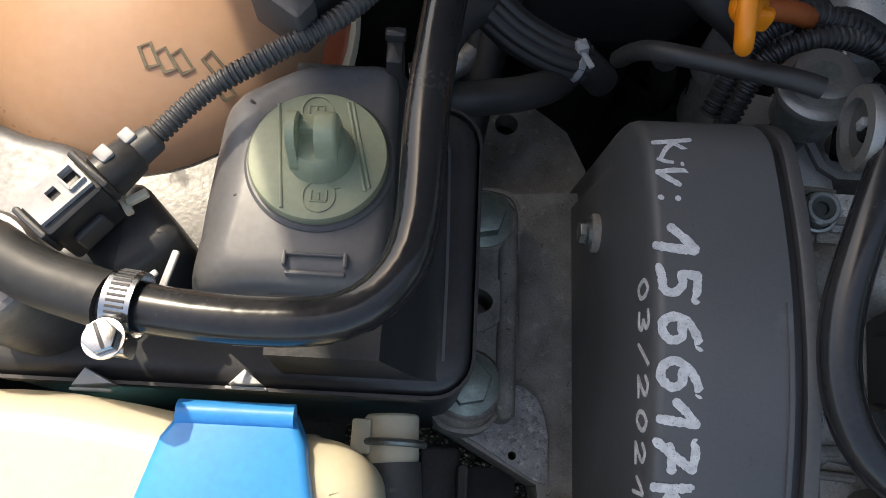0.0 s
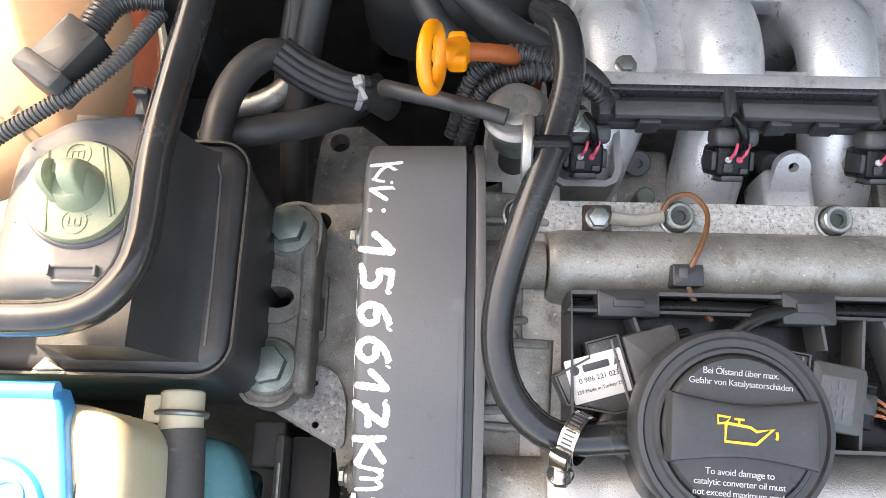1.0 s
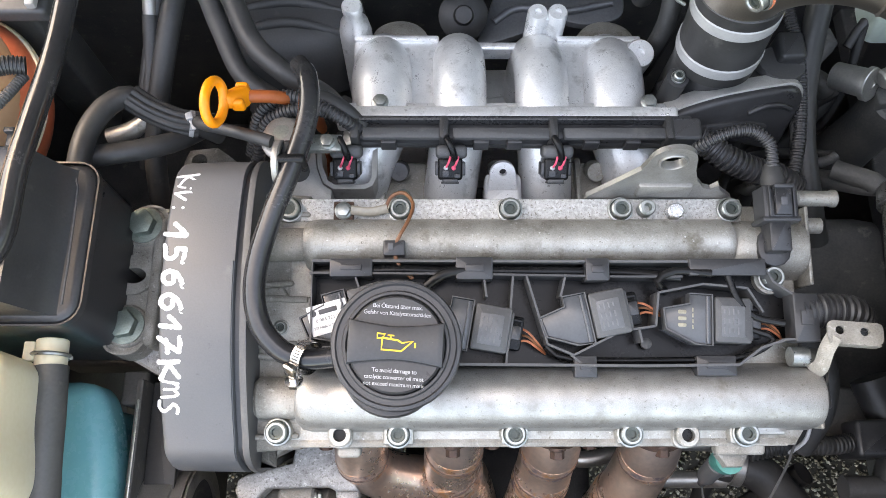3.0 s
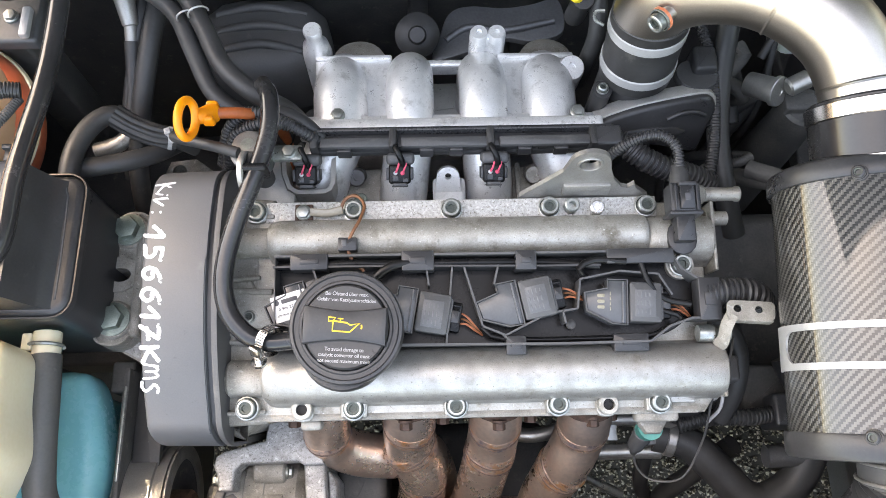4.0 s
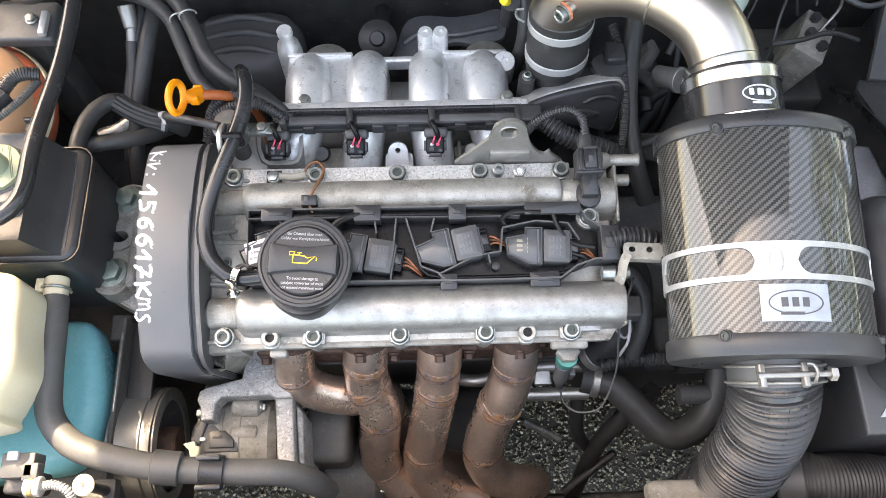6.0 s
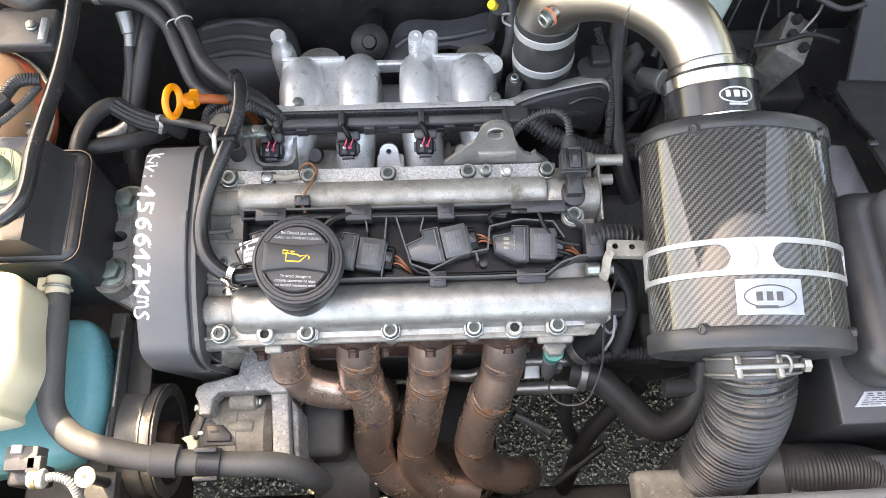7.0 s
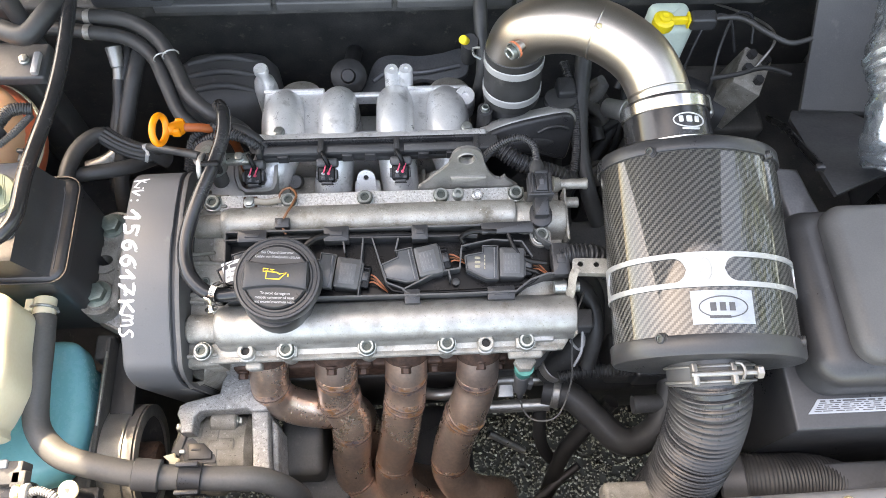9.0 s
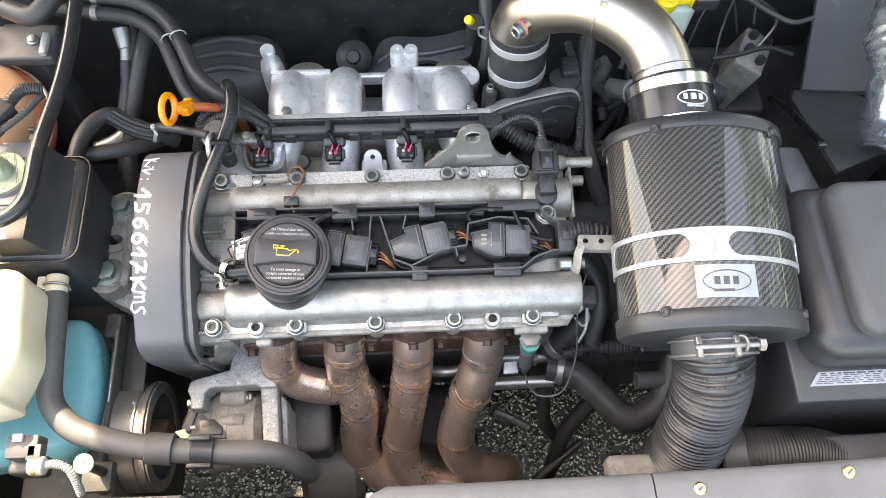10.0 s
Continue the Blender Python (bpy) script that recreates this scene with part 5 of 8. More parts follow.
# fuel rail and injectors
rail = thing("fuel_rail", (0.09, 0.235, 0.78), "black plastic wiring rail over the fuel injectors", "wiring rail")
part("channel", box((0.095, 0.2285, 0.8090), (0.262, 0.013, 0.012), 0.002), BLACK, rail)
part("cover_strip", box((0.095, 0.2365, 0.8160), (0.262, 0.004, 0.012), 0.001), BLACK_SHINY, rail)
for x0, x1, y in ((-0.030, 0.030, 0.2245), (0.040, 0.115, 0.2245), (0.126, 0.205, 0.2245)):
    part("strip", box(((x0 + x1) / 2, y, 0.8185), (x1 - x0, 0.009, 0.004), 0.001), BLACK_DUSTY, rail)
for x in (-0.036, 0.033, 0.118, 0.208):
    part("band", box((x, 0.2285, 0.8130), (0.007, 0.020, 0.020), 0.002), RUBBER, rail)
for x in (-0.010, 0.062, 0.088, 0.148, 0.180):
    part("hook", box((x, 0.2190, 0.8110), (0.012, 0.004, 0.012), 0.001), BLACK, rail)
part("end_connector", box((0.220, 0.2280, 0.8130), (0.026, 0.019, 0.018), 0.003), BLACK, rail)
part("under_loom", tube([(-0.032, 0.2270, 0.804), (0.05, 0.2280, 0.802), (0.14, 0.2270, 0.802), (0.215, 0.2270, 0.804)], 0.007, 10), RUBBER, rail)


def injector(x):
    c = thing("fuel_injector", (x, 0.215, 0.76), "black injector plug with two coloured wires", "injector", "fuel injectors")
    m = Matrix.Translation((x + 0.001, 0.2055, 0.796)) @ pose(0, 0, 0, 28) @ Matrix.Diagonal((0.88, 0.88, 0.9, 1))
    part("plug", box((0, 0.0, 0), (0.022, 0.020, 0.026), 0.003, m), BLACK_DEEP, c)
    part("lock", box((0, -0.0105, 0.004), (0.014, 0.004, 0.016), 0.001, m), BLACK_DUSTY, c)
    part("ear", box((-0.0115, 0.0, 0.002), (0.004, 0.012, 0.018), 0.001, m), BLACK, c)
    part("ear", box((0.0115, 0.0, 0.002), (0.004, 0.012, 0.018), 0.001, m), BLACK, c)
    part("collar", box((0.001, 0.015, 0.006), (0.028, 0.012, 0.016), 0.004, m), BLACK_DUSTY, c)
    part("stem", rod(m @ Vector((0, 0, -0.012)), m @ Vector((0, -0.008, -0.070)), 0.008, None, 14), CAST, c)
    for dx, mt in ((-0.004, WHITE_INK), (0.003, PINK_WIRE)):
        part("seal", lathe([(0.0021, 0), (0.0021, 0.002), (0.0010, 0.003)], m @ Matrix.Translation((dx, 0.001, 0.0125)), 12), mt, c)
        part("wire", tube([m @ Vector((dx, 0.001, 0.014)), m @ Vector((dx + 0.002, 0.005, 0.018)), m @ Vector((dx + 0.004, 0.011, 0.0165))], 0.0009, 6, 0.004), PINK_WIRE, c, "thin pink wire")
    part("tape", tube([m @ Vector((0.004, 0.009, 0.016)), m @ Vector((0.001, 0.018, 0.022)), m @ Vector((-0.003, 0.026, 0.020)), m @ Vector((-0.004, 0.030, 0.008))], 0.0028, 10, 0.003), BLACK_DEEP, c)
    for k in range(3):
        part("rib", box((0, -0.0128, -0.003 + 0.005 * k), (0.016, 0.0012, 0.0014), 0.0004, m), BLACK, c)
    part("lock_tooth", box((-0.004, -0.004, 0.0138), (0.006, 0.006, 0.002), 0.0006, m), BLACK_SHINY, c)
    part("lock_tooth", box((0.006, -0.006, 0.0138), (0.005, 0.004, 0.002), 0.0006, m), BLACK_SHINY, c)


for x in (-0.045, 0.037, 0.120):
    injector(x)
# pale stamped frame round the first injector
frame_ob = thing("injector_bracket", (-0.05, 0.2, 0.77), "bright stamped bracket round the first injector", "bracket")
part("frame", wall_along([(-0.068, 0.232), (-0.066, 0.210), (-0.061, 0.197), (-0.054, 0.1925), (-0.030, 0.1925), (-0.025, 0.195), (-0.0225, 0.201), (-0.0220, 0.236)], 0.004, 0.755, 0.789, Matrix()), CAST_PALE, frame_ob)
part("plate", prism([(-0.100, 0.176), (-0.056, 0.180), (-0.056, 0.1905), (-0.063, 0.195), (-0.068, 0.208), (-0.072, 0.232), (-0.098, 0.236)], 0.752, 0.7880, Matrix(), 0.0015), CAST_PALE, frame_ob)

# lifting eye
eye = thing("lifting_eye", (0.2, 0.18, 0.84), "grey steel engine lifting eye bolted behind the cover", "lifting eye")
LM = Matrix.Translation((0.190, 0.174, 0.820)) @ pose(0, 0, 0, 83)
outline = [(-0.050, -0.020), (-0.050, -0.002), (-0.036, 0.014), (-0.0175, 0.036), (-0.0135, 0.052)]
for i in range(9):
    a = radians(165 - 150 * i / 8)
    outline.append((0.0020 + 0.0165 * math.cos(a), 0.0475 + 0.0165 * math.sin(a)))
outline += [(0.0215, 0.036), (0.0265, 0.022), (0.034, 0.0115), (0.040, 0.0090), (0.0445, 0.0150), (0.0475, 0.0085), (0.060, -0.004), (0.060, -0.020)]
EYE = [(0.0020 + 0.0090 * math.cos(a), 0.0475 + 0.0080 * math.sin(a)) for a in (math.pi * k / 12 for k in range(24))]
part("plate", holed(outline, [EYE], -0.002, 0.002, LM), STEEL, eye, "", 25)
HOLE = LM @ Matrix.Translation((0.0020, 0.0475, 0)) @ Matrix.Diagonal((1.0, 0.9, 1, 1))
part("eye_rim", lathe([(0.0105, -0.0034), (0.0105, 0.0030), (0.0098, 0.0036), (0.0088, 0.0036), (0.0084, 0.0028), (0.0084, -0.0034)], HOLE, 32, None, False), STEEL, eye)
part("foot", box((0.005, 0.010, 0.003), (0.040, 0.016, 0.004), 0.0015, LM), STEEL, eye)

# camshaft sensor with its plug
sensor = thing("camshaft_sensor", eng(0.27, 0.13, 0.03), "black camshaft sensor plug standing on the cover", "sensor")
part("base", box((0.2690, 0.1300, 0.0135), (0.0240, 0.0280, 0.006), 0.0015, EM, None, 0.011), BLACK, sensor)
part("neck", box((0.2690, 0.138, 0.021), (0.0155, 0.026, 0.014), 0.0015, EM), BLACK, sensor)
part("flange", box((0.2685, 0.1470, 0.023), (0.0270, 0.0035, 0.021), 0.001, EM), BLACK, sensor)
part("plug", box((0.2685, 0.1595, 0.024), (0.0245, 0.024, 0.018), 0.0016, EM), BLACK, sensor)
for du in (-0.0085, 0.0085):
    part("rib", box((0.2685 + du, 0.1595, 0.0338), (0.0018, 0.022, 0.003), 0.0005, EM), BLACK, sensor)
part("lock", box((0.2690, 0.1600, 0.0345), (0.0120, 0.021, 0.004), 0.0008, EM), BLACK_SHINY, sensor)
part("lock_bar", box((0.2690, 0.1695, 0.0360), (0.0140, 0.0030, 0.005), 0.0006, EM), BLACK, sensor)
part("lock_window", box((0.2690, 0.1590, 0.0368), (0.0045, 0.006, 0.0008), 0.0003, EM), DARK_INK, sensor)
part("boot", lathe([(0.008, 0), (0.0085, 0.008), (0.0065, 0.014), (0.0055, 0.018)], axis(eng(0.267, 0.170, 0.026), (0, 1, 0.1)), 16), RUBBER, sensor)
part("cable", ribbed([eng(0.267, 0.186, 0.028), eng(0.265, 0.202, 0.030), eng(0.254, 0.212, 0.030), eng(0.238, 0.212, 0.026), eng(0.222, 0.206, 0.016), eng(0.212, 0.2, 0.0)], 0.0040, 0.0026, 0.0006, 12), BLACK, sensor, "ribbed cable sleeve")

# corrugated conduit behind the sensor
con = thing("wiring_conduit", (0.265, 0.215, 0.79), "corrugated black conduit curving behind the sensor", "conduit")
part("sleeve", ribbed([(0.222, 0.232, 0.806), (0.238, 0.226, 0.805), (0.254, 0.214, 0.802), (0.275, 0.206, 0.796), (0.300, 0.202, 0.788), (0.322, 0.198, 0.775)], 0.0098, 0.0046, 0.0012, 18), BLACK, con)
part("end_boot", rod((0.216, 0.234, 0.806), (0.228, 0.230, 0.8055), 0.0118, None, 18, None, 0.002), BLACK_DUSTY, con)

# oil pressure switch under the front lip
switch = thing("oil_pressure_switch", (0.258, -0.03, 0.72), "sea-green oil pressure switch with black plug", "switch")
part("hexagon", prism([(0.0120 * x, 0.0105 * y) for x, y in HEX], 0.757, 0.766, pose(0.2475, -0.013, 0), 0.002), CAST_DIRTY, switch)
part("body", lathe([(0.0075, 0.732), (0.0105, 0.746), (0.0105, 0.757)], pose(0.2475, -0.0165, 0), 20), SENSOR_GREEN, switch, "sea-green plastic body")
part("plug", rod((0.2475, -0.0175, 0.734), (0.2475, -0.0265, 0.700), 0.0085, 0.0075, 18, None, 0.001), BLACK_DUSTY, switch)
part("plug_lock", box((0.2575, -0.0235, 0.712), (0.006, 0.008, 0.022), 0.001), BLACK_DUSTY, switch)
part("boot", rod((0.2475, -0.0265, 0.700), (0.249, -0.0310, 0.684), 0.0048, 0.0035, 14), BLACK, switch)
part("wire", tube([(0.249, -0.031, 0.685), (0.254, -0.045, 0.672), (0.268, -0.056, 0.67), (0.290, -0.055, 0.69), (0.303, -0.025, 0.72), (0.300, 0.0, 0.76), (0.299, 0.02, 0.79), (0.302, 0.03, 0.81), (0.312, 0.05, 0.80)], 0.0011, 6), HOSE_GREY, switch, "thin grey wire")

# small steel bracket by the tray's end
brk = thing("stamped_bracket", (0.31, 0.06, 0.84), "bright stamped steel bracket with two holes", "bracket")
BK = pose(0.312, 0.062, 0.842, 4, -6, -6)
part("plate", holed(rounded(0.036, 0.015, 0.004, 4), [[(x + 0.0030 * math.cos(a), 0.001 + 0.0030 * math.sin(a)) for a in (math.pi * k / 8 for k in range(16))] for x in (-0.010, 0.006)], -0.0012, 0.0012, BK), CAST_DIRTY, brk)
part("fold", box((0.0, -0.0075, -0.004), (0.034, 0.0022, 0.010), 0.0008, BK), CAST_DIRTY, brk)
part("leg", tube([(0.298, 0.060, 0.841), (0.294, 0.052, 0.836), (0.293, 0.042, 0.826), (0.292, 0.040, 0.815)], 0.0055, 8, 0.004, 0.25), CAST_DIRTY, brk)

# ---- throttle body, rubber sleeve and steel elbow ----
throttle = thing("throttle_body", (0.25, 0.29, 0.72), "black throttle body with a flat oval cover", "throttle body")
part("housing", rod((0.252, 0.298, 0.66), (0.254, 0.3035, 0.812), 0.030, 0.029, 28), BLACK, throttle)
COVER = smooth_outline([(-0.0594, -0.0052), (-0.0563, -0.0012), (-0.0468, 0.0036), (-0.0211, 0.011), (0.0145, 0.0166), (0.0407, 0.0189), (0.051, 0.0158), (0.0559, 0.0088), (0.0572, -0.0015), (0.0537, -0.0219), (0.0504, -0.0398), (0.0458, -0.0478), (0.0309, -0.0454), (0.0096, -0.0383), (-0.0146, -0.0325), (-0.0386, -0.0253), (-0.0544, -0.0153)], 0.0025)
tn = Vector((0.13, -0.88, 0.45)).normalized()
tx = (Vector((1, 0, 0)) - tn * tn.x).normalized()
TM = Matrix.Translation((0.276, 0.264, 0.792)) @ Matrix((tx, tn.cross(tx), tn)).transposed().to_4x4()
part("flange", prism(COVER, -0.015, 0.0, TM, 0.0022), CAST_PALE, throttle, "pale cast flange")
part("oval_cover", prism([(x * 0.955, (y + 0.014) * 0.925 - 0.014) for x, y in COVER], -0.008, 0.0055, TM, 0.0050), BLACK, throttle)
part("cover_back", prism([(x * 0.9, y * 0.85) for x, y in COVER], -0.045, -0.013, TM, 0.003), BLACK, throttle)
part("cover_swell", lathe([(0.0235, -0.010), (0.0220, 0.0040), (0.0195, 0.0072), (0.014, 0.0085), (0, 0.0088)], TM @ Matrix.Translation((-0.006, -0.020, 0)) @ Matrix.Diagonal((1.7, 0.42, 1, 1)), 40), BLACK, throttle)
part("cover_rib", tube([TM @ Vector(q) for q in ((0.008, -0.004, 0.0060), (0.020, 0.002, 0.0068), (0.034, 0.002, 0.0068), (0.045, -0.003, 0.0056))], 0.0024, 10, 0.003), BLACK, throttle)
part("motor", rod((0.315, 0.285, 0.74), (0.315, 0.30, 0.80), 0.019, None, 20), BLACK_DUSTY, throttle)
shared("bolt", SOCKET_SMALL, pose(0.222, 0.278, 0.812), throttle, "small socket bolt")
part("bolt_ear", rod((0.222, 0.278, 0.74), (0.222, 0.278, 0.8122), 0.009, None, 16), BLACK, throttle)
part("plug", box((0.322, 0.312, 0.795), (0.022, 0.026, 0.03), 0.004), BLACK, throttle)

sleeve = thing("rubber_sleeve", (0.254, 0.3, 0.79), "black rubber sleeve with two pale clamps", "hose sleeve")
part("sleeve", rod((0.2540, 0.2975, 0.810), (0.2520, 0.3095, 0.884), 0.0328, 0.0332, 36, None, 0.002), RUBBER, sleeve)
for s in (0.16, 0.72):
    p = Vector((0.2540, 0.2975, 0.810)).lerp(Vector((0.2520, 0.3095, 0.884)), s)
    part("clamp", rod(p, p + Vector((-0.002, 0.012, 0.074)).normalized() * 0.010, 0.0341, None, 36, None, 0.0008), PALE_BAND, sleeve, "pale grey band clamp")
part("clamp_ear", tube([(0.216, 0.312, 0.861), (0.208, 0.314, 0.866), (0.207, 0.315, 0.876), (0.214, 0.314, 0.878)], 0.0015, 6, 0.003), ZINC, sleeve)

elbow = thing("intake_elbow_pipe", (0.32, 0.27, 0.95), "brushed stainless steel intake elbow pipe", "intake pipe")
EL = [(0.252, 0.305, 0.850), (0.250, 0.308, 0.880), (0.258, 0.306, 0.908), (0.280, 0.299, 0.930), (0.312, 0.287, 0.942), (0.343, 0.268, 0.944), (0.368, 0.243, 0.940), (0.382, 0.214, 0.930), (0.386, 0.185, 0.920), (0.388, 0.165, 0.914)]
part("pipe", tube(EL, 0.0303, 40, 0.005), STAINLESS, elbow, "", 60)
part("seam", lathe([(0.0301, -0.0015), (0.0309, 0), (0.0301, 0.0015)], axis((0.329, 0.277, 0.9438), (0.031, -0.019, 0.002)), 40), STAINLESS, elbow)
part("seam", lathe([(0.0301, -0.0015), (0.0309, 0), (0.0301, 0.0015)], axis((0.383, 0.209, 0.9283), (0.004, -0.029, -0.010)), 40), STAINLESS, elbow)
d0 = Vector((-0.77, -0.64, 0.0)).normalized()
p0 = Vector((0.2645, 0.2900, 0.922))
part("bung", rod(p0, p0 + d0 * 0.026, 0.0065, None, 18), STAINLESS, elbow)
part("copper_washer", rod(p0 + d0 * 0.0240, p0 + d0 * 0.0265, 0.0098, None, 20), TANK_ORANGE, elbow, "red sealing washer")
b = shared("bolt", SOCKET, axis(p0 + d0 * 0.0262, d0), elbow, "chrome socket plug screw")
part("dot", lathe([(0.003, 0), (0.0025, 0.002), (0, 0.003)], axis((0.322, 0.262, 0.969), (-0.2, -0.5, 0.8)), 14), BRASS, elbow)

# ---- carbon air box ----
filt = thing("carbon_air_box", (0.408, 0.05, 0.79), "oval carbon fibre air box with aluminium band and grey end caps", "air filter box")
AX0, AX1 = Vector((0.4105, 0.150, 0.8935)), Vector((0.4035, -0.052, 0.8660))
bd = (AX1 - AX0).normalized()
bu = Vector((0, 0, 1))
bu = (bu - bd * bu.dot(bd)).normalized()
bs = bu.cross(bd)
RX, RZ = 0.0865, 0.0610
LEN = (AX1 - AX0).length


def on_box(a, s, grow=0.0):
    """Skin of the box: a is the angle from the top, s the metres from its rear end."""
    return AX0 + bd * s + bs * ((RX + grow) * math.sin(a)) + bu * ((RZ + grow) * math.cos(a))


def box_rings(rows, seg=72, uv=False, caps=True):
    bm = bmesh.new()
    rings = [[bm.verts.new(on_box(2 * math.pi * k / seg, s, g)) for k in range(seg)] for s, g in rows]
    lay = bm.loops.layers.uv.new("UVMap") if uv else None
    for i, (a, b2) in enumerate(zip(rings, rings[1:])):
        for k in range(seg):
            j = (k + 1) % seg
            f = bm.faces.new((a[k], a[j], b2[j], b2[k]))
            if lay:
                c = 2 * math.pi * 0.5 * (RX + RZ) / seg
                for loop, q in zip(f.loops, ((k, i), (k + 1, i), (k + 1, i + 1), (k, i + 1))):
                    loop[lay].uv = (q[0] * c, rows[q[1]][0])
    if caps:
        bm.faces.new(rings[0][::-1])
        bm.faces.new(rings[-1])
    return bm


part("shell", box_rings([(0.008, 0), (0.05, 0), (0.10, 0), (0.15, 0), (LEN - 0.008, 0)], 96, True, False), CARBON, filt, "woven carbon fibre shell", 60)
part("rear_cap", box_rings([(-0.004, -0.014), (-0.003, -0.004), (0.0, 0.001), (0.002, 0.0025), (0.0125, 0.0030), (0.0138, 0.0022), (0.0138, 0.0006)], 96), BLACK, filt, "matt grey-black end cap")
part("front_cap", box_rings([(LEN - 0.0165, 0.0006), (LEN - 0.0165, 0.0022), (LEN - 0.0150, 0.0030), (LEN - 0.002, 0.0030), (LEN + 0.001, 0.001), (LEN + 0.002, -0.006), (LEN + 0.002, -0.014)], 96), BLACK, filt, "matt grey-black end cap")


def band():
    """A flat band round the box with long round-ended slots."""
    bm = bmesh.new()
    s0, s1, edge = 0.1135, 0.1455, 0.0048
    slots = [(-1.55, -0.38), (0.02, 1.30)]
    n, cols, halves = 540, [], []
    for k in range(n):
        a = 2 * math.pi * k / n
        aa = a if a < math.pi else a - 2 * math.pi
        half = 0.0
        for lo, hi in slots:
            if lo < aa < hi:
                d = min(aa - lo, hi - aa) * RX
                r = (s1 - s0) / 2 - edge
                half = r if d > r else math.sqrt(max(0, r * r - (r - d) ** 2))
        mid = (s0 + s1) / 2
        halves.append(half)
        cols.append([[bm.verts.new(on_box(a, s, g)) for s in (s0, mid - half, mid + half, s1)] for g in (0.0002, 0.0016)])
    for k in range(n):
        p, q = cols[k], cols[(k + 1) % n]
        for g in (0, 1):
            for i in (0, 2):
                bm.faces.new((p[g][i], p[g][i + 1], q[g][i + 1], q[g][i]))
        for i in (0, 1, 2, 3):
            if i in (0, 3) or halves[k] > 0 or halves[(k + 1) % n] > 0:
                bm.faces.new((p[0][i], p[1][i], q[1][i], q[0][i]))
    bmesh.ops.remove_doubles(bm, verts=bm.verts, dist=0.00005)
    return bm


bnd = part("band", band(), BRUSHED, filt, "brushed aluminium band with slots", 30)


def patch(a0, a1, s0, s1, grow, n=8):
    """A thin plate bent over the box's skin."""
    bm = bmesh.new()
    cols = []
    for i in range(n + 1):
        a = a0 + (a1 - a0) * i / n
        cols.append([bm.verts.new(on_box(a, s, g)) for s, g in ((s0, 0.0), (s0, grow), (s1, grow), (s1, 0.0))])
    for p, q in zip(cols, cols[1:]):
        for k in range(4):
            bm.faces.new((p[k], p[(k + 1) % 4], q[(k + 1) % 4], q[k]))
    bm.faces.new(cols[0][::-1])
    bm.faces.new(cols[-1])
    return bm


def oval_ring(a, s, ra, rs, width, grow, n=40):
    """A flat oval outline on the box's skin."""
    bm = bmesh.new()
    cols = []
    for i in range(n):
        t = 2 * math.pi * i / n
        cols.append([bm.verts.new(on_box(a + (ra - k) / RX * math.cos(t), s + (rs - k) * math.sin(t), g)) for k, g in ((0, grow - 0.0004), (0, grow), (width, grow), (width, grow - 0.0004))])
    for i in range(n):
        p, q = cols[i], cols[(i + 1) % n]
        for k in range(4):
            bm.faces.new((p[k], p[(k + 1) % 4], q[(k + 1) % 4], q[k]))
    return bm


lab = part("label_plate", patch(-0.36, 0.27, 0.1490, 0.1790, 0.0010), FOIL, filt, "silver foil label")
part("oval_mark", oval_ring(-0.04, 0.1640, 0.0215, 0.0100, 0.0010, 0.0013), DARK_INK, lab)
for k in range(3):
    part("mark_bar", patch(-0.175 + 0.095 * k, -0.115 + 0.095 * k, 0.1600, 0.1675, 0.0012, 2), DARK_INK, lab)
part("mark_bar", patch(-0.19, 0.02, 0.1715, 0.1740, 0.0012, 3), DARK_INK, lab)
part("oval_mark", oval_ring(-0.18, 0.1295, 0.0055, 0.0105, 0.0009, 0.0021), ZINC, bnd)
for a, s in ((-0.62, 0.0125), (0.80, 0.0125), (-0.70, LEN - 0.0145), (1.0, LEN - 0.0145)):
    p = on_box(a, s, 0.003)
    nrm = (p - (AX0 + bd * s)).normalized()
    part("screw_recess", lathe([(0.0050, 0), (0.0050, 0.0005), (0.0044, 0.0007)], axis(p - nrm * 0.0004, nrm), 18), BLACK, filt)
    shared("screw", SOCKET_DARK, axis(p - nrm * 0.0035, nrm), filt, "small black socket screw")

coup = thing("coupling_sleeve", (0.389, 0.17, 0.87), "glossy black coupling sleeve with polished clamps and oval mark", "hose sleeve")
c0, c1 = Vector((0.387, 0.198, 0.925)), Vector((0.3905, 0.142, 0.908))
cd = (c1 - c0).normalized()
part("sleeve", rod(c0, c1, 0.0415, 0.0425, 40, None, 0.0015), RUBBER_SHINY, coup)
for s0, s1 in ((0.003, 0.015), (0.043, 0.055)):
    part("clamp", rod(c0 + cd * s0, c0 + cd * s1, 0.0432, None, 44, None, 0.0008), CHROME, coup, "polished steel clamp")
sx = Vector((1, 0, 0))
su = sx.cross(cd).normalized()
su = su if su.z > 0 else -su
MK = Matrix((( *(sx), 0), (*(-cd), 0), (*su, 0), (0, 0, 0, 1))).transposed()


def on_sleeve(x, s, r):
    a = x / 0.0425
    return c0 + cd * s + sx * (r * math.sin(a)) + su * (r * math.cos(a))


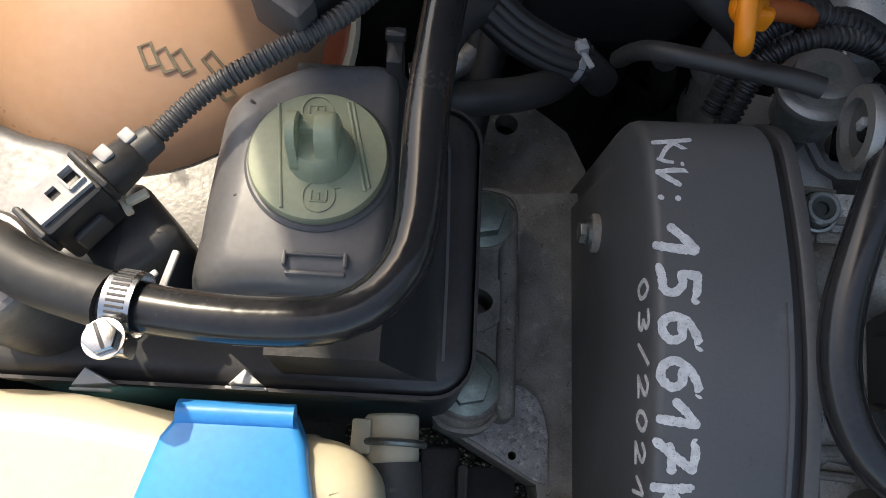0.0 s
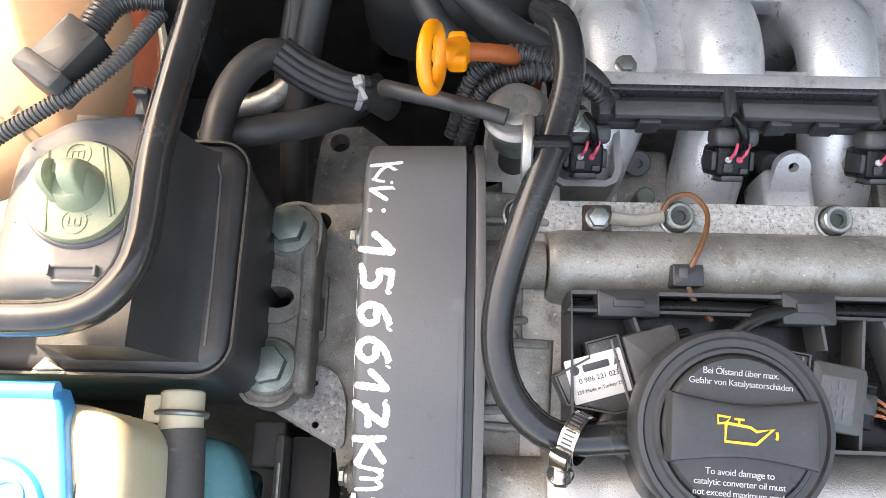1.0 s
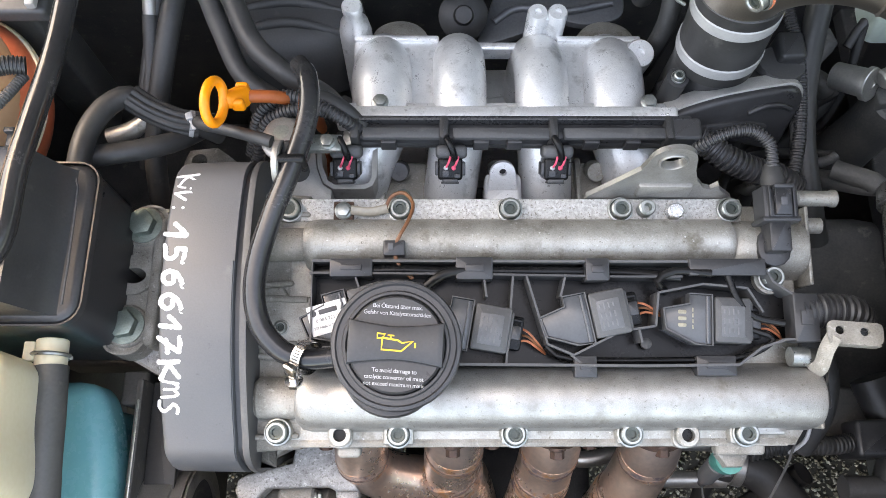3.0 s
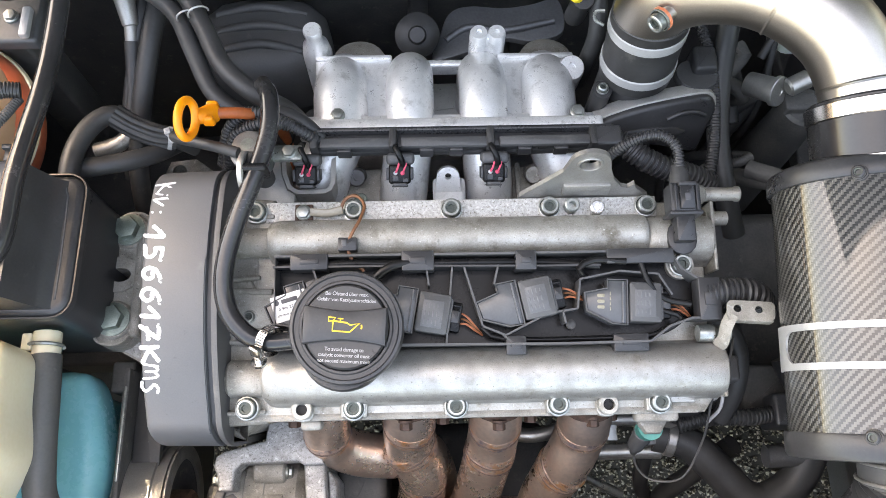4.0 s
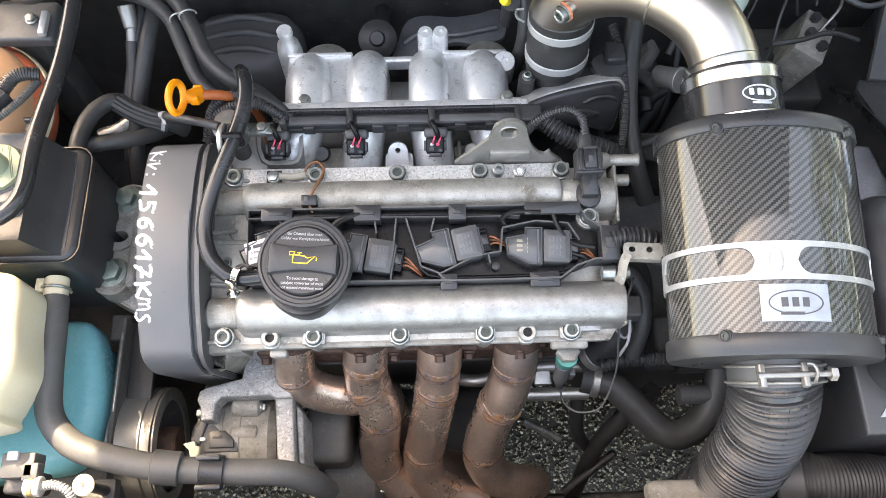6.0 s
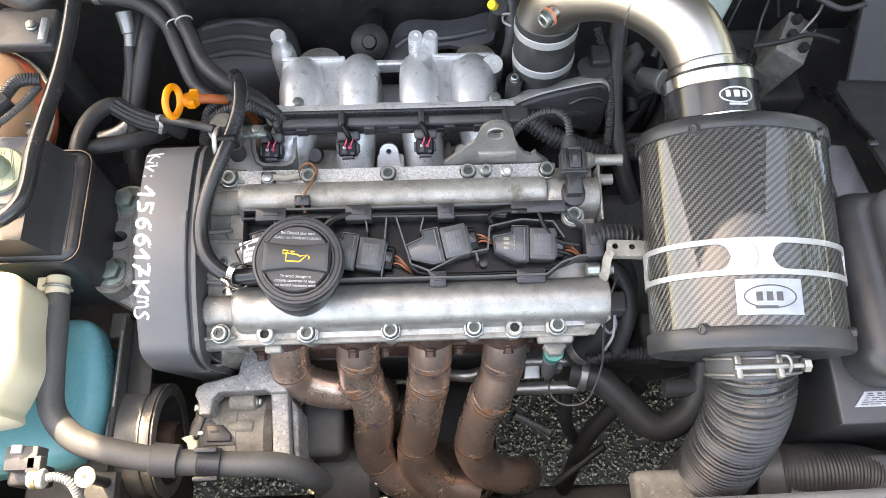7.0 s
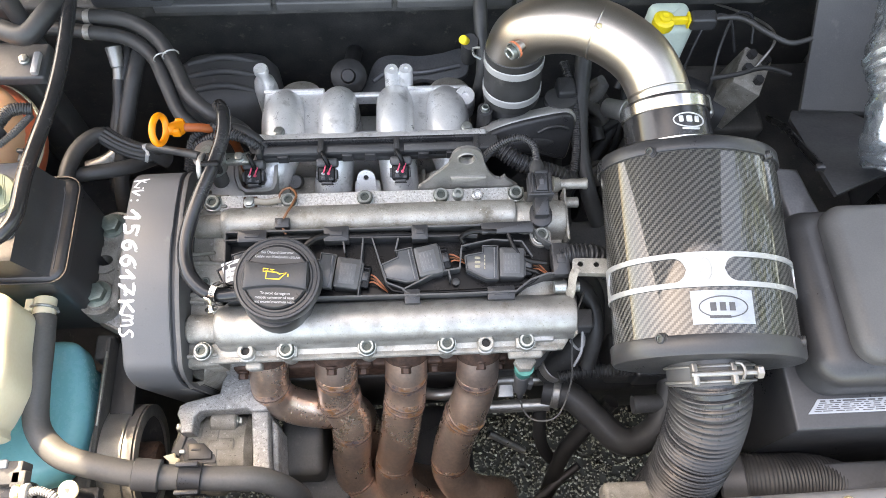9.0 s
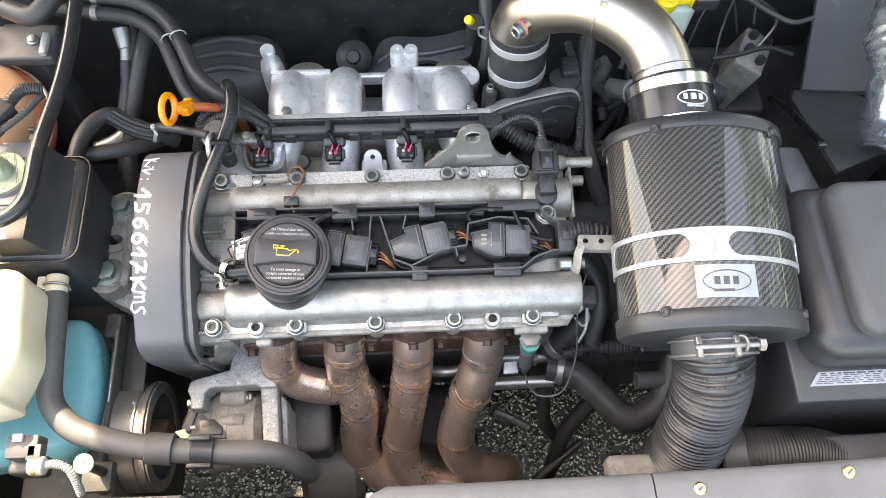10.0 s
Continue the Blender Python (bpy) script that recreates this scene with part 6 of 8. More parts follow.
bm = bmesh.new()
cols = []
for i in range(40):
    t = 2 * math.pi * i / 40
    cols.append([bm.verts.new(on_sleeve(0.008 + (0.0165 - k) * math.cos(t), 0.029 + (0.0075 - k) * math.sin(t), r)) for k, r in ((0, 0.0420), (0, 0.0428), (0.0013, 0.0428), (0.0013, 0.0420))])
for i in range(40):
    p, q = cols[i], cols[(i + 1) % 40]
    for k in range(4):
        bm.faces.new((p[k], p[(k + 1) % 4], q[(k + 1) % 4], q[k]))
part("oval_mark", bm, WHITE_INK, coup, "pale oval outline")
for x0, w, s, h in ((-0.0005, 0.0040, 0.028, 0.006), (0.0075, 0.0055, 0.028, 0.006), (0.0155, 0.0045, 0.028, 0.006), (0.008, 0.018, 0.0375, 0.0018)):
    part("mark_bar", box((0, 0, 0), (w, h, 0.0012), 0.0002, Matrix.Translation(on_sleeve(x0, s, 0.0424)) @ MK @ Matrix.Rotation(x0 / 0.0425, 4, "Y")), WHITE_INK, coup)

duct = thing("cold_air_duct", (0.405, -0.12, 0.7), "ribbed black cold air duct clamped to the air box", "air duct")
DP = [(0.4035, -0.046, 0.866), (0.4050, -0.064, 0.858), (0.4082, -0.080, 0.840), (0.4105, -0.095, 0.812), (0.4115, -0.110, 0.775), (0.4110, -0.125, 0.732), (0.4090, -0.140, 0.68), (0.404, -0.152, 0.60), (0.400, -0.16, 0.5)]
DL = curve_points(DP, 0.00065)
part("hose", sweep(bmesh.new(), DL, lambda s, g: 0.0350 + 0.0034 * max(0.0, math.sin(math.pi * ((g / 0.0060) % 1) / 0.5)), 44), DUCT, duct, "", 60)
for a in (66, 92, 118):
    seam = []
    for i in range(40, len(DL) - 1, 6):
        d = (DL[i + 1] - DL[i - 1]).normalized()
        side = (Vector((1, 0, 0)) - d * d.x).normalized()
        up = side.cross(d)
        up = up if up.z > 0 or up.y < 0 else -up
        seam.append(DL[i] + 0.0352 * (math.cos(radians(a)) * side + math.sin(radians(a)) * up))
    part("seam", sweep(bmesh.new(), seam, 0.0006, 6), DUCT, duct)
part("collar", rod((0.4035, -0.045, 0.8665), (0.4045, -0.069, 0.8590), 0.0385, None, 36), BLACK_DUSTY, duct)
RV = Vector((0, -0.25, 0.97))


def wire_ring(c, r, wire):
    return tube([Vector(c) + r * (math.cos(t) * Vector((1, 0, 0)) + math.sin(t) * RV) for t in [radians(10 * k) for k in range(37)]], wire, 8, 0.004)


dcl = part("clamp", wire_ring((0.404, -0.0545, 0.8635), 0.0398, 0.0013), STEEL, duct, "double wire hose clamp")
part("wire", wire_ring((0.4045, -0.0675, 0.8595), 0.0398, 0.0013), STEEL, dcl)
ST = Vector((0.404, -0.061, 0.8615)) + RV * 0.0425
part("screw", rod(ST + Vector((-0.032, 0, 0)), ST + Vector((0.026, 0, 0)), 0.0026, None, 12), STEEL, dcl)
part("screw_head", rod(ST + Vector((0.026, 0, 0)), ST + Vector((0.0315, 0, 0)), 0.0060, None, 6, None, 0.0005), STEEL, dcl)
for dx in (-0.028, 0.007):
    part("saddle", box(ST + Vector((dx, 0, -0.0015)), (0.0055, 0.020, 0.006), 0.0015), STEEL, dcl)
part("hook", tube([ST + Vector(q) for q in ((0.008, 0.008, 0.003), (0.013, 0.007, 0.004), (0.015, 0.0, 0.004), (0.012, -0.007, 0.003))], 0.0014, 8, 0.003), STEEL, dcl)

side_duct = thing("side_duct", (0.53, -0.13, 0.7), "ribbed black duct running to the wing", "air duct")
part("hose", ribbed([(0.462, -0.140, 0.715), (0.50, -0.142, 0.72), (0.55, -0.145, 0.715), (0.61, -0.165, 0.70), (0.66, -0.19, 0.68)], 0.030, 0.0035, 0.0006, 28), RUBBER, side_duct, "", 80)
part("collar", rod((0.445, -0.140, 0.712), (0.472, -0.140, 0.717), 0.033, None, 24, None, 0.002), BLACK_DUSTY, side_duct)

# ---- battery ----
bat = thing("battery_box", (0.60, 0.0, 0.74), "black plastic battery cover with a side catch", "battery")
part("cover", prism(rounded(0.210, 0.160, 0.022, 7, 0.636, 0.014), 0.838, 0.905, Matrix(), 0.014), BLACK_DUSTY, bat)
part("cover_flank", prism(rounded(0.243, 0.181, 0.028, 7, 0.620, 0.010), 0.78, 0.886, Matrix(), 0.022), BLACK, bat)
part("lower_case", prism([(0.486, -0.112), (0.735, -0.112), (0.735, 0.10), (0.486, 0.10)], 0.62, 0.8375, Matrix(), 0.004), BLACK, bat)
part("recess", box((0.66, 0.03, 0.9035), (0.08, 0.10, 0.006), 0.003, Matrix(), None, 0.03), BLACK_DUSTY, bat)
part("catch", tube([(0.5035, 0.072, 0.868), (0.4945, 0.071, 0.866), (0.4925, 0.062, 0.858), (0.4925, 0.030, 0.842), (0.4925, 0.000, 0.832), (0.4955, -0.008, 0.832), (0.501, -0.009, 0.834)], 0.0042, 8, 0.005, 0.7), GREY_PLASTIC, bat, "worn plastic catch")
stk = part("sticker", prism([(0.500, -0.0970), (0.640, -0.0970), (0.650, -0.0835), (0.512, -0.0835)], 0.8375, 0.8386), FOIL, bat, "silver printed warning sticker")
rng = random.Random(8)
for r in range(6):
    x = 0.514 - 0.0016 * r
    while x < 0.634:
        w = rng.uniform(0.003, 0.012)
        part("print_bar", box((x + w / 2, -0.0854 - 0.0019 * r, 0.8388), (w, 0.0008 if r else 0.0014, 0.0005), 0.0001), DARK_INK, stk)
        x += w + rng.uniform(0.001, 0.004)
part("tray", box((0.62, 0.0, 0.612), (0.26, 0.28, 0.03), 0.006), GRIME, bat)
ledge = thing("battery_ledge", (0.60, -0.14, 0.74), "dull metal ledge in front of the battery", "ledge")
part("ledge", box((0.60, -0.150, 0.735), (0.26, 0.045, 0.012), 0.004), BODY, ledge)

# plastic liner behind the battery and crumpled film bag in the corner
liner = thing("wing_liner", (0.66, 0.25, 0.85), "dusty dark grey plastic liner beside the battery", "liner", "", "structure")
def sheet(name, pts, t, mat, parent, label=""):
    """A flat four- or more-cornered sheet of thickness t hanging below its points."""
    bm = bmesh.new()
    hi = [bm.verts.new(p) for p in pts]
    lo = [bm.verts.new(Vector(p) - Vector((0, 0, t))) for p in pts]
    bm.faces.new(hi)
    bm.faces.new(lo[::-1])
    for k in range(len(pts)):
        j = (k + 1) % len(pts)
        bm.faces.new((hi[k], lo[k], lo[j], hi[j]))
    return part(name, bm, mat, parent, label)


sheet("panel", [(0.625, 0.300, 0.762), (0.760, 0.290, 0.762), (0.760, 0.500, 0.90), (0.655, 0.500, 0.90)], 0.008, BLACK_DUSTY, liner)
sheet("plate", [(0.6175, 0.3030, 0.756), (0.6895, 0.2985, 0.756), (0.760, 0.190, 0.815), (0.6300, 0.1480, 0.855), (0.5665, 0.1165, 0.875), (0.607, 0.285, 0.764)], 0.006, BODY, liner, "dusty sloping plate")
part("flap", prism([(0.640, 0.105), (0.760, 0.100), (0.760, 0.190), (0.650, 0.150)], 0.74, 0.842, Matrix(), 0.003), BLACK_DEEP, liner)
part("strip", tube([(0.596, 0.306, 0.735), (0.588, 0.262, 0.78), (0.576, 0.214, 0.82), (0.5655, 0.160, 0.862)], 0.0042, 8), BLACK_DEEP, liner)
part("strip_end", box((0.5645, 0.156, 0.864), (0.010, 0.006, 0.006), 0.001), BLACK, liner)
part("shelf", prism([(0.50, 0.105), (0.76, 0.100), (0.76, 0.50), (0.50, 0.50)], 0.58, 0.60, Matrix(), 0.004), GRIME, liner)
BAG = curve_points([(0.640, 0.150, 0.880), (0.632, 0.180, 0.905), (0.637, 0.215, 0.92), (0.650, 0.26, 0.93), (0.672, 0.32, 0.935)], 0.0022)
bag_bm = sweep(bmesh.new(), BAG, lambda s, g: 0.034 + 0.0010 * math.sin(g * 410 + 3 * math.sin(g * 70)) + 0.003 * math.sin(g * 60 + 1), 56)
for vtx in bag_bm.verts:
    q = vtx.co * 30
    vtx.co += Vector((1, 0.4, 1)) * (0.005 * noise.noise(q) + 0.0028 * abs(noise.noise(q * 3.1)) + 0.0016 * abs(noise.noise(Vector((q.x * 3, q.y * 16, q.z * 9)))))
solo("film_wrapped_roll", bag_bm, SILVER_FOIL, "crumpled silver film wrapped roll on the liner", "roll", "", "", 60)

# ---- brake block, pipes and yellow cap at the rear corner ----
abs_u = thing("brake_hydraulic_block", (0.53, 0.30, 0.74), "dull grey brake hydraulic block with pipe unions", "brake block")
AM = pose(0.530, 0.312, 0.79, 0, 12, -28)
part("block", box((0, 0, 0), (0.036, 0.058, 0.085), 0.002, AM), CAST_DIRTY, abs_u)
for dx, dy in ((-0.009, 0.018), (0.009, 0.020), (-0.008, -0.004), (0.009, -0.012)):
    part("union", rod(AM @ Vector((dx, dy, 0.04)), AM @ Vector((dx, dy, 0.050)), 0.0056, None, 6), BLACK, abs_u)
part("motor", rod(AM @ Vector((0, -0.02, -0.03)), AM @ Vector((-0.075, -0.03, -0.03)), 0.030, None, 24), BLACK, abs_u)
for pts in (([(0.535, 0.333, 0.850), (0.530, 0.35, 0.875), (0.505, 0.345, 0.885), (0.485, 0.31, 0.87), (0.478, 0.28, 0.84), (0.47, 0.27, 0.80)]),
            ([(0.515, 0.325, 0.845), (0.50, 0.345, 0.88), (0.48, 0.35, 0.87), (0.46, 0.32, 0.83), (0.455, 0.30, 0.79)]),
            ([(0.54, 0.31, 0.835), (0.56, 0.33, 0.85), (0.57, 0.36, 0.84), (0.56, 0.40, 0.82), (0.53, 0.44, 0.80)])):
    part("brake_pipe", tube(pts, 0.0017, 8), STEEL if pts[0][0] > 0.538 else BLACK, abs_u, "thin brake pipe")
part("hose", tube([(0.468, 0.272, 0.866), (0.50, 0.277, 0.866), (0.535, 0.288, 0.862), (0.57, 0.287, 0.85)], 0.0028, 10), RUBBER, abs_u)
part("bracket", box((0.53, 0.33, 0.70), (0.10, 0.10, 0.10), 0.006), GRIME, abs_u)
# it stands low by the wing
abs_u.location = Vector((0.13, -0.25, 1.55)) + 1.118 * (Vector(abs_u.location) - Vector((0.13, -0.25, 1.55)))
abs_u.scale = (1.118, 1.118, 1.118)

bottle = thing("fluid_reservoir", (0.45, 0.40, 0.80), "milky green fluid reservoir with yellow cap", "reservoir")
part("body", box((0.452, 0.385, 0.79), (0.050, 0.045, 0.11), 0.010), MINT, bottle)
part("cap", lathe([(0.012, 0.846), (0.013, 0.849), (0.013, 0.858), (0.0105, 0.860), (0.008, 0.8605), (0.0075, 0.863), (0.004, 0.864), (0, 0.862)], pose(0.436, 0.366, 0), 16), YELLOW, bottle, "yellow plastic cap")
part("cap_arm", box((0.452, 0.364, 0.858), (0.022, 0.007, 0.008), 0.002), YELLOW, bottle, "yellow plastic plug")
part("cap_flange", box((0.4635, 0.364, 0.858), (0.003, 0.014, 0.014), 0.001), YELLOW, bottle)
part("plug", box((0.480, 0.362, 0.860), (0.030, 0.017, 0.016), 0.003), BLACK, bottle)
part("cable", tube([(0.492, 0.356, 0.869), (0.52, 0.352, 0.872), (0.545, 0.330, 0.872), (0.57, 0.318, 0.868), (0.595, 0.322, 0.87)], 0.0032, 10), RUBBER, bottle)

# ---- hoses low on the gearbox side ----
ck = thing("coolant_hose", (0.35, -0.05, 0.62), "thick black coolant hose bent below the air box", "hose")
part("hose", tube([(0.285, -0.010, 0.63), (0.318, -0.020, 0.632), (0.348, -0.048, 0.625), (0.372, -0.072, 0.62), (0.398, -0.074, 0.62), (0.428, -0.050, 0.63), (0.44, 0.0, 0.65), (0.42, 0.06, 0.66)], 0.0172, 18), RUBBER, ck)
part("hose_clip", rod((0.296, -0.0135, 0.631), (0.305, -0.016, 0.6315), 0.0186, None, 22, None, 0.001), STEEL, ck, "dull spring clip")
ck = thing("coolant_hose", (0.32, 0.03, 0.68), "thick black coolant hose rising beside the head", "hose")
part("hose", tube([(0.288, 0.008, 0.64), (0.315, 0.020, 0.675), (0.335, 0.042, 0.70), (0.34, 0.08, 0.71), (0.33, 0.12, 0.70)], 0.0162, 18), RUBBER, ck)
part("hose_clip", rod((0.292, 0.010, 0.645), (0.298, 0.0125, 0.653), 0.0178, None, 22, None, 0.001), STEEL, ck, "dull spring clip")
solo("wiring_conduit", ribbed([(0.300, -0.005, 0.665), (0.33, 0.0, 0.67), (0.37, 0.0, 0.67), (0.40, 0.005, 0.66)], 0.0075, 0.004, 0.0008, 14), RUBBER, "ribbed black wiring conduit beside the hoses", "conduit")
solo("cable_loom", tube([(0.285, -0.02, 0.60), (0.288, -0.045, 0.55), (0.300, -0.060, 0.50), (0.33, -0.075, 0.42), (0.33, -0.09, 0.33)], 0.0085, 12), RUBBER, "black wrapped cable loom hanging down", "cable")
solo("cable_loom", tube([(0.375, -0.02, 0.60), (0.345, -0.045, 0.55), (0.325, -0.065, 0.50), (0.318, -0.085, 0.44), (0.31, -0.12, 0.34)], 0.011, 12), RUBBER, "black wrapped cable loom hanging down", "cable")
plug2 = thing("wiring_connector", (0.41, -0.01, 0.66), "black wiring connector on the gearbox", "connector")
part("shell", box((0.412, 0.006, 0.655), (0.040, 0.032, 0.040), 0.004), BLACK, plug2)
part("barrel", rod((0.39, -0.035, 0.64), (0.425, -0.035, 0.64), 0.011, None, 16), BLACK_DUSTY, plug2)
part("bracket", box((0.40, 0.03, 0.62), (0.06, 0.05, 0.06), 0.006), GRIME, plug2)
solo("steel_rod", rod((0.285, -0.120, 0.42), (0.352, -0.075, 0.46), 0.0055, None, 10), RUBBER, "black rubber-cased rod low in the bay", "rod")
solo("cast_bracket", box((0.36, -0.150, 0.70), (0.07, 0.035, 0.02), 0.008), CAST_DIRTY, "dirty cast bracket at the duct's foot", "bracket")

# ---- accessory drive at the front ----
acc = thing("alternator_bracket", (-0.08, -0.05, 0.6), "blotched cast aluminium accessory bracket", "bracket")
part("arm", prism([(-0.138, -0.036), (-0.136, -0.027), (-0.129, -0.023), (-0.092, -0.014), (-0.088, 0.016), (-0.056, 0.016), (-0.037, -0.036), (-0.054, -0.037), (-0.062, -0.033), (-0.112, -0.034), (-0.118, -0.040), (-0.119, -0.058), (-0.132, -0.058), (-0.134, -0.044)], 0.665, 0.692, Matrix(), 0.003), BLOTCHED, acc)
part("web", prism([(-0.090, 0.018), (-0.056, 0.018), (-0.040, -0.026), (-0.050, -0.030), (-0.090, -0.018)], 0.63, 0.688, Matrix(), 0.003), BLOTCHED, acc)
part("upright", prism([(-0.090, 0.020), (-0.054, 0.020), (-0.052, 0.008), (-0.088, 0.006)], 0.66, 0.765, Matrix(), 0.004), BLOTCHED, acc)
part("leg", prism([(-0.056, -0.036), (-0.037, -0.036), (-0.031, -0.106), (-0.050, -0.106)], 0.58, 0.689, Matrix(), 0.003), BLOTCHED, acc)
part("leg_rib", prism([(-0.036, -0.040), (-0.028, -0.050), (-0.024, -0.104), (-0.031, -0.104)], 0.57, 0.675, Matrix(), 0.003), BLOTCHED, acc)
alt = thing("alternator", (-0.09, -0.08, 0.6), "grimy cast alternator body with a black plug", "alternator")
part("body", rod((-0.145, -0.070, 0.628), (-0.058, -0.070, 0.628), 0.044, None, 30, None, 0.008), CAST_DIRTY, alt)
part("shoulder", box((-0.100, -0.050, 0.632), (0.058, 0.034, 0.030), 0.008), CAST_DIRTY, alt)
part("shell_step", rod((-0.118, -0.070, 0.626), (-0.092, -0.070, 0.626), 0.047, None, 30, None, 0.004), CAST_DIRTY, alt)
for x, y, r in ((-0.090, -0.041, 0.0105), (-0.090, -0.068, 0.0100)):
    part("boss", rod((x - 0.016, y, 0.664), (x + 0.014, y, 0.664), r, None, 18, None, 0.002), CAST_DIRTY, alt)
    part("boss_hole", rod((x + 0.0138, y, 0.664), (x + 0.0145, y, 0.664), r * 0.45, None, 14), DARK_INK, alt)
shared("bolt", HEX_SMALL, axis((-0.076, -0.041, 0.664), (1, 0, 0)), alt, "small hexagon bolt")
shared("bolt", HEX_SMALL, axis((-0.136, -0.047, 0.672), (-1, 0, 0)), alt, "small hexagon bolt")
part("plug", prism([(-0.133, -0.062), (-0.124, -0.059), (-0.117, -0.064), (-0.108, -0.062), (-0.096, -0.074), (-0.096, -0.088), (-0.130, -0.088), (-0.134, -0.078)], 0.650, 0.672, Matrix(), 0.002), BLACK_DUSTY, alt)
part("plug_arm", prism([(-0.146, -0.076), (-0.136, -0.052), (-0.128, -0.052), (-0.132, -0.066), (-0.136, -0.080)], 0.655, 0.676, Matrix(), 0.002), BLACK_DUSTY, alt)
part("plug_lid", prism([(-0.127, -0.066), (-0.110, -0.066), (-0.100, -0.076), (-0.100, -0.084), (-0.126, -0.084)], 0.670, 0.6755, Matrix(), 0.0015), BLACK, alt)
part("plug_slot", box((-0.118, -0.073, 0.676), (0.010, 0.0025, 0.0012), 0.0004), DARK_INK, alt)
part("plug_key", box((-0.1335, -0.0745, 0.674), (0.006, 0.004, 0.004), 0.001), PAPER, alt)
part("tab", prism([(-0.152, -0.080), (-0.140, -0.077), (-0.138, -0.082), (-0.134, -0.083), (-0.134, -0.094), (-0.143, -0.094), (-0.145, -0.086)], 0.676, 0.682, Matrix(), 0.001), CREAM, alt, "cream plastic tab")
for k in range(6):
    part("fin", box((-0.088 + 0.0055 * k, -0.096, 0.622), (0.0024, 0.022, 0.040), 0.001, Matrix()), CAST_DIRTY, alt)
part("bearing_cap", rod((-0.160, -0.068, 0.605), (-0.140, -0.068, 0.605), 0.026, None, 24, None, 0.003), CAST_DIRTY, alt)
pul = thing("drive_pulley", (-0.19, -0.085, 0.56), "grooved metal drive belt pulley", "pulley")
PM = axis((-0.200, -0.074, 0.632), (1, 0, 0))
part("wheel", lathe([(0.03, -0.024), (0.058, -0.024), (0.0605, -0.022), (0.0605, 0.018), (0.055, 0.019), (0.052, 0.014), (0.044, 0.008), (0.02, 0.004), (0, 0.004)], PM, 64), GRIME, pul)
for h0, h1, r1 in ((-0.028, -0.0245, 0.0650), (0.0185, 0.0215, 0.0635)):
    part("flange", lathe([(0.050, h0), (r1 - 0.001, h0), (r1, h0 + 0.001), (r1, h1 - 0.0005), (r1 - 0.0012, h1), (0.050, h1)], PM, 72, None, False), STEEL, pul, "bright steel pulley flange")
part("rim", lathe([(0.0590, -0.0235), (0.0640, -0.0230), (0.0640, 0.0060), (0.0615, 0.0070), (0.0615, 0.0100), (0.0640, 0.0110), (0.0640, 0.0175), (0.0590, 0.0180)], PM, 72, None, False), STEEL, pul, "smooth worn steel rim")
part("hub", rod((-0.196, -0.074, 0.632), (-0.170, -0.074, 0.632), 0.021, None, 20, None, 0.003), RUST, pul)
part("belt", box((-0.205, -0.005, 0.676), (0.026, 0.12, 0.005), 0.001, pose(0, 0, 0)), RUBBER, pul)
pump = thing("pump_housing", (-0.03, -0.1, 0.5), "grimy dark pump housing below the exhaust", "pump")
part("housing", rod((-0.03, -0.10, 0.50), (0.05, -0.10, 0.50), 0.05, None, 24, None, 0.01), GRIME, pump)
for k in range(6):
    a = radians(60 * k)
    part("stud", rod((0.045, -0.10 + 0.038 * math.cos(a), 0.50 + 0.038 * math.sin(a)), (0.06, -0.10 + 0.038 * math.cos(a), 0.50 + 0.038 * math.sin(a)), 0.006, None, 6), ZINC, pump)
part("upper_case", box((-0.01, -0.055, 0.56), (0.05, 0.08, 0.10), 0.01), GRIME, pump)

# ---- coolant hose along the front ----
ch = thing("radiator_hose", (-0.2, -0.09, 0.77), "long black radiator hose with clips crossing the front", "hose")
part("hose", tube([(-0.257, 0.050, 0.785), (-0.254, 0.015, 0.785), (-0.252, -0.030, 0.782), (-0.246, -0.066, 0.780), (-0.222, -0.092, 0.779), (-0.190, -0.104, 0.776), (-0.140, -0.114, 0.766), (-0.080, -0.118, 0.755), (-0.035, -0.119, 0.745), (-0.010, -0.125, 0.72), (0.0, -0.13, 0.67)], 0.0125, 20), HOSE_GREY, ch)
part("nozzle", rod((-0.257, 0.046, 0.7855), (-0.258, 0.070, 0.786), 0.0115, None, 20, None, 0.001), CREAM, ch, "pale plastic hose stub")
part("spring_clip", tube([Vector((-0.2575, 0.058, 0.786)) + 0.0135 * (math.cos(t) * Vector((1, 0, 0)) + math.sin(t) * Vector((0, 0, 1))) for t in [radians(18 * k) for k in range(19)]], 0.0016, 8, 0.003), ZINC, ch)
part("clip_tab", box((-0.270, 0.060, 0.793), (0.008, 0.014, 0.006), 0.001), CREAM, ch)
part("clip", rod((-0.150, -0.1125, 0.768), (-0.125, -0.1150, 0.764), 0.0160, None, 22, None, 0.001), BLACK_DUSTY, ch)
c2 = part("clip", rod((-0.108, -0.1165, 0.761), (-0.086, -0.1177, 0.757), 0.0150, None, 22, None, 0.001), BLACK, ch)
part("clip_latch", box((-0.097, -0.1325, 0.7665), (0.024, 0.005, 0.010), 0.0015), BLACK, c2)
part("clip_rib", box((-0.097, -0.1065, 0.7735), (0.022, 0.005, 0.008), 0.0015), BLACK, c2)

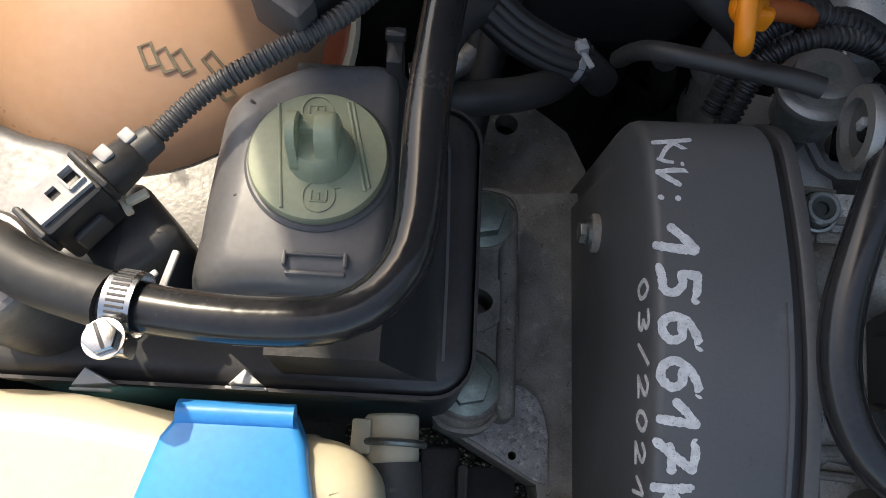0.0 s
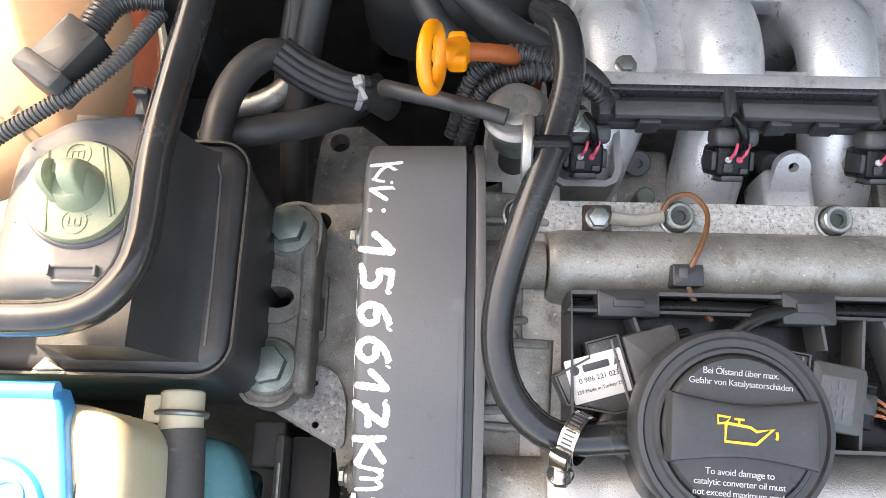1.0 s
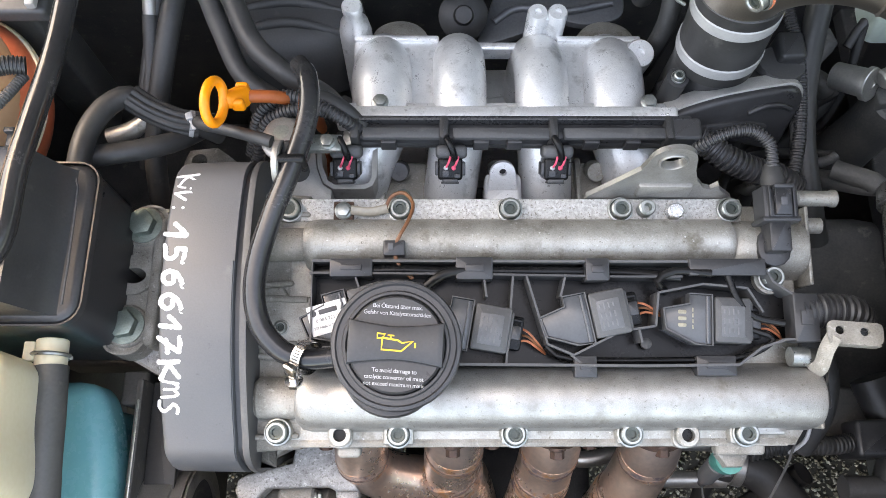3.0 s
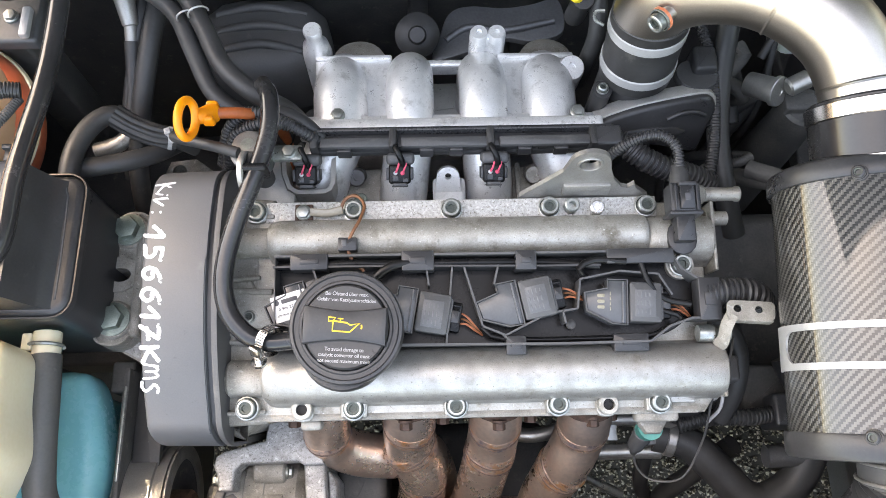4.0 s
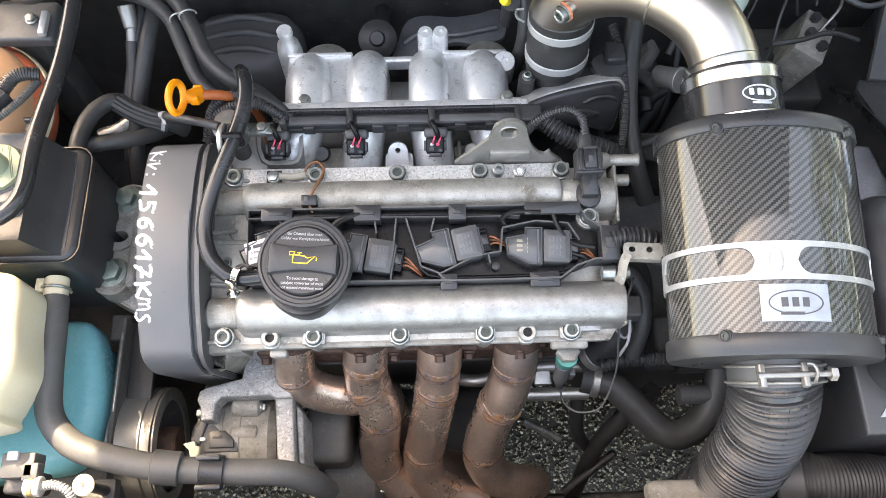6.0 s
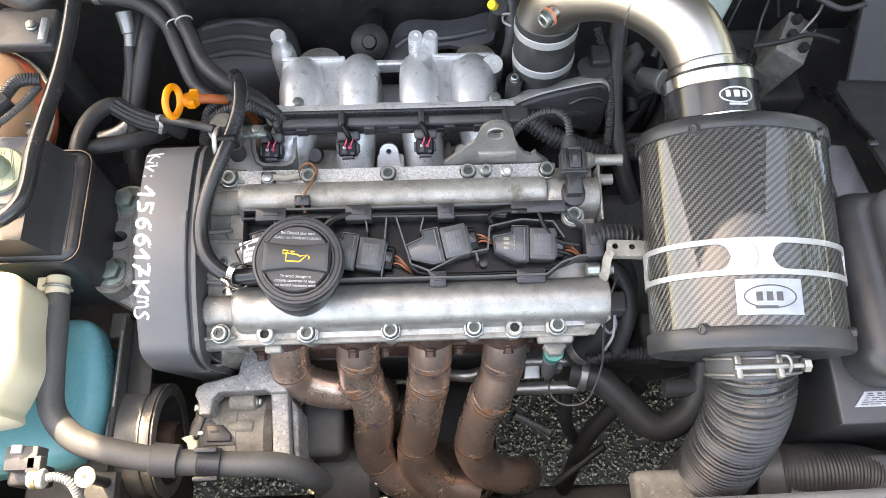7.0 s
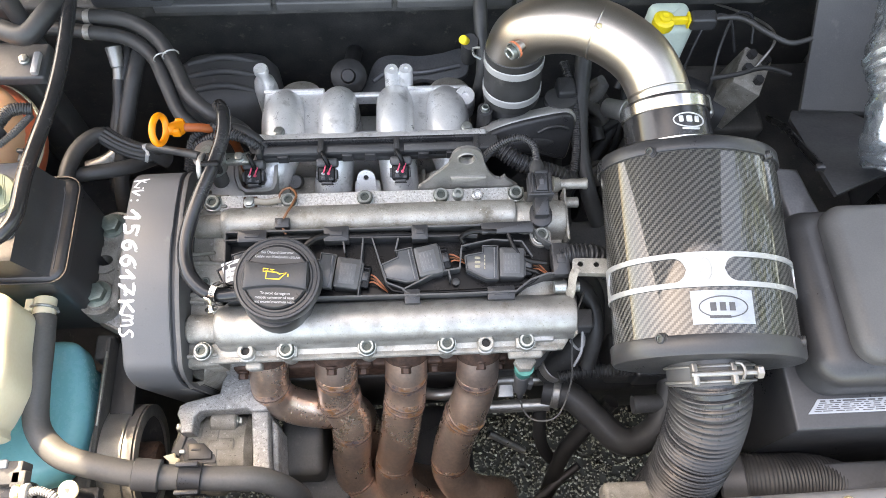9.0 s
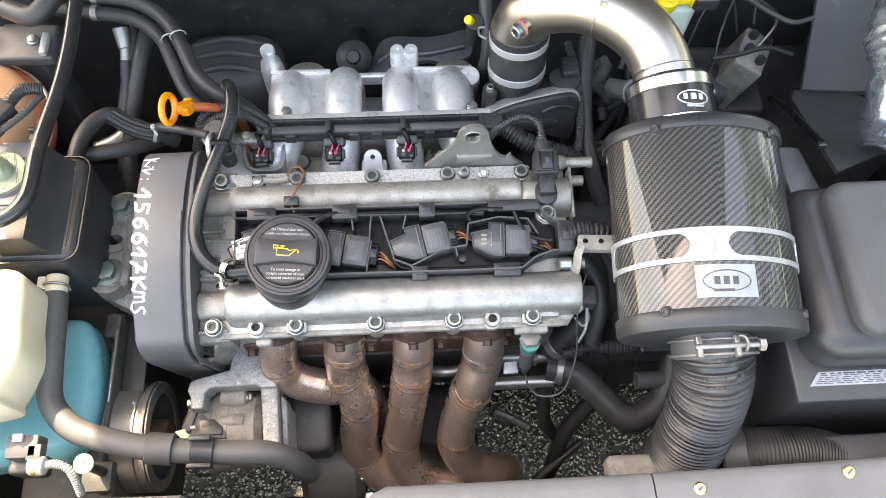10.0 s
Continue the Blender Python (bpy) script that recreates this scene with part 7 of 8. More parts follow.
# ---- washer tank ----
wash = thing("washer_fluid_tank", (-0.32, 0.0, 0.6), "milky washer tank with blue cap and blue fluid below", "washer tank")
part("neck", prism(smooth_outline([(-0.42, 0.056), (-0.292, 0.056), (-0.285, 0.056), (-0.270, 0.053), (-0.260, 0.044), (-0.2575, 0.030), (-0.2560, 0.005), (-0.2525, -0.018), (-0.2520, -0.036), (-0.2590, -0.054), (-0.2660, -0.070), (-0.280, -0.084), (-0.42, -0.090)], 0.004), 0.790, 0.857, Matrix(), 0.016), CREAM, wash, "milky cream plastic tank")
part("chamber_foot", box((-0.33, -0.03, 0.66), (0.16, 0.13, 0.10), 0.01), TEAL, wash)
part("fluid_chamber", prism(smooth_outline([(-0.44, -0.112), (-0.300, -0.111), (-0.272, -0.110), (-0.252, -0.104), (-0.238, -0.088), (-0.233, -0.066), (-0.232, -0.034), (-0.236, -0.004), (-0.244, 0.028), (-0.254, 0.046), (-0.268, 0.052), (-0.300, 0.052), (-0.44, 0.05)], 0.004), 0.672, 0.712, Matrix(), 0.018), TEAL, wash, "tank showing blue fluid")
bc = part("cap", prism([(-0.330, 0.052), (-0.323, 0.062), (-0.288, 0.062), (-0.283, 0.052), (-0.278, 0.030), (-0.274, 0.010), (-0.280, -0.020), (-0.332, -0.020), (-0.341, 0.010), (-0.336, 0.030)], 0.848, 0.864, Matrix(), 0.003), BLUE_CAP, wash, "bright blue hinged cap")
part("disc", lathe([(0.0245, 0.860), (0.0245, 0.8655), (0.0235, 0.867), (0, 0.8675)], pose(-0.307, 0.008, 0), 32), BLUE_CAP, bc)
for dx in (-0.009, 0.009):
    part("symbol", lathe([(0.0075, 0.0), (0.0075, 0.0008), (0.0062, 0.0008), (0.0062, 0.0)], pose(-0.307 + dx, 0.016, 0.8672), 20, None, False), BLUE_CAP, bc)
part("hinge", rod((-0.325, 0.060, 0.862), (-0.287, 0.060, 0.862), 0.0042, None, 14), BLUE_CAP, bc)

# ---- black box with rounded lid ----
fb = thing("canister_box", (-0.32, 0.14, 0.7), "black plastic canister with a rolled rim", "canister")
LIDO = rounded(0.196, 0.124, 0.016, 6, -0.325, 0.1365)
part("lid", prism(LIDO, 0.68, 0.8215, Matrix(), 0.007), BLACK, fb)
RIMO = smooth_outline(rounded(0.1975, 0.1255, 0.017, 6, -0.325, 0.1365), 0.006)
part("rim", wall_along(RIMO + RIMO[:1], 0.0014, 0.812, 0.8195, Matrix()), BLACK, fb)
part("inner_ridge", wall_along([(-0.2385, 0.088), (-0.2385, 0.120), (-0.2390, 0.150), (-0.2400, 0.178), (-0.2430, 0.186)], 0.0012, 0.815, 0.8222, Matrix()), GREY_PLASTIC, fb)
bm = bmesh.new()
slope = []
for y in (0.080, 0.100, 0.125, 0.150, 0.175, 0.192):
    slope.append([bm.verts.new((x, y, z)) for x, z in ((-0.2395, 0.812), (-0.2400, 0.821), (-0.2450, 0.8235), (-0.2510, 0.834), (-0.2560, 0.848), (-0.2610, 0.862), (-0.300, 0.862), (-0.300, 0.812))])
for p, q in zip(slope, slope[1:]):
    for k in range(8):
        bm.faces.new((p[k], p[(k + 1) % 8], q[(k + 1) % 8], q[k]))
bm.faces.new(slope[0][::-1])
bm.faces.new(slope[-1])
part("shoulder", bm, BLACK, fb, "sloping black shoulder", 60)
# white triangles with a base line, modelled in place of sharp sunlit patches
for x, y, tri in ((-0.3780, 0.0710, [(0, 0), (0.0155, 0.0015), (0.0040, 0.0070)]), (-0.3195, 0.0745, [(0, 0), (0.0125, 0.0006), (0.0055, 0.0060)])):
    part("sunlit_patch", prism(tri, 0.815, 0.8250, pose(x, y, 0), 0.0005), PAPER, fb)
    part("tab_foot", box((x + 0.006, y - 0.0008, 0.8200), (0.016, 0.0012, 0.0030), 0.0004), PAPER, fb)

# ---- power steering reservoir ----
ps = thing("power_steering_reservoir", (-0.29, 0.145, 0.8), "grey plastic reservoir with pale green twist cap", "reservoir")
TOP = smooth_outline([(-0.3165, 0.1060), (-0.2950, 0.1050), (-0.2720, 0.1055), (-0.2625, 0.1110), (-0.2600, 0.1300), (-0.2605, 0.1600), (-0.2612, 0.1840), (-0.2655, 0.1892), (-0.2800, 0.1885), (-0.2950, 0.1868), (-0.3060, 0.1800), (-0.3145, 0.1715), (-0.3165, 0.1500), (-0.3175, 0.1250)], 0.003)
bm = bmesh.new()
rings = []
for z, k, pull in ((0.818, 1.0, 0.0), (0.840, 0.86, 0.0), (0.856, 0.62, 0.0), (0.862, 0.50, 0.0), (0.8668, 0.33, 0.0006), (0.8697, 0.14, 0.0020), (0.8712, 0.0, 0.0045), (0.8715, 0.0, 0.0070)):
    ring = []
    for x, y in TOP:
        to = Vector((-0.289 - x, 0.147 - y, 0)).normalized() * pull
        ring.append(bm.verts.new((x - k * 0.52 * max(0.0, -0.285 - x) + to.x, y - k * 0.30 * max(0.0, 0.130 - y) + to.y, z)))
    rings.append(ring)
for p, q in zip(rings, rings[1:]):
    for k in range(len(p)):
        j = (k + 1) % len(p)
        bm.faces.new((p[k], p[j], q[j], q[k]))
bm.faces.new(rings[0][::-1])
bm.faces.new(rings[-1])
part("body", bm, GREY_TANK, ps, "", 60)
part("clip_plate", box((0, 0, 0), (0.0205, 0.0020, 0.022), 0.0008, pose(-0.2842, 0.1045, 0.8605, -14)), GREY_TANK, ps)
part("clip_bar", box((-0.2842, 0.1128, 0.8722), (0.0210, 0.0012, 0.0032), 0.0004), GREY_TANK, ps)
for x in (-0.2945, -0.2740):
    part("clip_post", box((x, 0.1110, 0.8722), (0.0014, 0.0052, 0.0046), 0.0004), GREY_TANK, ps)
for x, y, a in ((-0.3128, 0.1338, 18), (-0.3118, 0.1690, -35)):
    part("level_tick", box((0, 0, 0), (0.0042, 0.0010, 0.0012), 0.0003, pose(x, y, 0.8706, 0, 0, a)), BLACK, ps)
part("hook", box((-0.2625, 0.190, 0.868), (0.006, 0.012, 0.022), 0.001), BLACK, ps)
part("hook_lip", box((-0.2625, 0.1945, 0.881), (0.0075, 0.0040, 0.004), 0.001), BLACK, ps)
CX, CY = -0.2862, 0.1472
gc = part("cap", lathe([(0.0232, 0.8700), (0.0243, 0.8712), (0.0243, 0.8738), (0.0236, 0.8750), (0.0222, 0.8753), (0.010, 0.8756), (0, 0.8756)], pose(CX, CY, 0.0025), 64), GREEN_CAP, ps, "pale green twist cap")
part("collar", lathe([(0.0262, 0.866), (0.0262, 0.8722), (0.0252, 0.8732), (0.0230, 0.8732)], pose(CX, CY, 0), 56), GREY_TANK, ps)
part("knob", lathe([(0.0126, 0.8770), (0.0116, 0.8790), (0.0106, 0.8830), (0.0098, 0.8870), (0.0086, 0.8885), (0, 0.8890)], pose(CX + 0.0008, CY + 0.0008, 0), 28), GREEN_CAP, gc)
YZ = Matrix(((0, 0, 1, 0), (1, 0, 0, 0), (0, 1, 0, 0), (0, 0, 0, 1)))
EAR = smooth_outline([(-0.0080, 0.8800), (-0.0074, 0.8900), (-0.0058, 0.8960), (-0.0030, 0.8992), (0.0010, 0.8996), (0.0046, 0.8975), (0.0070, 0.8920), (0.0078, 0.8800)], 0.0012)
part("thin_ear", holed(EAR, [hole(-0.0016, 0.8952, 0.0012, 10)], -0.0019, 0.0011, pose(CX - 0.0060, CY + 0.0010, 0) @ YZ), GREEN_CAP, gc, "", 30)
part("thick_ear", prism(EAR, -0.0030, 0.0042, pose(CX + 0.0042, CY + 0.0014, 0) @ YZ, 0.0016), GREEN_CAP, gc, "", 60)
part("ear_bridge", box((CX - 0.0022, CY + 0.0050, 0.8895), (0.0060, 0.0060, 0.0060), 0.0012), GREEN_CAP, gc)
for x0, y0, x1, y1 in ((-0.3014, 0.1655, -0.2965, 0.1270), (-0.2774, 0.1675, -0.2690, 0.1345), (-0.2758, 0.1675, -0.2676, 0.1355)):
    part("chord_rib", rod((x0, y0, 0.8780), (x1, y1, 0.8780), 0.0006, None, 8), GREEN_CAP, gc)
for x, y, flip in ((-0.2846, 0.1318, 1), (-0.2878, 0.1638, -1)):
    part("ring_mark", lathe([(0.0058, 0), (0.0058, 0.0007), (0.0051, 0.0007), (0.0051, 0)], pose(x, y, 0.8778), 28, None, False), GREEN_CAP, gc)
    for px, py, qx, qy in ((-0.0026, -0.0018, 0.0028, -0.0018), (-0.0024, -0.0018, -0.0024, 0.0020), (0.0002, -0.0018, 0.0002, 0.0012), (0.0028, -0.0018, 0.0028, 0.0020), (0.0046, 0.0030, 0.0070, 0.0036)):
        part("mark_stroke", rod((x + px * flip, y + py * flip, 0.8781), (x + qx * flip, y + qy * flip, 0.8781), 0.00045, None, 6), GREEN_CAP, gc)

# smooth hose looped round the reservoir
loop = thing("reservoir_hose", (-0.28, 0.09, 0.87), "smooth shiny black hose bent round the reservoir", "hose")
part("hose", tube([(-0.362, 0.094, 0.886), (-0.330, 0.088, 0.887), (-0.298, 0.086, 0.887), (-0.272, 0.089, 0.887), (-0.257, 0.101, 0.887), (-0.2505, 0.120, 0.887), (-0.2495, 0.160, 0.888), (-0.246, 0.200, 0.886), (-0.240, 0.25, 0.885), (-0.238, 0.30, 0.885), (-0.24, 0.36, 0.885), (-0.25, 0.41, 0.875), (-0.27, 0.45, 0.86)], 0.0078, 20), RUBBER_SHINY, loop)
part("boot", tube([(-0.385, 0.106, 0.885), (-0.368, 0.097, 0.886), (-0.344, 0.090, 0.887)], 0.0092, 18), RUBBER, loop)
turned = axis((0, 0, 0), (-0.99, 0.11, 0)).to_3x3().inverted() @ Vector((0, -1, 0.05))
worm_clamp(loop, Vector((-0.3375, 0.0892, 0.887)), (-0.99, 0.11, 0), 0.0098, 0.009, math.atan2(turned.y, turned.x))

# plug on top of a grey cap beside the hose
lamp_plug = thing("level_sensor_plug", (-0.37, 0.13, 0.86), "black level sensor plug with ribbed cable sleeve", "connector")
PL = pose(-0.3644, 0.1226, 0, 0, 0, 52)
part("shell", box((0.0, -0.002, 0.8795), (0.0225, 0.0150, 0.0230), 0.0018, PL), BLACK, lamp_plug)
part("lid", holed([(-0.0100, -0.0058), (0.0098, -0.0064), (0.0104, 0.0052), (-0.0100, 0.0056)], [[(0.0042, -0.0034), (0.0086, -0.0034), (0.0086, 0.0022), (0.0042, 0.0022)], [(-0.0026, -0.0024), (0.0010, -0.0024), (0.0010, 0.0016), (-0.0026, 0.0016)]], 0.8905, 0.8930, PL), GREY_WIRE, lamp_plug, "pale scuffed lid with two square windows", 30)
part("window_frame", wall_along([(0.0038, -0.0040), (0.0092, -0.0040), (0.0092, 0.0028), (0.0038, 0.0028), (0.0038, -0.0040)], 0.0008, 0.8925, 0.8945, PL), GREY_WIRE, lamp_plug)
part("side_ridge", box((-0.001, -0.0108, 0.8780), (0.0120, 0.0030, 0.0080), 0.0012, PL), BLACK_DUSTY, lamp_plug)
part("back_lip", box((-0.0120, -0.0010, 0.8850), (0.0024, 0.0150, 0.0130), 0.0010, PL), BLACK_DUSTY, lamp_plug)
part("bridge", box((0.0120, -0.0010, 0.8860), (0.0026, 0.0180, 0.0120), 0.0010, PL), BLACK, lamp_plug)
part("neck", rod((-0.3562, 0.1322, 0.8805), (-0.3462, 0.1432, 0.8805), 0.0085, 0.0070, 20, None, 0.0015), BLACK, lamp_plug)
part("neck_latch", box((0.0190, 0.0010, 0.8885), (0.0050, 0.0055, 0.0020), 0.0006, PL), GREY_WIRE, lamp_plug)
part("sleeve_end", rod((-0.3470, 0.1425, 0.8805), (-0.3405, 0.1492, 0.8810), 0.0058, 0.0052, 16, None, 0.001), BLACK_DUSTY, lamp_plug)
part("sleeve_clip", box((0.0285, 0.0015, 0.8865), (0.0046, 0.0050, 0.0020), 0.0006, PL), GREY_WIRE, lamp_plug)
part("base", box((0, 0, 0), (0.030, 0.030, 0.050), 0.006, pose(-0.352, 0.120, 0.842, 0, 0, 42)), BLACK, lamp_plug)
part("tab", box((0, 0, 0), (0.0090, 0.0032, 0.0020), 0.0006, pose(-0.3462, 0.1285, 0.875, 0, 0, 34)), CREAM, lamp_plug, "pale moulded tab")
part("tab_foot", box((0, 0, 0), (0.0028, 0.0085, 0.0020), 0.0006, pose(-0.3492, 0.1262, 0.875, 0, 0, 34)), CREAM, lamp_plug)
part("strap", box((0, 0, 0), (0.0026, 0.0150, 0.0010), 0.0004, pose(-0.3322, 0.1045, 0.8720, 0, 0, -12)), BRUSHED, lamp_plug, "bright bent wire strap")
part("strap_foot", box((0, 0, 0), (0.0024, 0.0110, 0.0010), 0.0004, pose(-0.3400, 0.1005, 0.8720, 0, 0, -48)), BRUSHED, lamp_plug)
part("cable_sleeve", ribbed([(-0.343, 0.147, 0.880), (-0.325, 0.165, 0.885), (-0.303, 0.178, 0.890), (-0.282, 0.192, 0.892), (-0.268, 0.210, 0.890), (-0.258, 0.235, 0.884)], 0.0034, 0.0022, 0.0005, 14), BLACK_DUSTY, lamp_plug, "ribbed cable sleeve")
bigcap = thing("union_cap", (-0.392, 0.100, 0.80), "pale round cap with a rolled edge at the hose end", "cap")
part("cap", lathe([(0.019, 0.80), (0.0205, 0.868), (0.0205, 0.876), (0.0192, 0.8785), (0.0172, 0.8790), (0.0165, 0.8775), (0.0150, 0.8775), (0, 0.8785)], pose(-0.393, 0.1010, 0), 40), SHIELD, bigcap)
shroud = thing("plastic_shroud", (-0.40, 0.14, 0.80), "pale blue-grey plastic shroud beside the expansion tank", "shroud")
part("shell", prism(smooth_outline([(-0.450, 0.174), (-0.4068, 0.1681), (-0.3930, 0.1655), (-0.3830, 0.1605), (-0.3750, 0.1500), (-0.3715, 0.1350), (-0.3720, 0.1150), (-0.450, 0.112)], 0.004), 0.790, 0.838, Matrix(), 0.008), SHIELD, shroud)

# ---- expansion tank ----
tank = thing("coolant_expansion_tank", (-0.36, 0.24, 0.75), "round plastic expansion tank with orange coolant", "expansion tank")
tb = bmesh.new()
bmesh.ops.create_uvsphere(tb, u_segments=48, v_segments=24, radius=1.0, matrix=pose(-0.378, 0.246, 0.805) @ Matrix.Diagonal((0.082, 0.092, 0.058, 1)))
part("upper_shell", tb, TANK_PALE, tank, "yellowed upper shell")
tb = bmesh.new()
bmesh.ops.create_uvsphere(tb, u_segments=48, v_segments=24, radius=1.0, matrix=pose(-0.376, 0.250, 0.790) @ Matrix.Diagonal((0.088, 0.0965, 0.058, 1)))
part("lower_shell", tb, TANK_ORANGE, tank, "orange coolant showing through")
part("seam", lathe([(0.0900, -0.003), (0.0965, -0.003), (0.0985, 0), (0.0965, 0.004), (0.0900, 0.004)], pose(-0.377, 0.248, 0.797) @ Matrix.Diagonal((0.93, 1.02, 1, 1)), 64), CREAM, tank, "pale moulded seam")
TK = Vector((-0.378, 0.246, 0.805))
for x, y in ((-0.3605, 0.1970), (-0.3545, 0.1962), (-0.3485, 0.1968), (-0.3370, 0.1990), (-0.3335, 0.1915)):
    h = math.sqrt(max(0.0, 1 - ((x - TK.x) / 0.082) ** 2 - ((y - TK.y) / 0.092) ** 2))
    nrm = Vector(((x - TK.x) / 0.082 ** 2, (y - TK.y) / 0.092 ** 2, h / 0.058)).normalized()
    p = Vector((x, y, TK.z + 0.058 * h))
    part("embossed_bar", wall_along([(-0.0024, -0.0042), (0.0024, -0.0046), (0.0022, 0.0044), (-0.0024, 0.0040), (-0.0024, -0.0042)], 0.0014, -0.0006, 0.0004, axis(p, nrm)), TANK_PRINT, tank)
part("bracket", box((-0.37, 0.24, 0.74), (0.08, 0.08, 0.04), 0.01), GRIME, tank)

# connector hanging over the tank
hang = thing("wiring_connector", (-0.29, 0.21, 0.88), "black wiring connector hung beside the hose", "connector")
part("shell", box((0, 0, 0), (0.020, 0.032, 0.018), 0.002, pose(-0.293, 0.205, 0.892, 0, 0, -35)), BLACK, hang)
part("collar", box((0, 0, 0), (0.024, 0.010, 0.021), 0.002, pose(-0.3005, 0.1945, 0.892, 0, 0, -35)), BLACK_DUSTY, hang)
part("sleeve", ribbed([(-0.287, 0.215, 0.892), (-0.278, 0.232, 0.893), (-0.268, 0.238, 0.892), (-0.256, 0.240, 0.888)], 0.0062, 0.0024, 0.0006, 14), BLACK, hang)

# ---- breather hose beside the timing cover ----
br = thing("breather_hose", (-0.09, 0.1, 0.85), "smooth black breather hose looping beside the cover", "hose")
part("hose", tube([(-0.074, 0.262, 0.855), (-0.066, 0.245, 0.868), (-0.063, 0.222, 0.870), (-0.066, 0.200, 0.868), (-0.075, 0.170, 0.865), (-0.086, 0.140, 0.860), (-0.095, 0.110, 0.853), (-0.0965, 0.085, 0.848), (-0.090, 0.064, 0.844), (-0.076, 0.050, 0.840), (-0.062, 0.046, 0.838), (-0.045, 0.047, 0.838), (-0.030, 0.048, 0.838)], 0.0076, 18), RUBBER_SHINY, br)
worm_clamp(br, Vector((-0.060, 0.0462, 0.8405)), (0.80, -0.42, 0.42), 0.0112, 0.008, radians(150))
part("clip", box((-0.0735, 0.178, 0.8655), (0.021, 0.007, 0.018), 0.003), BLACK_DEEP, br)

# ---- vacuum valve with pale diaphragm, behind the timing cover ----
valve = thing("pressure_regulator", (-0.085, 0.205, 0.82), "zinc pressure regulator with pale disc flange", "regulator")
part("can", lathe([(0.014, 0), (0.015, 0.012), (0.0155, 0.018), (0.0155, 0.021), (0.0125, 0.0215), (0.0120, 0.026), (0.0085, 0.027), (0.0080, 0.032), (0, 0.033)], axis((-0.083, 0.208, 0.815), (-0.1, 0.1, 1)), 26), ZINC, valve)
part("button", lathe([(0.0128, 0.026), (0.0134, 0.029), (0.0128, 0.0345), (0.0100, 0.0358), (0.0040, 0.0350), (0, 0.0350)], axis((-0.083, 0.208, 0.812), (-0.1, 0.1, 1)), 28), STEEL, valve, "dull round button")
part("collar", lathe([(0.0165, 0.018), (0.0180, 0.020), (0.0180, 0.0235), (0.0165, 0.025), (0.0130, 0.0255)], axis((-0.083, 0.208, 0.815), (-0.1, 0.1, 1)), 32), STEEL, valve)
dm = axis((-0.080, 0.180, 0.858), (-1, 0.05, -0.08))
part("ring_plate", lathe([(0.0118, 0.0005), (0.0118, 0.0056), (0.0165, 0.0050), (0.0172, 0.0035), (0.0172, 0.0010), (0.0160, 0.0)], dm, 36, None, False), STEEL, valve, "dull steel ring")
part("ring_web", lathe([(0.0118, 0.0006), (0.0118, 0.0022), (0.004, 0.0012), (0, 0.0012)], dm, 30), GRIME, valve)
part("ring_clip", box((0, 0.004, 0.004), (0.004, 0.006, 0.003), 0.001, dm), BRUSHED, valve)
part("fork", box((-0.074, 0.186, 0.862), (0.014, 0.018, 0.012), 0.003), BLACK, valve)
part("arm", box((-0.060, 0.214, 0.822), (0.03, 0.014, 0.005), 0.001), ZINC, valve)
shared("bolt", HEX_SMALL, pose(-0.056, 0.214, 0.8235), valve, "small greenish bolt")
part("stand", rod((-0.083, 0.205, 0.765), (-0.083, 0.207, 0.82), 0.009, None, 16), GRIME, valve)

# ---- dipstick ----
dip = thing("oil_dipstick", (-0.11, 0.25, 0.80), "orange oil dipstick with a ring handle", "dipstick")
dn = Vector((0.80, -0.10, 0.25)).normalized()
dy = (Vector((0.1, 1, 0.1)) - dn * Vector((0.1, 1, 0.1)).dot(dn)).normalized()
dx_ = dy.cross(dn)
DM = Matrix.Translation((-0.1295, 0.222, 0.871)) @ Matrix((dx_, dy, dn)).transposed().to_4x4()
ring_pts = [DM @ Vector((0.0115 * math.cos(t), 0.0155 * math.sin(t), 0)) for t in [radians(15 * k) for k in range(25)]]
part("ring", sweep(bmesh.new(), ring_pts, 0.0036, 12), ORANGE, dip, "bright orange ring")
part("grip", rod((-0.126, 0.228, 0.862), (-0.116, 0.242, 0.845), 0.0060, 0.0085, 18, None, 0.002), ORANGE, dip)
for s in (-1, 1):
    part("ear", box((-0.117, 0.238 + 0.009 * s, 0.852 - 0.004 * s), (0.010, 0.006, 0.010), 0.0025), ORANGE, dip)
part("tube", tube([(-0.118, 0.239, 0.849), (-0.103, 0.2415, 0.845), (-0.088, 0.2440, 0.838), (-0.074, 0.252, 0.815), (-0.070, 0.256, 0.76), (-0.075, 0.25, 0.66)], 0.0050, 12), ORANGE_DULL, dip, "grimy orange guide tube")

# ribbed looms behind the timing cover
for pts, r in (([(-0.118, 0.215, 0.800), (-0.108, 0.236, 0.826), (-0.090, 0.246, 0.836), (-0.070, 0.243, 0.836), (-0.045, 0.232, 0.828), (-0.030, 0.2285, 0.812)], 0.0048),
               ([(-0.114, 0.205, 0.800), (-0.104, 0.226, 0.826), (-0.090, 0.233, 0.834), (-0.072, 0.236, 0.836), (-0.05, 0.238, 0.826)], 0.0046)):
    solo("wiring_conduit", ribbed(pts, r, 0.0030, 0.0007, 16), BLACK, "ribbed black wiring conduit behind the timing cover", "conduit")
solo("vacuum_hose", tube([(-0.083, 0.238, 0.830), (-0.065, 0.250, 0.826), (-0.045, 0.243, 0.822), (-0.030, 0.232, 0.812)], lambda s, g: 0.0088 - 0.0025 * s, 14), RUBBER, "black tapered vacuum hose joining the rail", "hose")
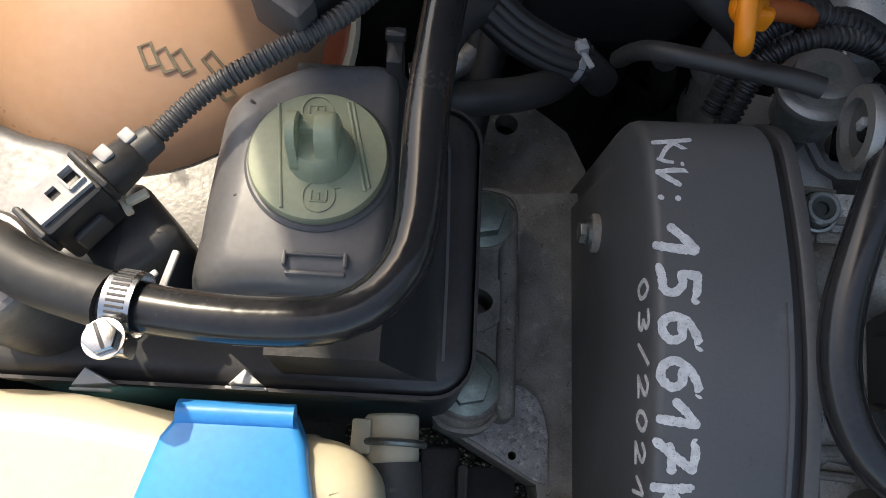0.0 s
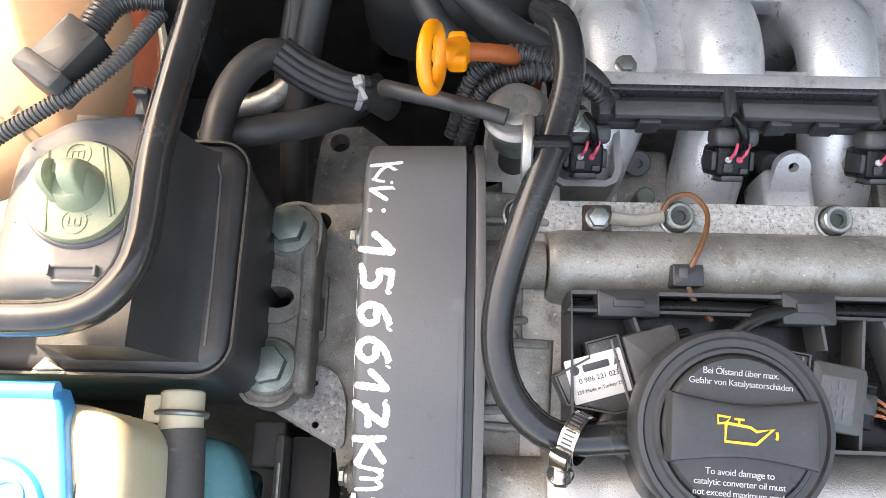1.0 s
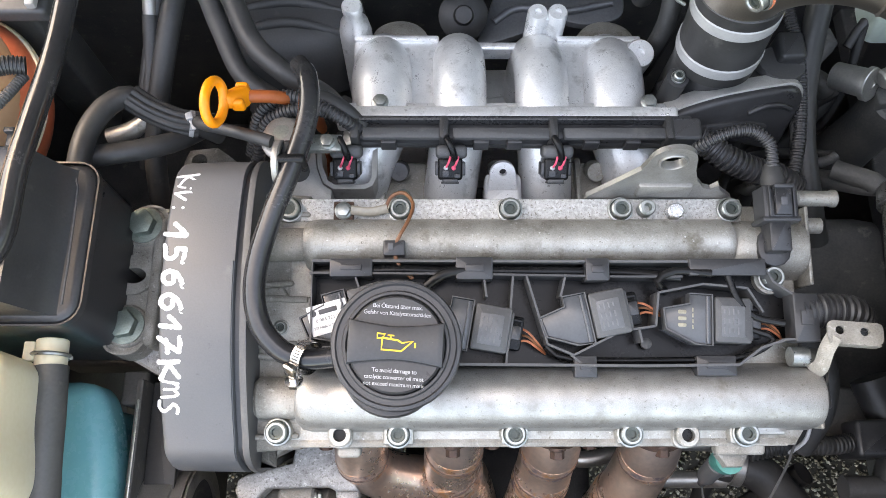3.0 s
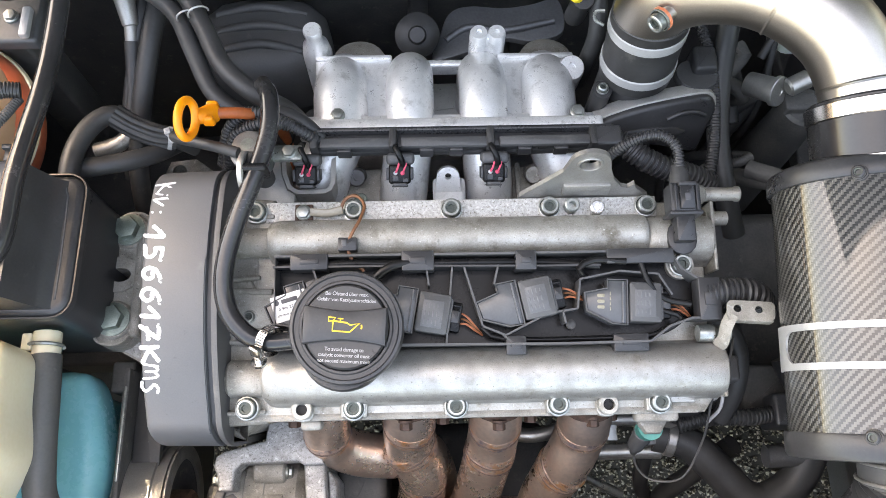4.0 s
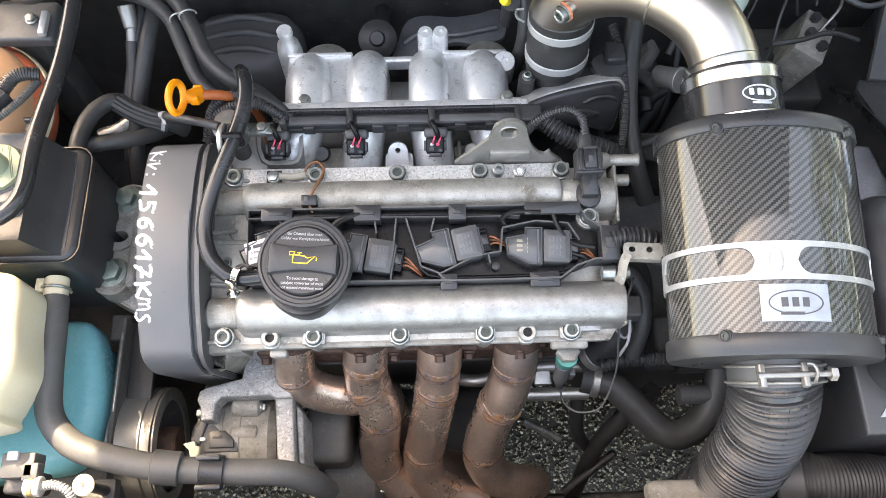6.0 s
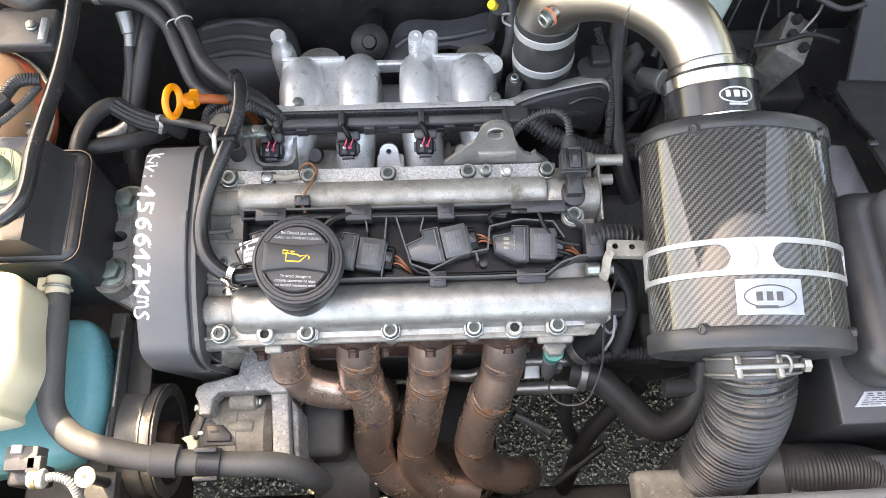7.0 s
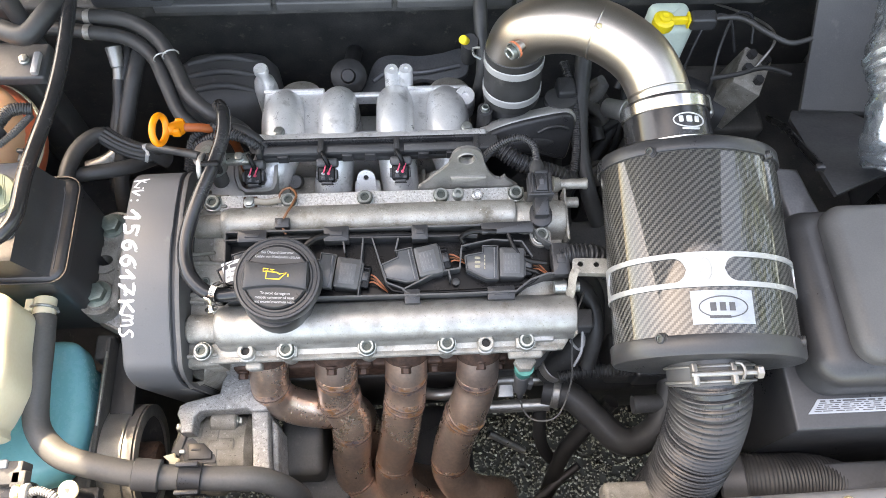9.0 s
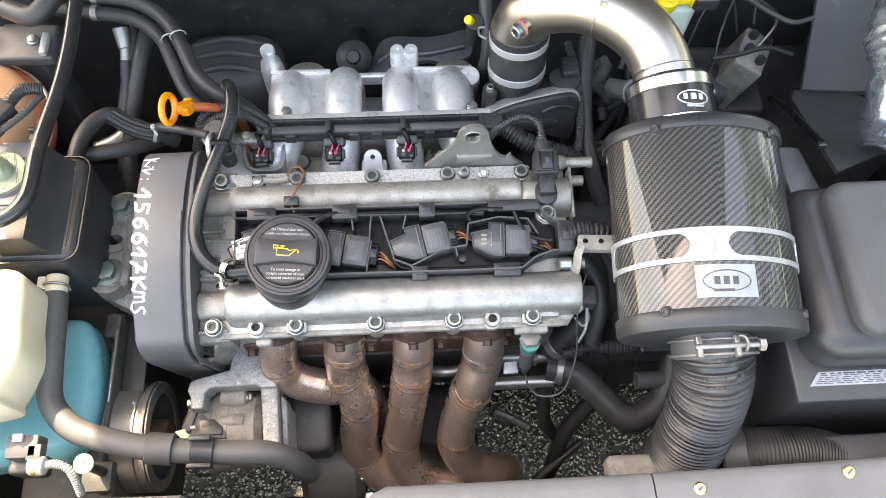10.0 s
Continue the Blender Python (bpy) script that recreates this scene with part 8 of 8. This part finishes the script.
solo("vacuum_hose", tube([(-0.092, 0.201, 0.851), (-0.1028, 0.2050, 0.850), (-0.1264, 0.2150, 0.842), (-0.1460, 0.2225, 0.836), (-0.1540, 0.2290, 0.828), (-0.1570, 0.2380, 0.812), (-0.158, 0.248, 0.79)], 0.0046, 12), RUBBER, "thin black vacuum hose with cloth sleeve", "hose")

# heater hoses
for pts, r, lab_ in (([(-0.29, 0.412, 0.845), (-0.245, 0.405, 0.843), (-0.195, 0.398, 0.840), (-0.160, 0.375, 0.836), (-0.138, 0.340, 0.830), (-0.118, 0.300, 0.826), (-0.090, 0.275, 0.820), (-0.060, 0.265, 0.80), (-0.045, 0.265, 0.74)], 0.0088, "black heater hose bending to the engine"),
                    ([(-0.29, 0.392, 0.838), (-0.240, 0.386, 0.836), (-0.195, 0.378, 0.832), (-0.165, 0.355, 0.826), (-0.148, 0.320, 0.820), (-0.128, 0.280, 0.812), (-0.100, 0.262, 0.80), (-0.07, 0.258, 0.76)], 0.0082, "black heater hose bending to the engine"),
                    ([(-0.188, 0.42, 0.80), (-0.192, 0.39, 0.80), (-0.200, 0.345, 0.79), (-0.215, 0.29, 0.755), (-0.225, 0.25, 0.72), (-0.23, 0.22, 0.68)], 0.0095, "grey-black hose hanging by the wing"),
                    ([(-0.208, 0.41, 0.80), (-0.210, 0.375, 0.795), (-0.222, 0.32, 0.77), (-0.232, 0.28, 0.74), (-0.24, 0.25, 0.70)], 0.0062, "thin black pipe by the wing"),
                    ([(0.222, 0.42, 0.86), (0.222, 0.38, 0.84), (0.225, 0.345, 0.80), (0.215, 0.33, 0.74)], 0.0085, "black hose behind the throttle body"),
                    ([(0.345, 0.345, 0.82), (0.340, 0.30, 0.79), (0.338, 0.25, 0.77), (0.345, 0.20, 0.75), (0.36, 0.17, 0.72)], 0.0105, "black hose under the steel elbow"),
                    ([(-0.32, 0.36, 0.875), (-0.285, 0.345, 0.88), (-0.262, 0.375, 0.885), (-0.25, 0.41, 0.875)], 0.0115, "black hose joining the reservoir hose")):
    solo("heater_hose" if r > 0.009 else "pipe", tube(pts, r, 16), RUBBER, lab_, "hose")
for p, d in (((-0.237, 0.4035, 0.8425), (-1, 0.1, 0)), ((-0.237, 0.3855, 0.836), (-1, 0.1, 0))):
    solo("hose_clamp", rod(p, Vector(p) + Vector(d).normalized() * 0.007, 0.0092, None, 22), STEEL, "pale band clamp on a heater hose", "clamp", "heater hose clamps")

# two thick coolant hoses meeting behind the engine mount, one in a corded sleeve
th = thing("coolant_hose", (-0.21, 0.24, 0.78), "thick black hose bending into a corded cloth sleeve", "hose")
LOOP = [(-0.2530, 0.200, 0.800), (-0.2508, 0.2195, 0.8040), (-0.2465, 0.2400, 0.8030), (-0.2370, 0.2590, 0.8000), (-0.2230, 0.2695, 0.7955), (-0.2064, 0.2615, 0.7860), (-0.1870, 0.2560, 0.7780), (-0.1720, 0.2560, 0.7720), (-0.158, 0.256, 0.755)]
part("hose", tube(LOOP, 0.0090, 18), RUBBER, th)
line = curve_points(LOOP[4:8], 0.004)
bm = bmesh.new()
rings = []
for i, p in enumerate(line):
    d = (line[min(i + 1, len(line) - 1)] - line[max(i - 1, 0)]).normalized()
    side = d.cross(Vector((0, 0, 1))).normalized()
    rings.append([bm.verts.new(p + (0.0096 + 0.0017 * abs(math.cos(5 * a))) * (math.cos(a) * side + math.sin(a) * side.cross(d))) for a in (2 * math.pi * k / 72 for k in range(72))])
for p, q in zip(rings, rings[1:]):
    for k in range(72):
        bm.faces.new((p[k], p[(k + 1) % 72], q[(k + 1) % 72], q[k]))
part("corded_sleeve", bm, RUBBER, th, "corded black sleeve")
part("tie", rod(line[-3], line[-2], 0.0113, None, 20), GREY_WIRE, th, "pale cable tie")
part("tie_tail", box((0, 0, 0), (0.0030, 0.0120, 0.0014), 0.0005, pose(-0.1730, 0.2500, 0.7860, 0, 0, 28)), GREY_WIRE, th)
part("tie_lock", box((0, 0, 0), (0.0060, 0.0065, 0.0045), 0.001, pose(-0.1755, 0.2560, 0.7870, 0, 0, 20)), GREY_WIRE, th)
th = thing("coolant_hose", (-0.21, 0.22, 0.77), "thick black hose running behind the mount", "hose")
part("hose", tube([(-0.262, 0.212, 0.790), (-0.245, 0.2170, 0.792), (-0.228, 0.2215, 0.790), (-0.207, 0.2290, 0.783), (-0.190, 0.2410, 0.772), (-0.178, 0.2570, 0.758), (-0.170, 0.275, 0.740)], 0.0088, 18), RUBBER, th)
th = thing("metal_coolant_pipe", (-0.22, 0.24, 0.75), "dull bent metal coolant pipe behind the hoses", "pipe")
part("pipe", tube([(-0.203, 0.40, 0.79), (-0.208, 0.36, 0.772), (-0.2145, 0.322, 0.755), (-0.2185, 0.300, 0.748), (-0.2215, 0.290, 0.745)], 0.0090, 16), HOSE_GREY, th)
part("elbow", tube([(-0.2205, 0.293, 0.746), (-0.2250, 0.281, 0.743), (-0.2330, 0.2725, 0.741), (-0.2450, 0.2670, 0.738), (-0.262, 0.263, 0.735)], 0.0082, 18), STEEL, th, "bright bent steel elbow")

fit_ob = thing("pipe_fitting", (-0.219, 0.365, 0.795), "pale crimped metal fitting on a hanging hose", "pipe fitting")
part("crimp", rod((-0.2205, 0.384, 0.812), (-0.2170, 0.364, 0.797), 0.0095, 0.0078, 18, None, 0.001), STEEL, fit_ob)
part("neck", rod((-0.2172, 0.366, 0.798), (-0.2178, 0.350, 0.788), 0.0062, None, 16, None, 0.0008), STEEL, fit_ob)
part("hose", tube([(-0.2178, 0.352, 0.789), (-0.2195, 0.32, 0.77), (-0.226, 0.28, 0.745), (-0.235, 0.25, 0.71)], 0.0072, 14), RUBBER, fit_ob)
hc = thing("hose_clip", (-0.145, 0.342, 0.84), "thin pale wire clip joining two heater hoses", "hose clip")
for c in ((-0.1515, 0.3470, 0.8335), (-0.1400, 0.3470, 0.8385)):
    part("loop", tube([Vector(c) + 0.0102 * (math.cos(t) * Vector((0.80, 0.35, 0.1)) + math.sin(t) * Vector((-0.1, -0.2, 0.95))) for t in [radians(12 * k - 20) for k in range(19)]], 0.0009, 8, 0.002), BRUSHED, hc)
solo("wiring_conduit", ribbed([(0.322, 0.345, 0.81), (0.330, 0.31, 0.80), (0.333, 0.27, 0.785), (0.330, 0.235, 0.775), (0.322, 0.20, 0.765)], 0.0050, 0.0028, 0.0006, 14), BLACK, "thin ribbed conduit under the steel elbow", "conduit")

# back wall details: strut top, heat shield, rubber mount
solo("heat_shield", prism(smooth_outline([(0.070, 0.385), (0.078, 0.415), (0.086, 0.440), (0.098, 0.452), (0.118, 0.455), (0.15, 0.452), (0.18, 0.456), (0.212, 0.462), (0.215, 0.42), (0.18, 0.408), (0.15, 0.412), (0.12, 0.40), (0.10, 0.392)], 0.005), 0.690, 0.698, Matrix(), 0.002), SHIELD, "dull blue-grey heat shield behind the manifold", "heat shield")
solo("heat_shield_bead", tube([(0.085, 0.41, 0.698), (0.11, 0.425, 0.700), (0.15, 0.420, 0.701), (0.205, 0.432, 0.70)], 0.004, 10), SHIELD, "pressed bead along the heat shield", "bead")
solo("heat_shield_post", rod((0.15, 0.43, 0.28), (0.15, 0.43, 0.695), 0.01, None, 12), GRIME, "dark post under the heat shield", "post")
rm = thing("rubber_mount", (0.045, 0.45, 0.70), "round black rubber mount on the firewall", "mount")
part("disc", lathe([(0.022, 0), (0.024, 0.004), (0.018, 0.008), (0.010, 0.010), (0.008, 0.018), (0, 0.019)], axis((0.054, 0.405, 0.715), (0, -0.5, 0.8)), 26), RUBBER, rm)
part("stem", rod((0.054, 0.53, 0.62), (0.054, 0.405, 0.717), 0.012, None, 16), RUBBER, rm)
solo("relay_plate", box((-0.20, 0.46, 0.845), (0.10, 0.045, 0.05), 0.008), SHIELD, "grey metal bracket on the firewall", "bracket")
solo("yellow_plug", lathe([(0.0055, 0), (0.0055, 0.008), (0.0045, 0.009)], axis((0.203, 0.362, 0.832), (-0.4, -0.3, 0.8)), 16), YELLOW, "yellow plastic plug behind the throttle body", "plug")
solo("black_fitting", rod((0.210, 0.38, 0.78), (0.208, 0.360, 0.834), 0.010, None, 16), BLACK, "black fitting under the yellow plug", "fitting")

# ---- more small things round the bay ----
# sheet metal pillar between tank and pulley
pillar = thing("radiator_support_panel", (-0.225, -0.03, 0.5), "dark radiator support sheet with a pale worn edge", "support panel", "", "structure")
part("sheet", box((-0.222, -0.045, 0.55), (0.006, 0.20, 0.30), 0.002), GRIME, pillar)
part("edge", box((-0.2215, -0.005, 0.7005), (0.002, 0.085, 0.002), 0.0004), ZINC, pillar, "worn pale edge")
part("fold", box((-0.234, 0.050, 0.63), (0.022, 0.03, 0.10), 0.003), GRIME, pillar)
part("lower_sheet", box((-0.262, -0.135, 0.60), (0.10, 0.09, 0.16), 0.004), GRIME, pillar)

# headlamp plugs in the front corner
plug = thing("headlamp_connector", (-0.25, -0.13, 0.79), "grey headlamp connector with pale ribbed cable", "connector")
part("shell", box((-0.258, -0.112, 0.792), (0.030, 0.022, 0.020), 0.002, pose(0, 0, 0)), BLACK_DUSTY, plug)
part("shell", box((-0.246, -0.118, 0.796), (0.014, 0.016, 0.012), 0.002), BLACK_DUSTY, plug)
part("latch", box((-0.262, -0.104, 0.803), (0.010, 0.008, 0.004), 0.001), GREY_WIRE, plug)
part("collar", rod((-0.250, -0.130, 0.795), (-0.236, -0.130, 0.795), 0.009, None, 18, None, 0.001), GREY_WIRE, plug, "grey plastic collar")
part("ring", rod((-0.246, -0.130, 0.795), (-0.242, -0.130, 0.795), 0.0098, None, 18), BRASS, plug)
part("cable", ribbed([(-0.236, -0.130, 0.795), (-0.226, -0.129, 0.796), (-0.214, -0.134, 0.794), (-0.209, -0.144, 0.785), (-0.208, -0.155, 0.77)], 0.0036, 0.0026, 0.0007, 12), PALE_BAND, plug, "pale ribbed cable sleeve")
part("bracket", box((-0.262, -0.125, 0.770), (0.030, 0.020, 0.030), 0.004), BLACK, plug)
fast = thing("trim_fastener", (-0.199, -0.128, 0.78), "round pale trim fastener with star recess", "fastener")
part("head", lathe([(0.0095, 0), (0.0095, 0.002), (0.008, 0.0032), (0.0028, 0.0032), (0.0024, 0.002), (0, 0.002)], pose(-0.199, -0.130, 0.7955, 10, 0, 0), 24), CREAM, fast)
part("stem", rod((-0.199, -0.131, 0.74), (-0.199, -0.130, 0.796), 0.005, None, 12), BLACK, fast)
part("star", prism([(0.0024 * math.cos(radians(30 * k)) * (1 if k % 2 else 0.6), 0.0024 * math.sin(radians(30 * k)) * (1 if k % 2 else 0.6)) for k in range(12)], 0, 0.0003, pose(-0.199, -0.1303, 0.7976, 10, 0, 0)), DARK_INK, fast)
part("foot", box((-0.205, -0.135, 0.742), (0.03, 0.03, 0.012), 0.002), GRIME, fast)

# dark clutter between firewall and engine
rng = random.Random(11)
for k in range(14):
    x, y = rng.uniform(-0.20, 0.24), rng.uniform(0.36, 0.47)
    z = rng.uniform(0.50, 0.64)
    h = rng.uniform(0.15, 0.3)
    pts = [(x, y, z), (x + rng.uniform(-0.03, 0.03), y + 0.02, z - h / 2), (x + rng.uniform(-0.05, 0.05), 0.50, z - h), (x, 0.53, z - h)]
    solo("pipe", tube(pts, rng.uniform(0.004, 0.011), 10), GRIME, "dark hose on the firewall side of the engine", "pipe")
# steering rack cover with pressed ribs
rack = thing("pressed_cover", (-0.13, 0.43, 0.66), "dark pressed metal cover with rounded ribs", "cover")
part("dome", box((-0.120, 0.430, 0.655), (0.15, 0.11, 0.08), 0.035, Matrix(), None, 0.045), BLACK_DUSTY, rack)
for y, w in ((0.452, 0.10), (0.428, 0.115), (0.404, 0.10)):
    part("rib", tube([(-0.12 - w / 2, y, 0.690), (-0.12, y + 0.006, 0.697), (-0.12 + w / 2, y, 0.688)], 0.005, 10), BLACK_DUSTY, rack)
part("leg", box((-0.12, 0.46, 0.45), (0.08, 0.12, 0.36), 0.01), GRIME, rack)
# brake servo plate with yellow sticker on the firewall
servo = thing("relay_bracket", (-0.13, 0.43, 0.86), "bright metal relay bracket with yellow label", "bracket")
part("bracket", tube([(-0.175, 0.428, 0.868), (-0.150, 0.418, 0.872), (-0.125, 0.425, 0.874), (-0.105, 0.410, 0.870), (-0.095, 0.418, 0.868)], 0.006, 10, 0.004, 0.5), ZINC, servo)
part("relay", box((-0.115, 0.440, 0.878), (0.055, 0.030, 0.022), 0.003), BLACK, servo)
part("label", box((-0.105, 0.438, 0.8895), (0.020, 0.022, 0.001), 0.0002), YELLOW, servo)
part("arm", box((-0.13, 0.475, 0.875), (0.06, 0.06, 0.014), 0.003), BLACK, servo)
part("cap", lathe([(0.018, 0.84), (0.018, 0.862), (0.015, 0.866), (0, 0.866)], pose(-0.165, 0.445, 0), 20), BLACK, servo)
# bits in the wing corner above the expansion tank
corner = thing("body_bolt", (-0.31, 0.34, 0.84), "greased body bolt on a grey plate", "bolt")
part("plate", box((-0.315, 0.345, 0.832), (0.07, 0.05, 0.012), 0.004), BODY, corner)
b_ = shared("bolt", HEX_SMALL, pose(-0.305, 0.345, 0.838), corner)
part("lever", box((-0.288, 0.335, 0.845), (0.008, 0.03, 0.006), 0.002, Matrix()), PALE_BAND, corner)
part("post", box((-0.33, 0.36, 0.72), (0.04, 0.04, 0.22), 0.004), GRIME, corner)
for x, y, z in ((-0.36, 0.40, 0.87), (-0.335, 0.425, 0.88), (-0.375, 0.37, 0.87)):
    part("fitting", rod((x, y, z - 0.12), (x + 0.004, y - 0.004, z), 0.011, None, 16, None, 0.002), BLACK_DUSTY, corner)

# loose electrical bits under the gearbox-side loom
for pts, r, mt in (([(0.305, 0.02, 0.73), (0.315, 0.01, 0.725), (0.322, 0.018, 0.73), (0.318, 0.03, 0.735)], 0.0016, GREY_WIRE), ([(0.300, 0.075, 0.78), (0.318, 0.062, 0.775), (0.33, 0.045, 0.76), (0.332, 0.02, 0.74), (0.325, -0.005, 0.71)], 0.009, RUBBER)):
    solo("cable", tube(pts, r, 10, 0.004), mt, "loose cable beside the cylinder head", "cable")
sock = thing("wiring_connector", (0.315, 0.035, 0.76), "black wiring plug beside the cylinder head", "connector")
part("shell", box((0.314, 0.030, 0.765), (0.020, 0.022, 0.020), 0.003, pose(0, 0, 0)), BLACK_DUSTY, sock)
part("lead", tube([(0.314, 0.02, 0.76), (0.312, 0.0, 0.75), (0.306, -0.01, 0.73)], 0.0016, 8), GREY_WIRE, sock)
# gearbox top clutter below the elbow
for k in range(9):
    x, y = rng.uniform(0.34, 0.50), rng.uniform(0.20, 0.36)
    z = rng.uniform(0.68, 0.76)
    pts = [(x, y, z), (x + rng.uniform(-0.04, 0.04), y + rng.uniform(-0.04, 0.04), z + 0.01), (x + rng.uniform(-0.05, 0.05), y + rng.uniform(-0.05, 0.05), z - 0.08), (x, y, 0.50)]
    solo("pipe", tube(pts, rng.uniform(0.004, 0.009), 10), GRIME if k % 3 else RUBBER, "dark hose over the gearbox", "pipe")
sel = thing("gear_selector", (0.43, 0.27, 0.72), "dull grey selector lever and fittings on the gearbox", "selector")
part("turret", rod((0.430, 0.285, 0.55), (0.430, 0.285, 0.765), 0.030, 0.022, 20, None, 0.003), GRIME, sel)
part("lever", box((0.450, 0.285, 0.768), (0.085, 0.018, 0.012), 0.003, Matrix()), GRIME, sel)
part("stub", rod((0.455, 0.300, 0.79), (0.485, 0.300, 0.79), 0.012, None, 16, None, 0.002), COPPER_PIPE, sel)
part("stub", rod((0.405, 0.292, 0.785), (0.425, 0.300, 0.79), 0.009, None, 16, None, 0.002), COPPER_PIPE, sel)
part("round_weight", lathe([(0.0120, -0.034), (0.0125, -0.006), (0.0148, -0.005), (0.0148, -0.0008), (0.0140, 0), (0.0040, 0), (0.0035, -0.001), (0, -0.001)], axis((0.400, 0.291, 0.780), (0.55, -0.60, 0.55)), 28), COPPER_PIPE, sel, "dull grey round weight")
part("weight", box((0.49, 0.29, 0.78), (0.02, 0.03, 0.03), 0.004), COPPER_PIPE, sel)
# pale metal plate behind the battery
solo("battery_stay", prism([(0.535, 0.105), (0.575, 0.105), (0.560, 0.175), (0.530, 0.178)], 0.60, 0.832, Matrix(), 0.006), SHIELD, "pale metal stay behind the battery", "stay")
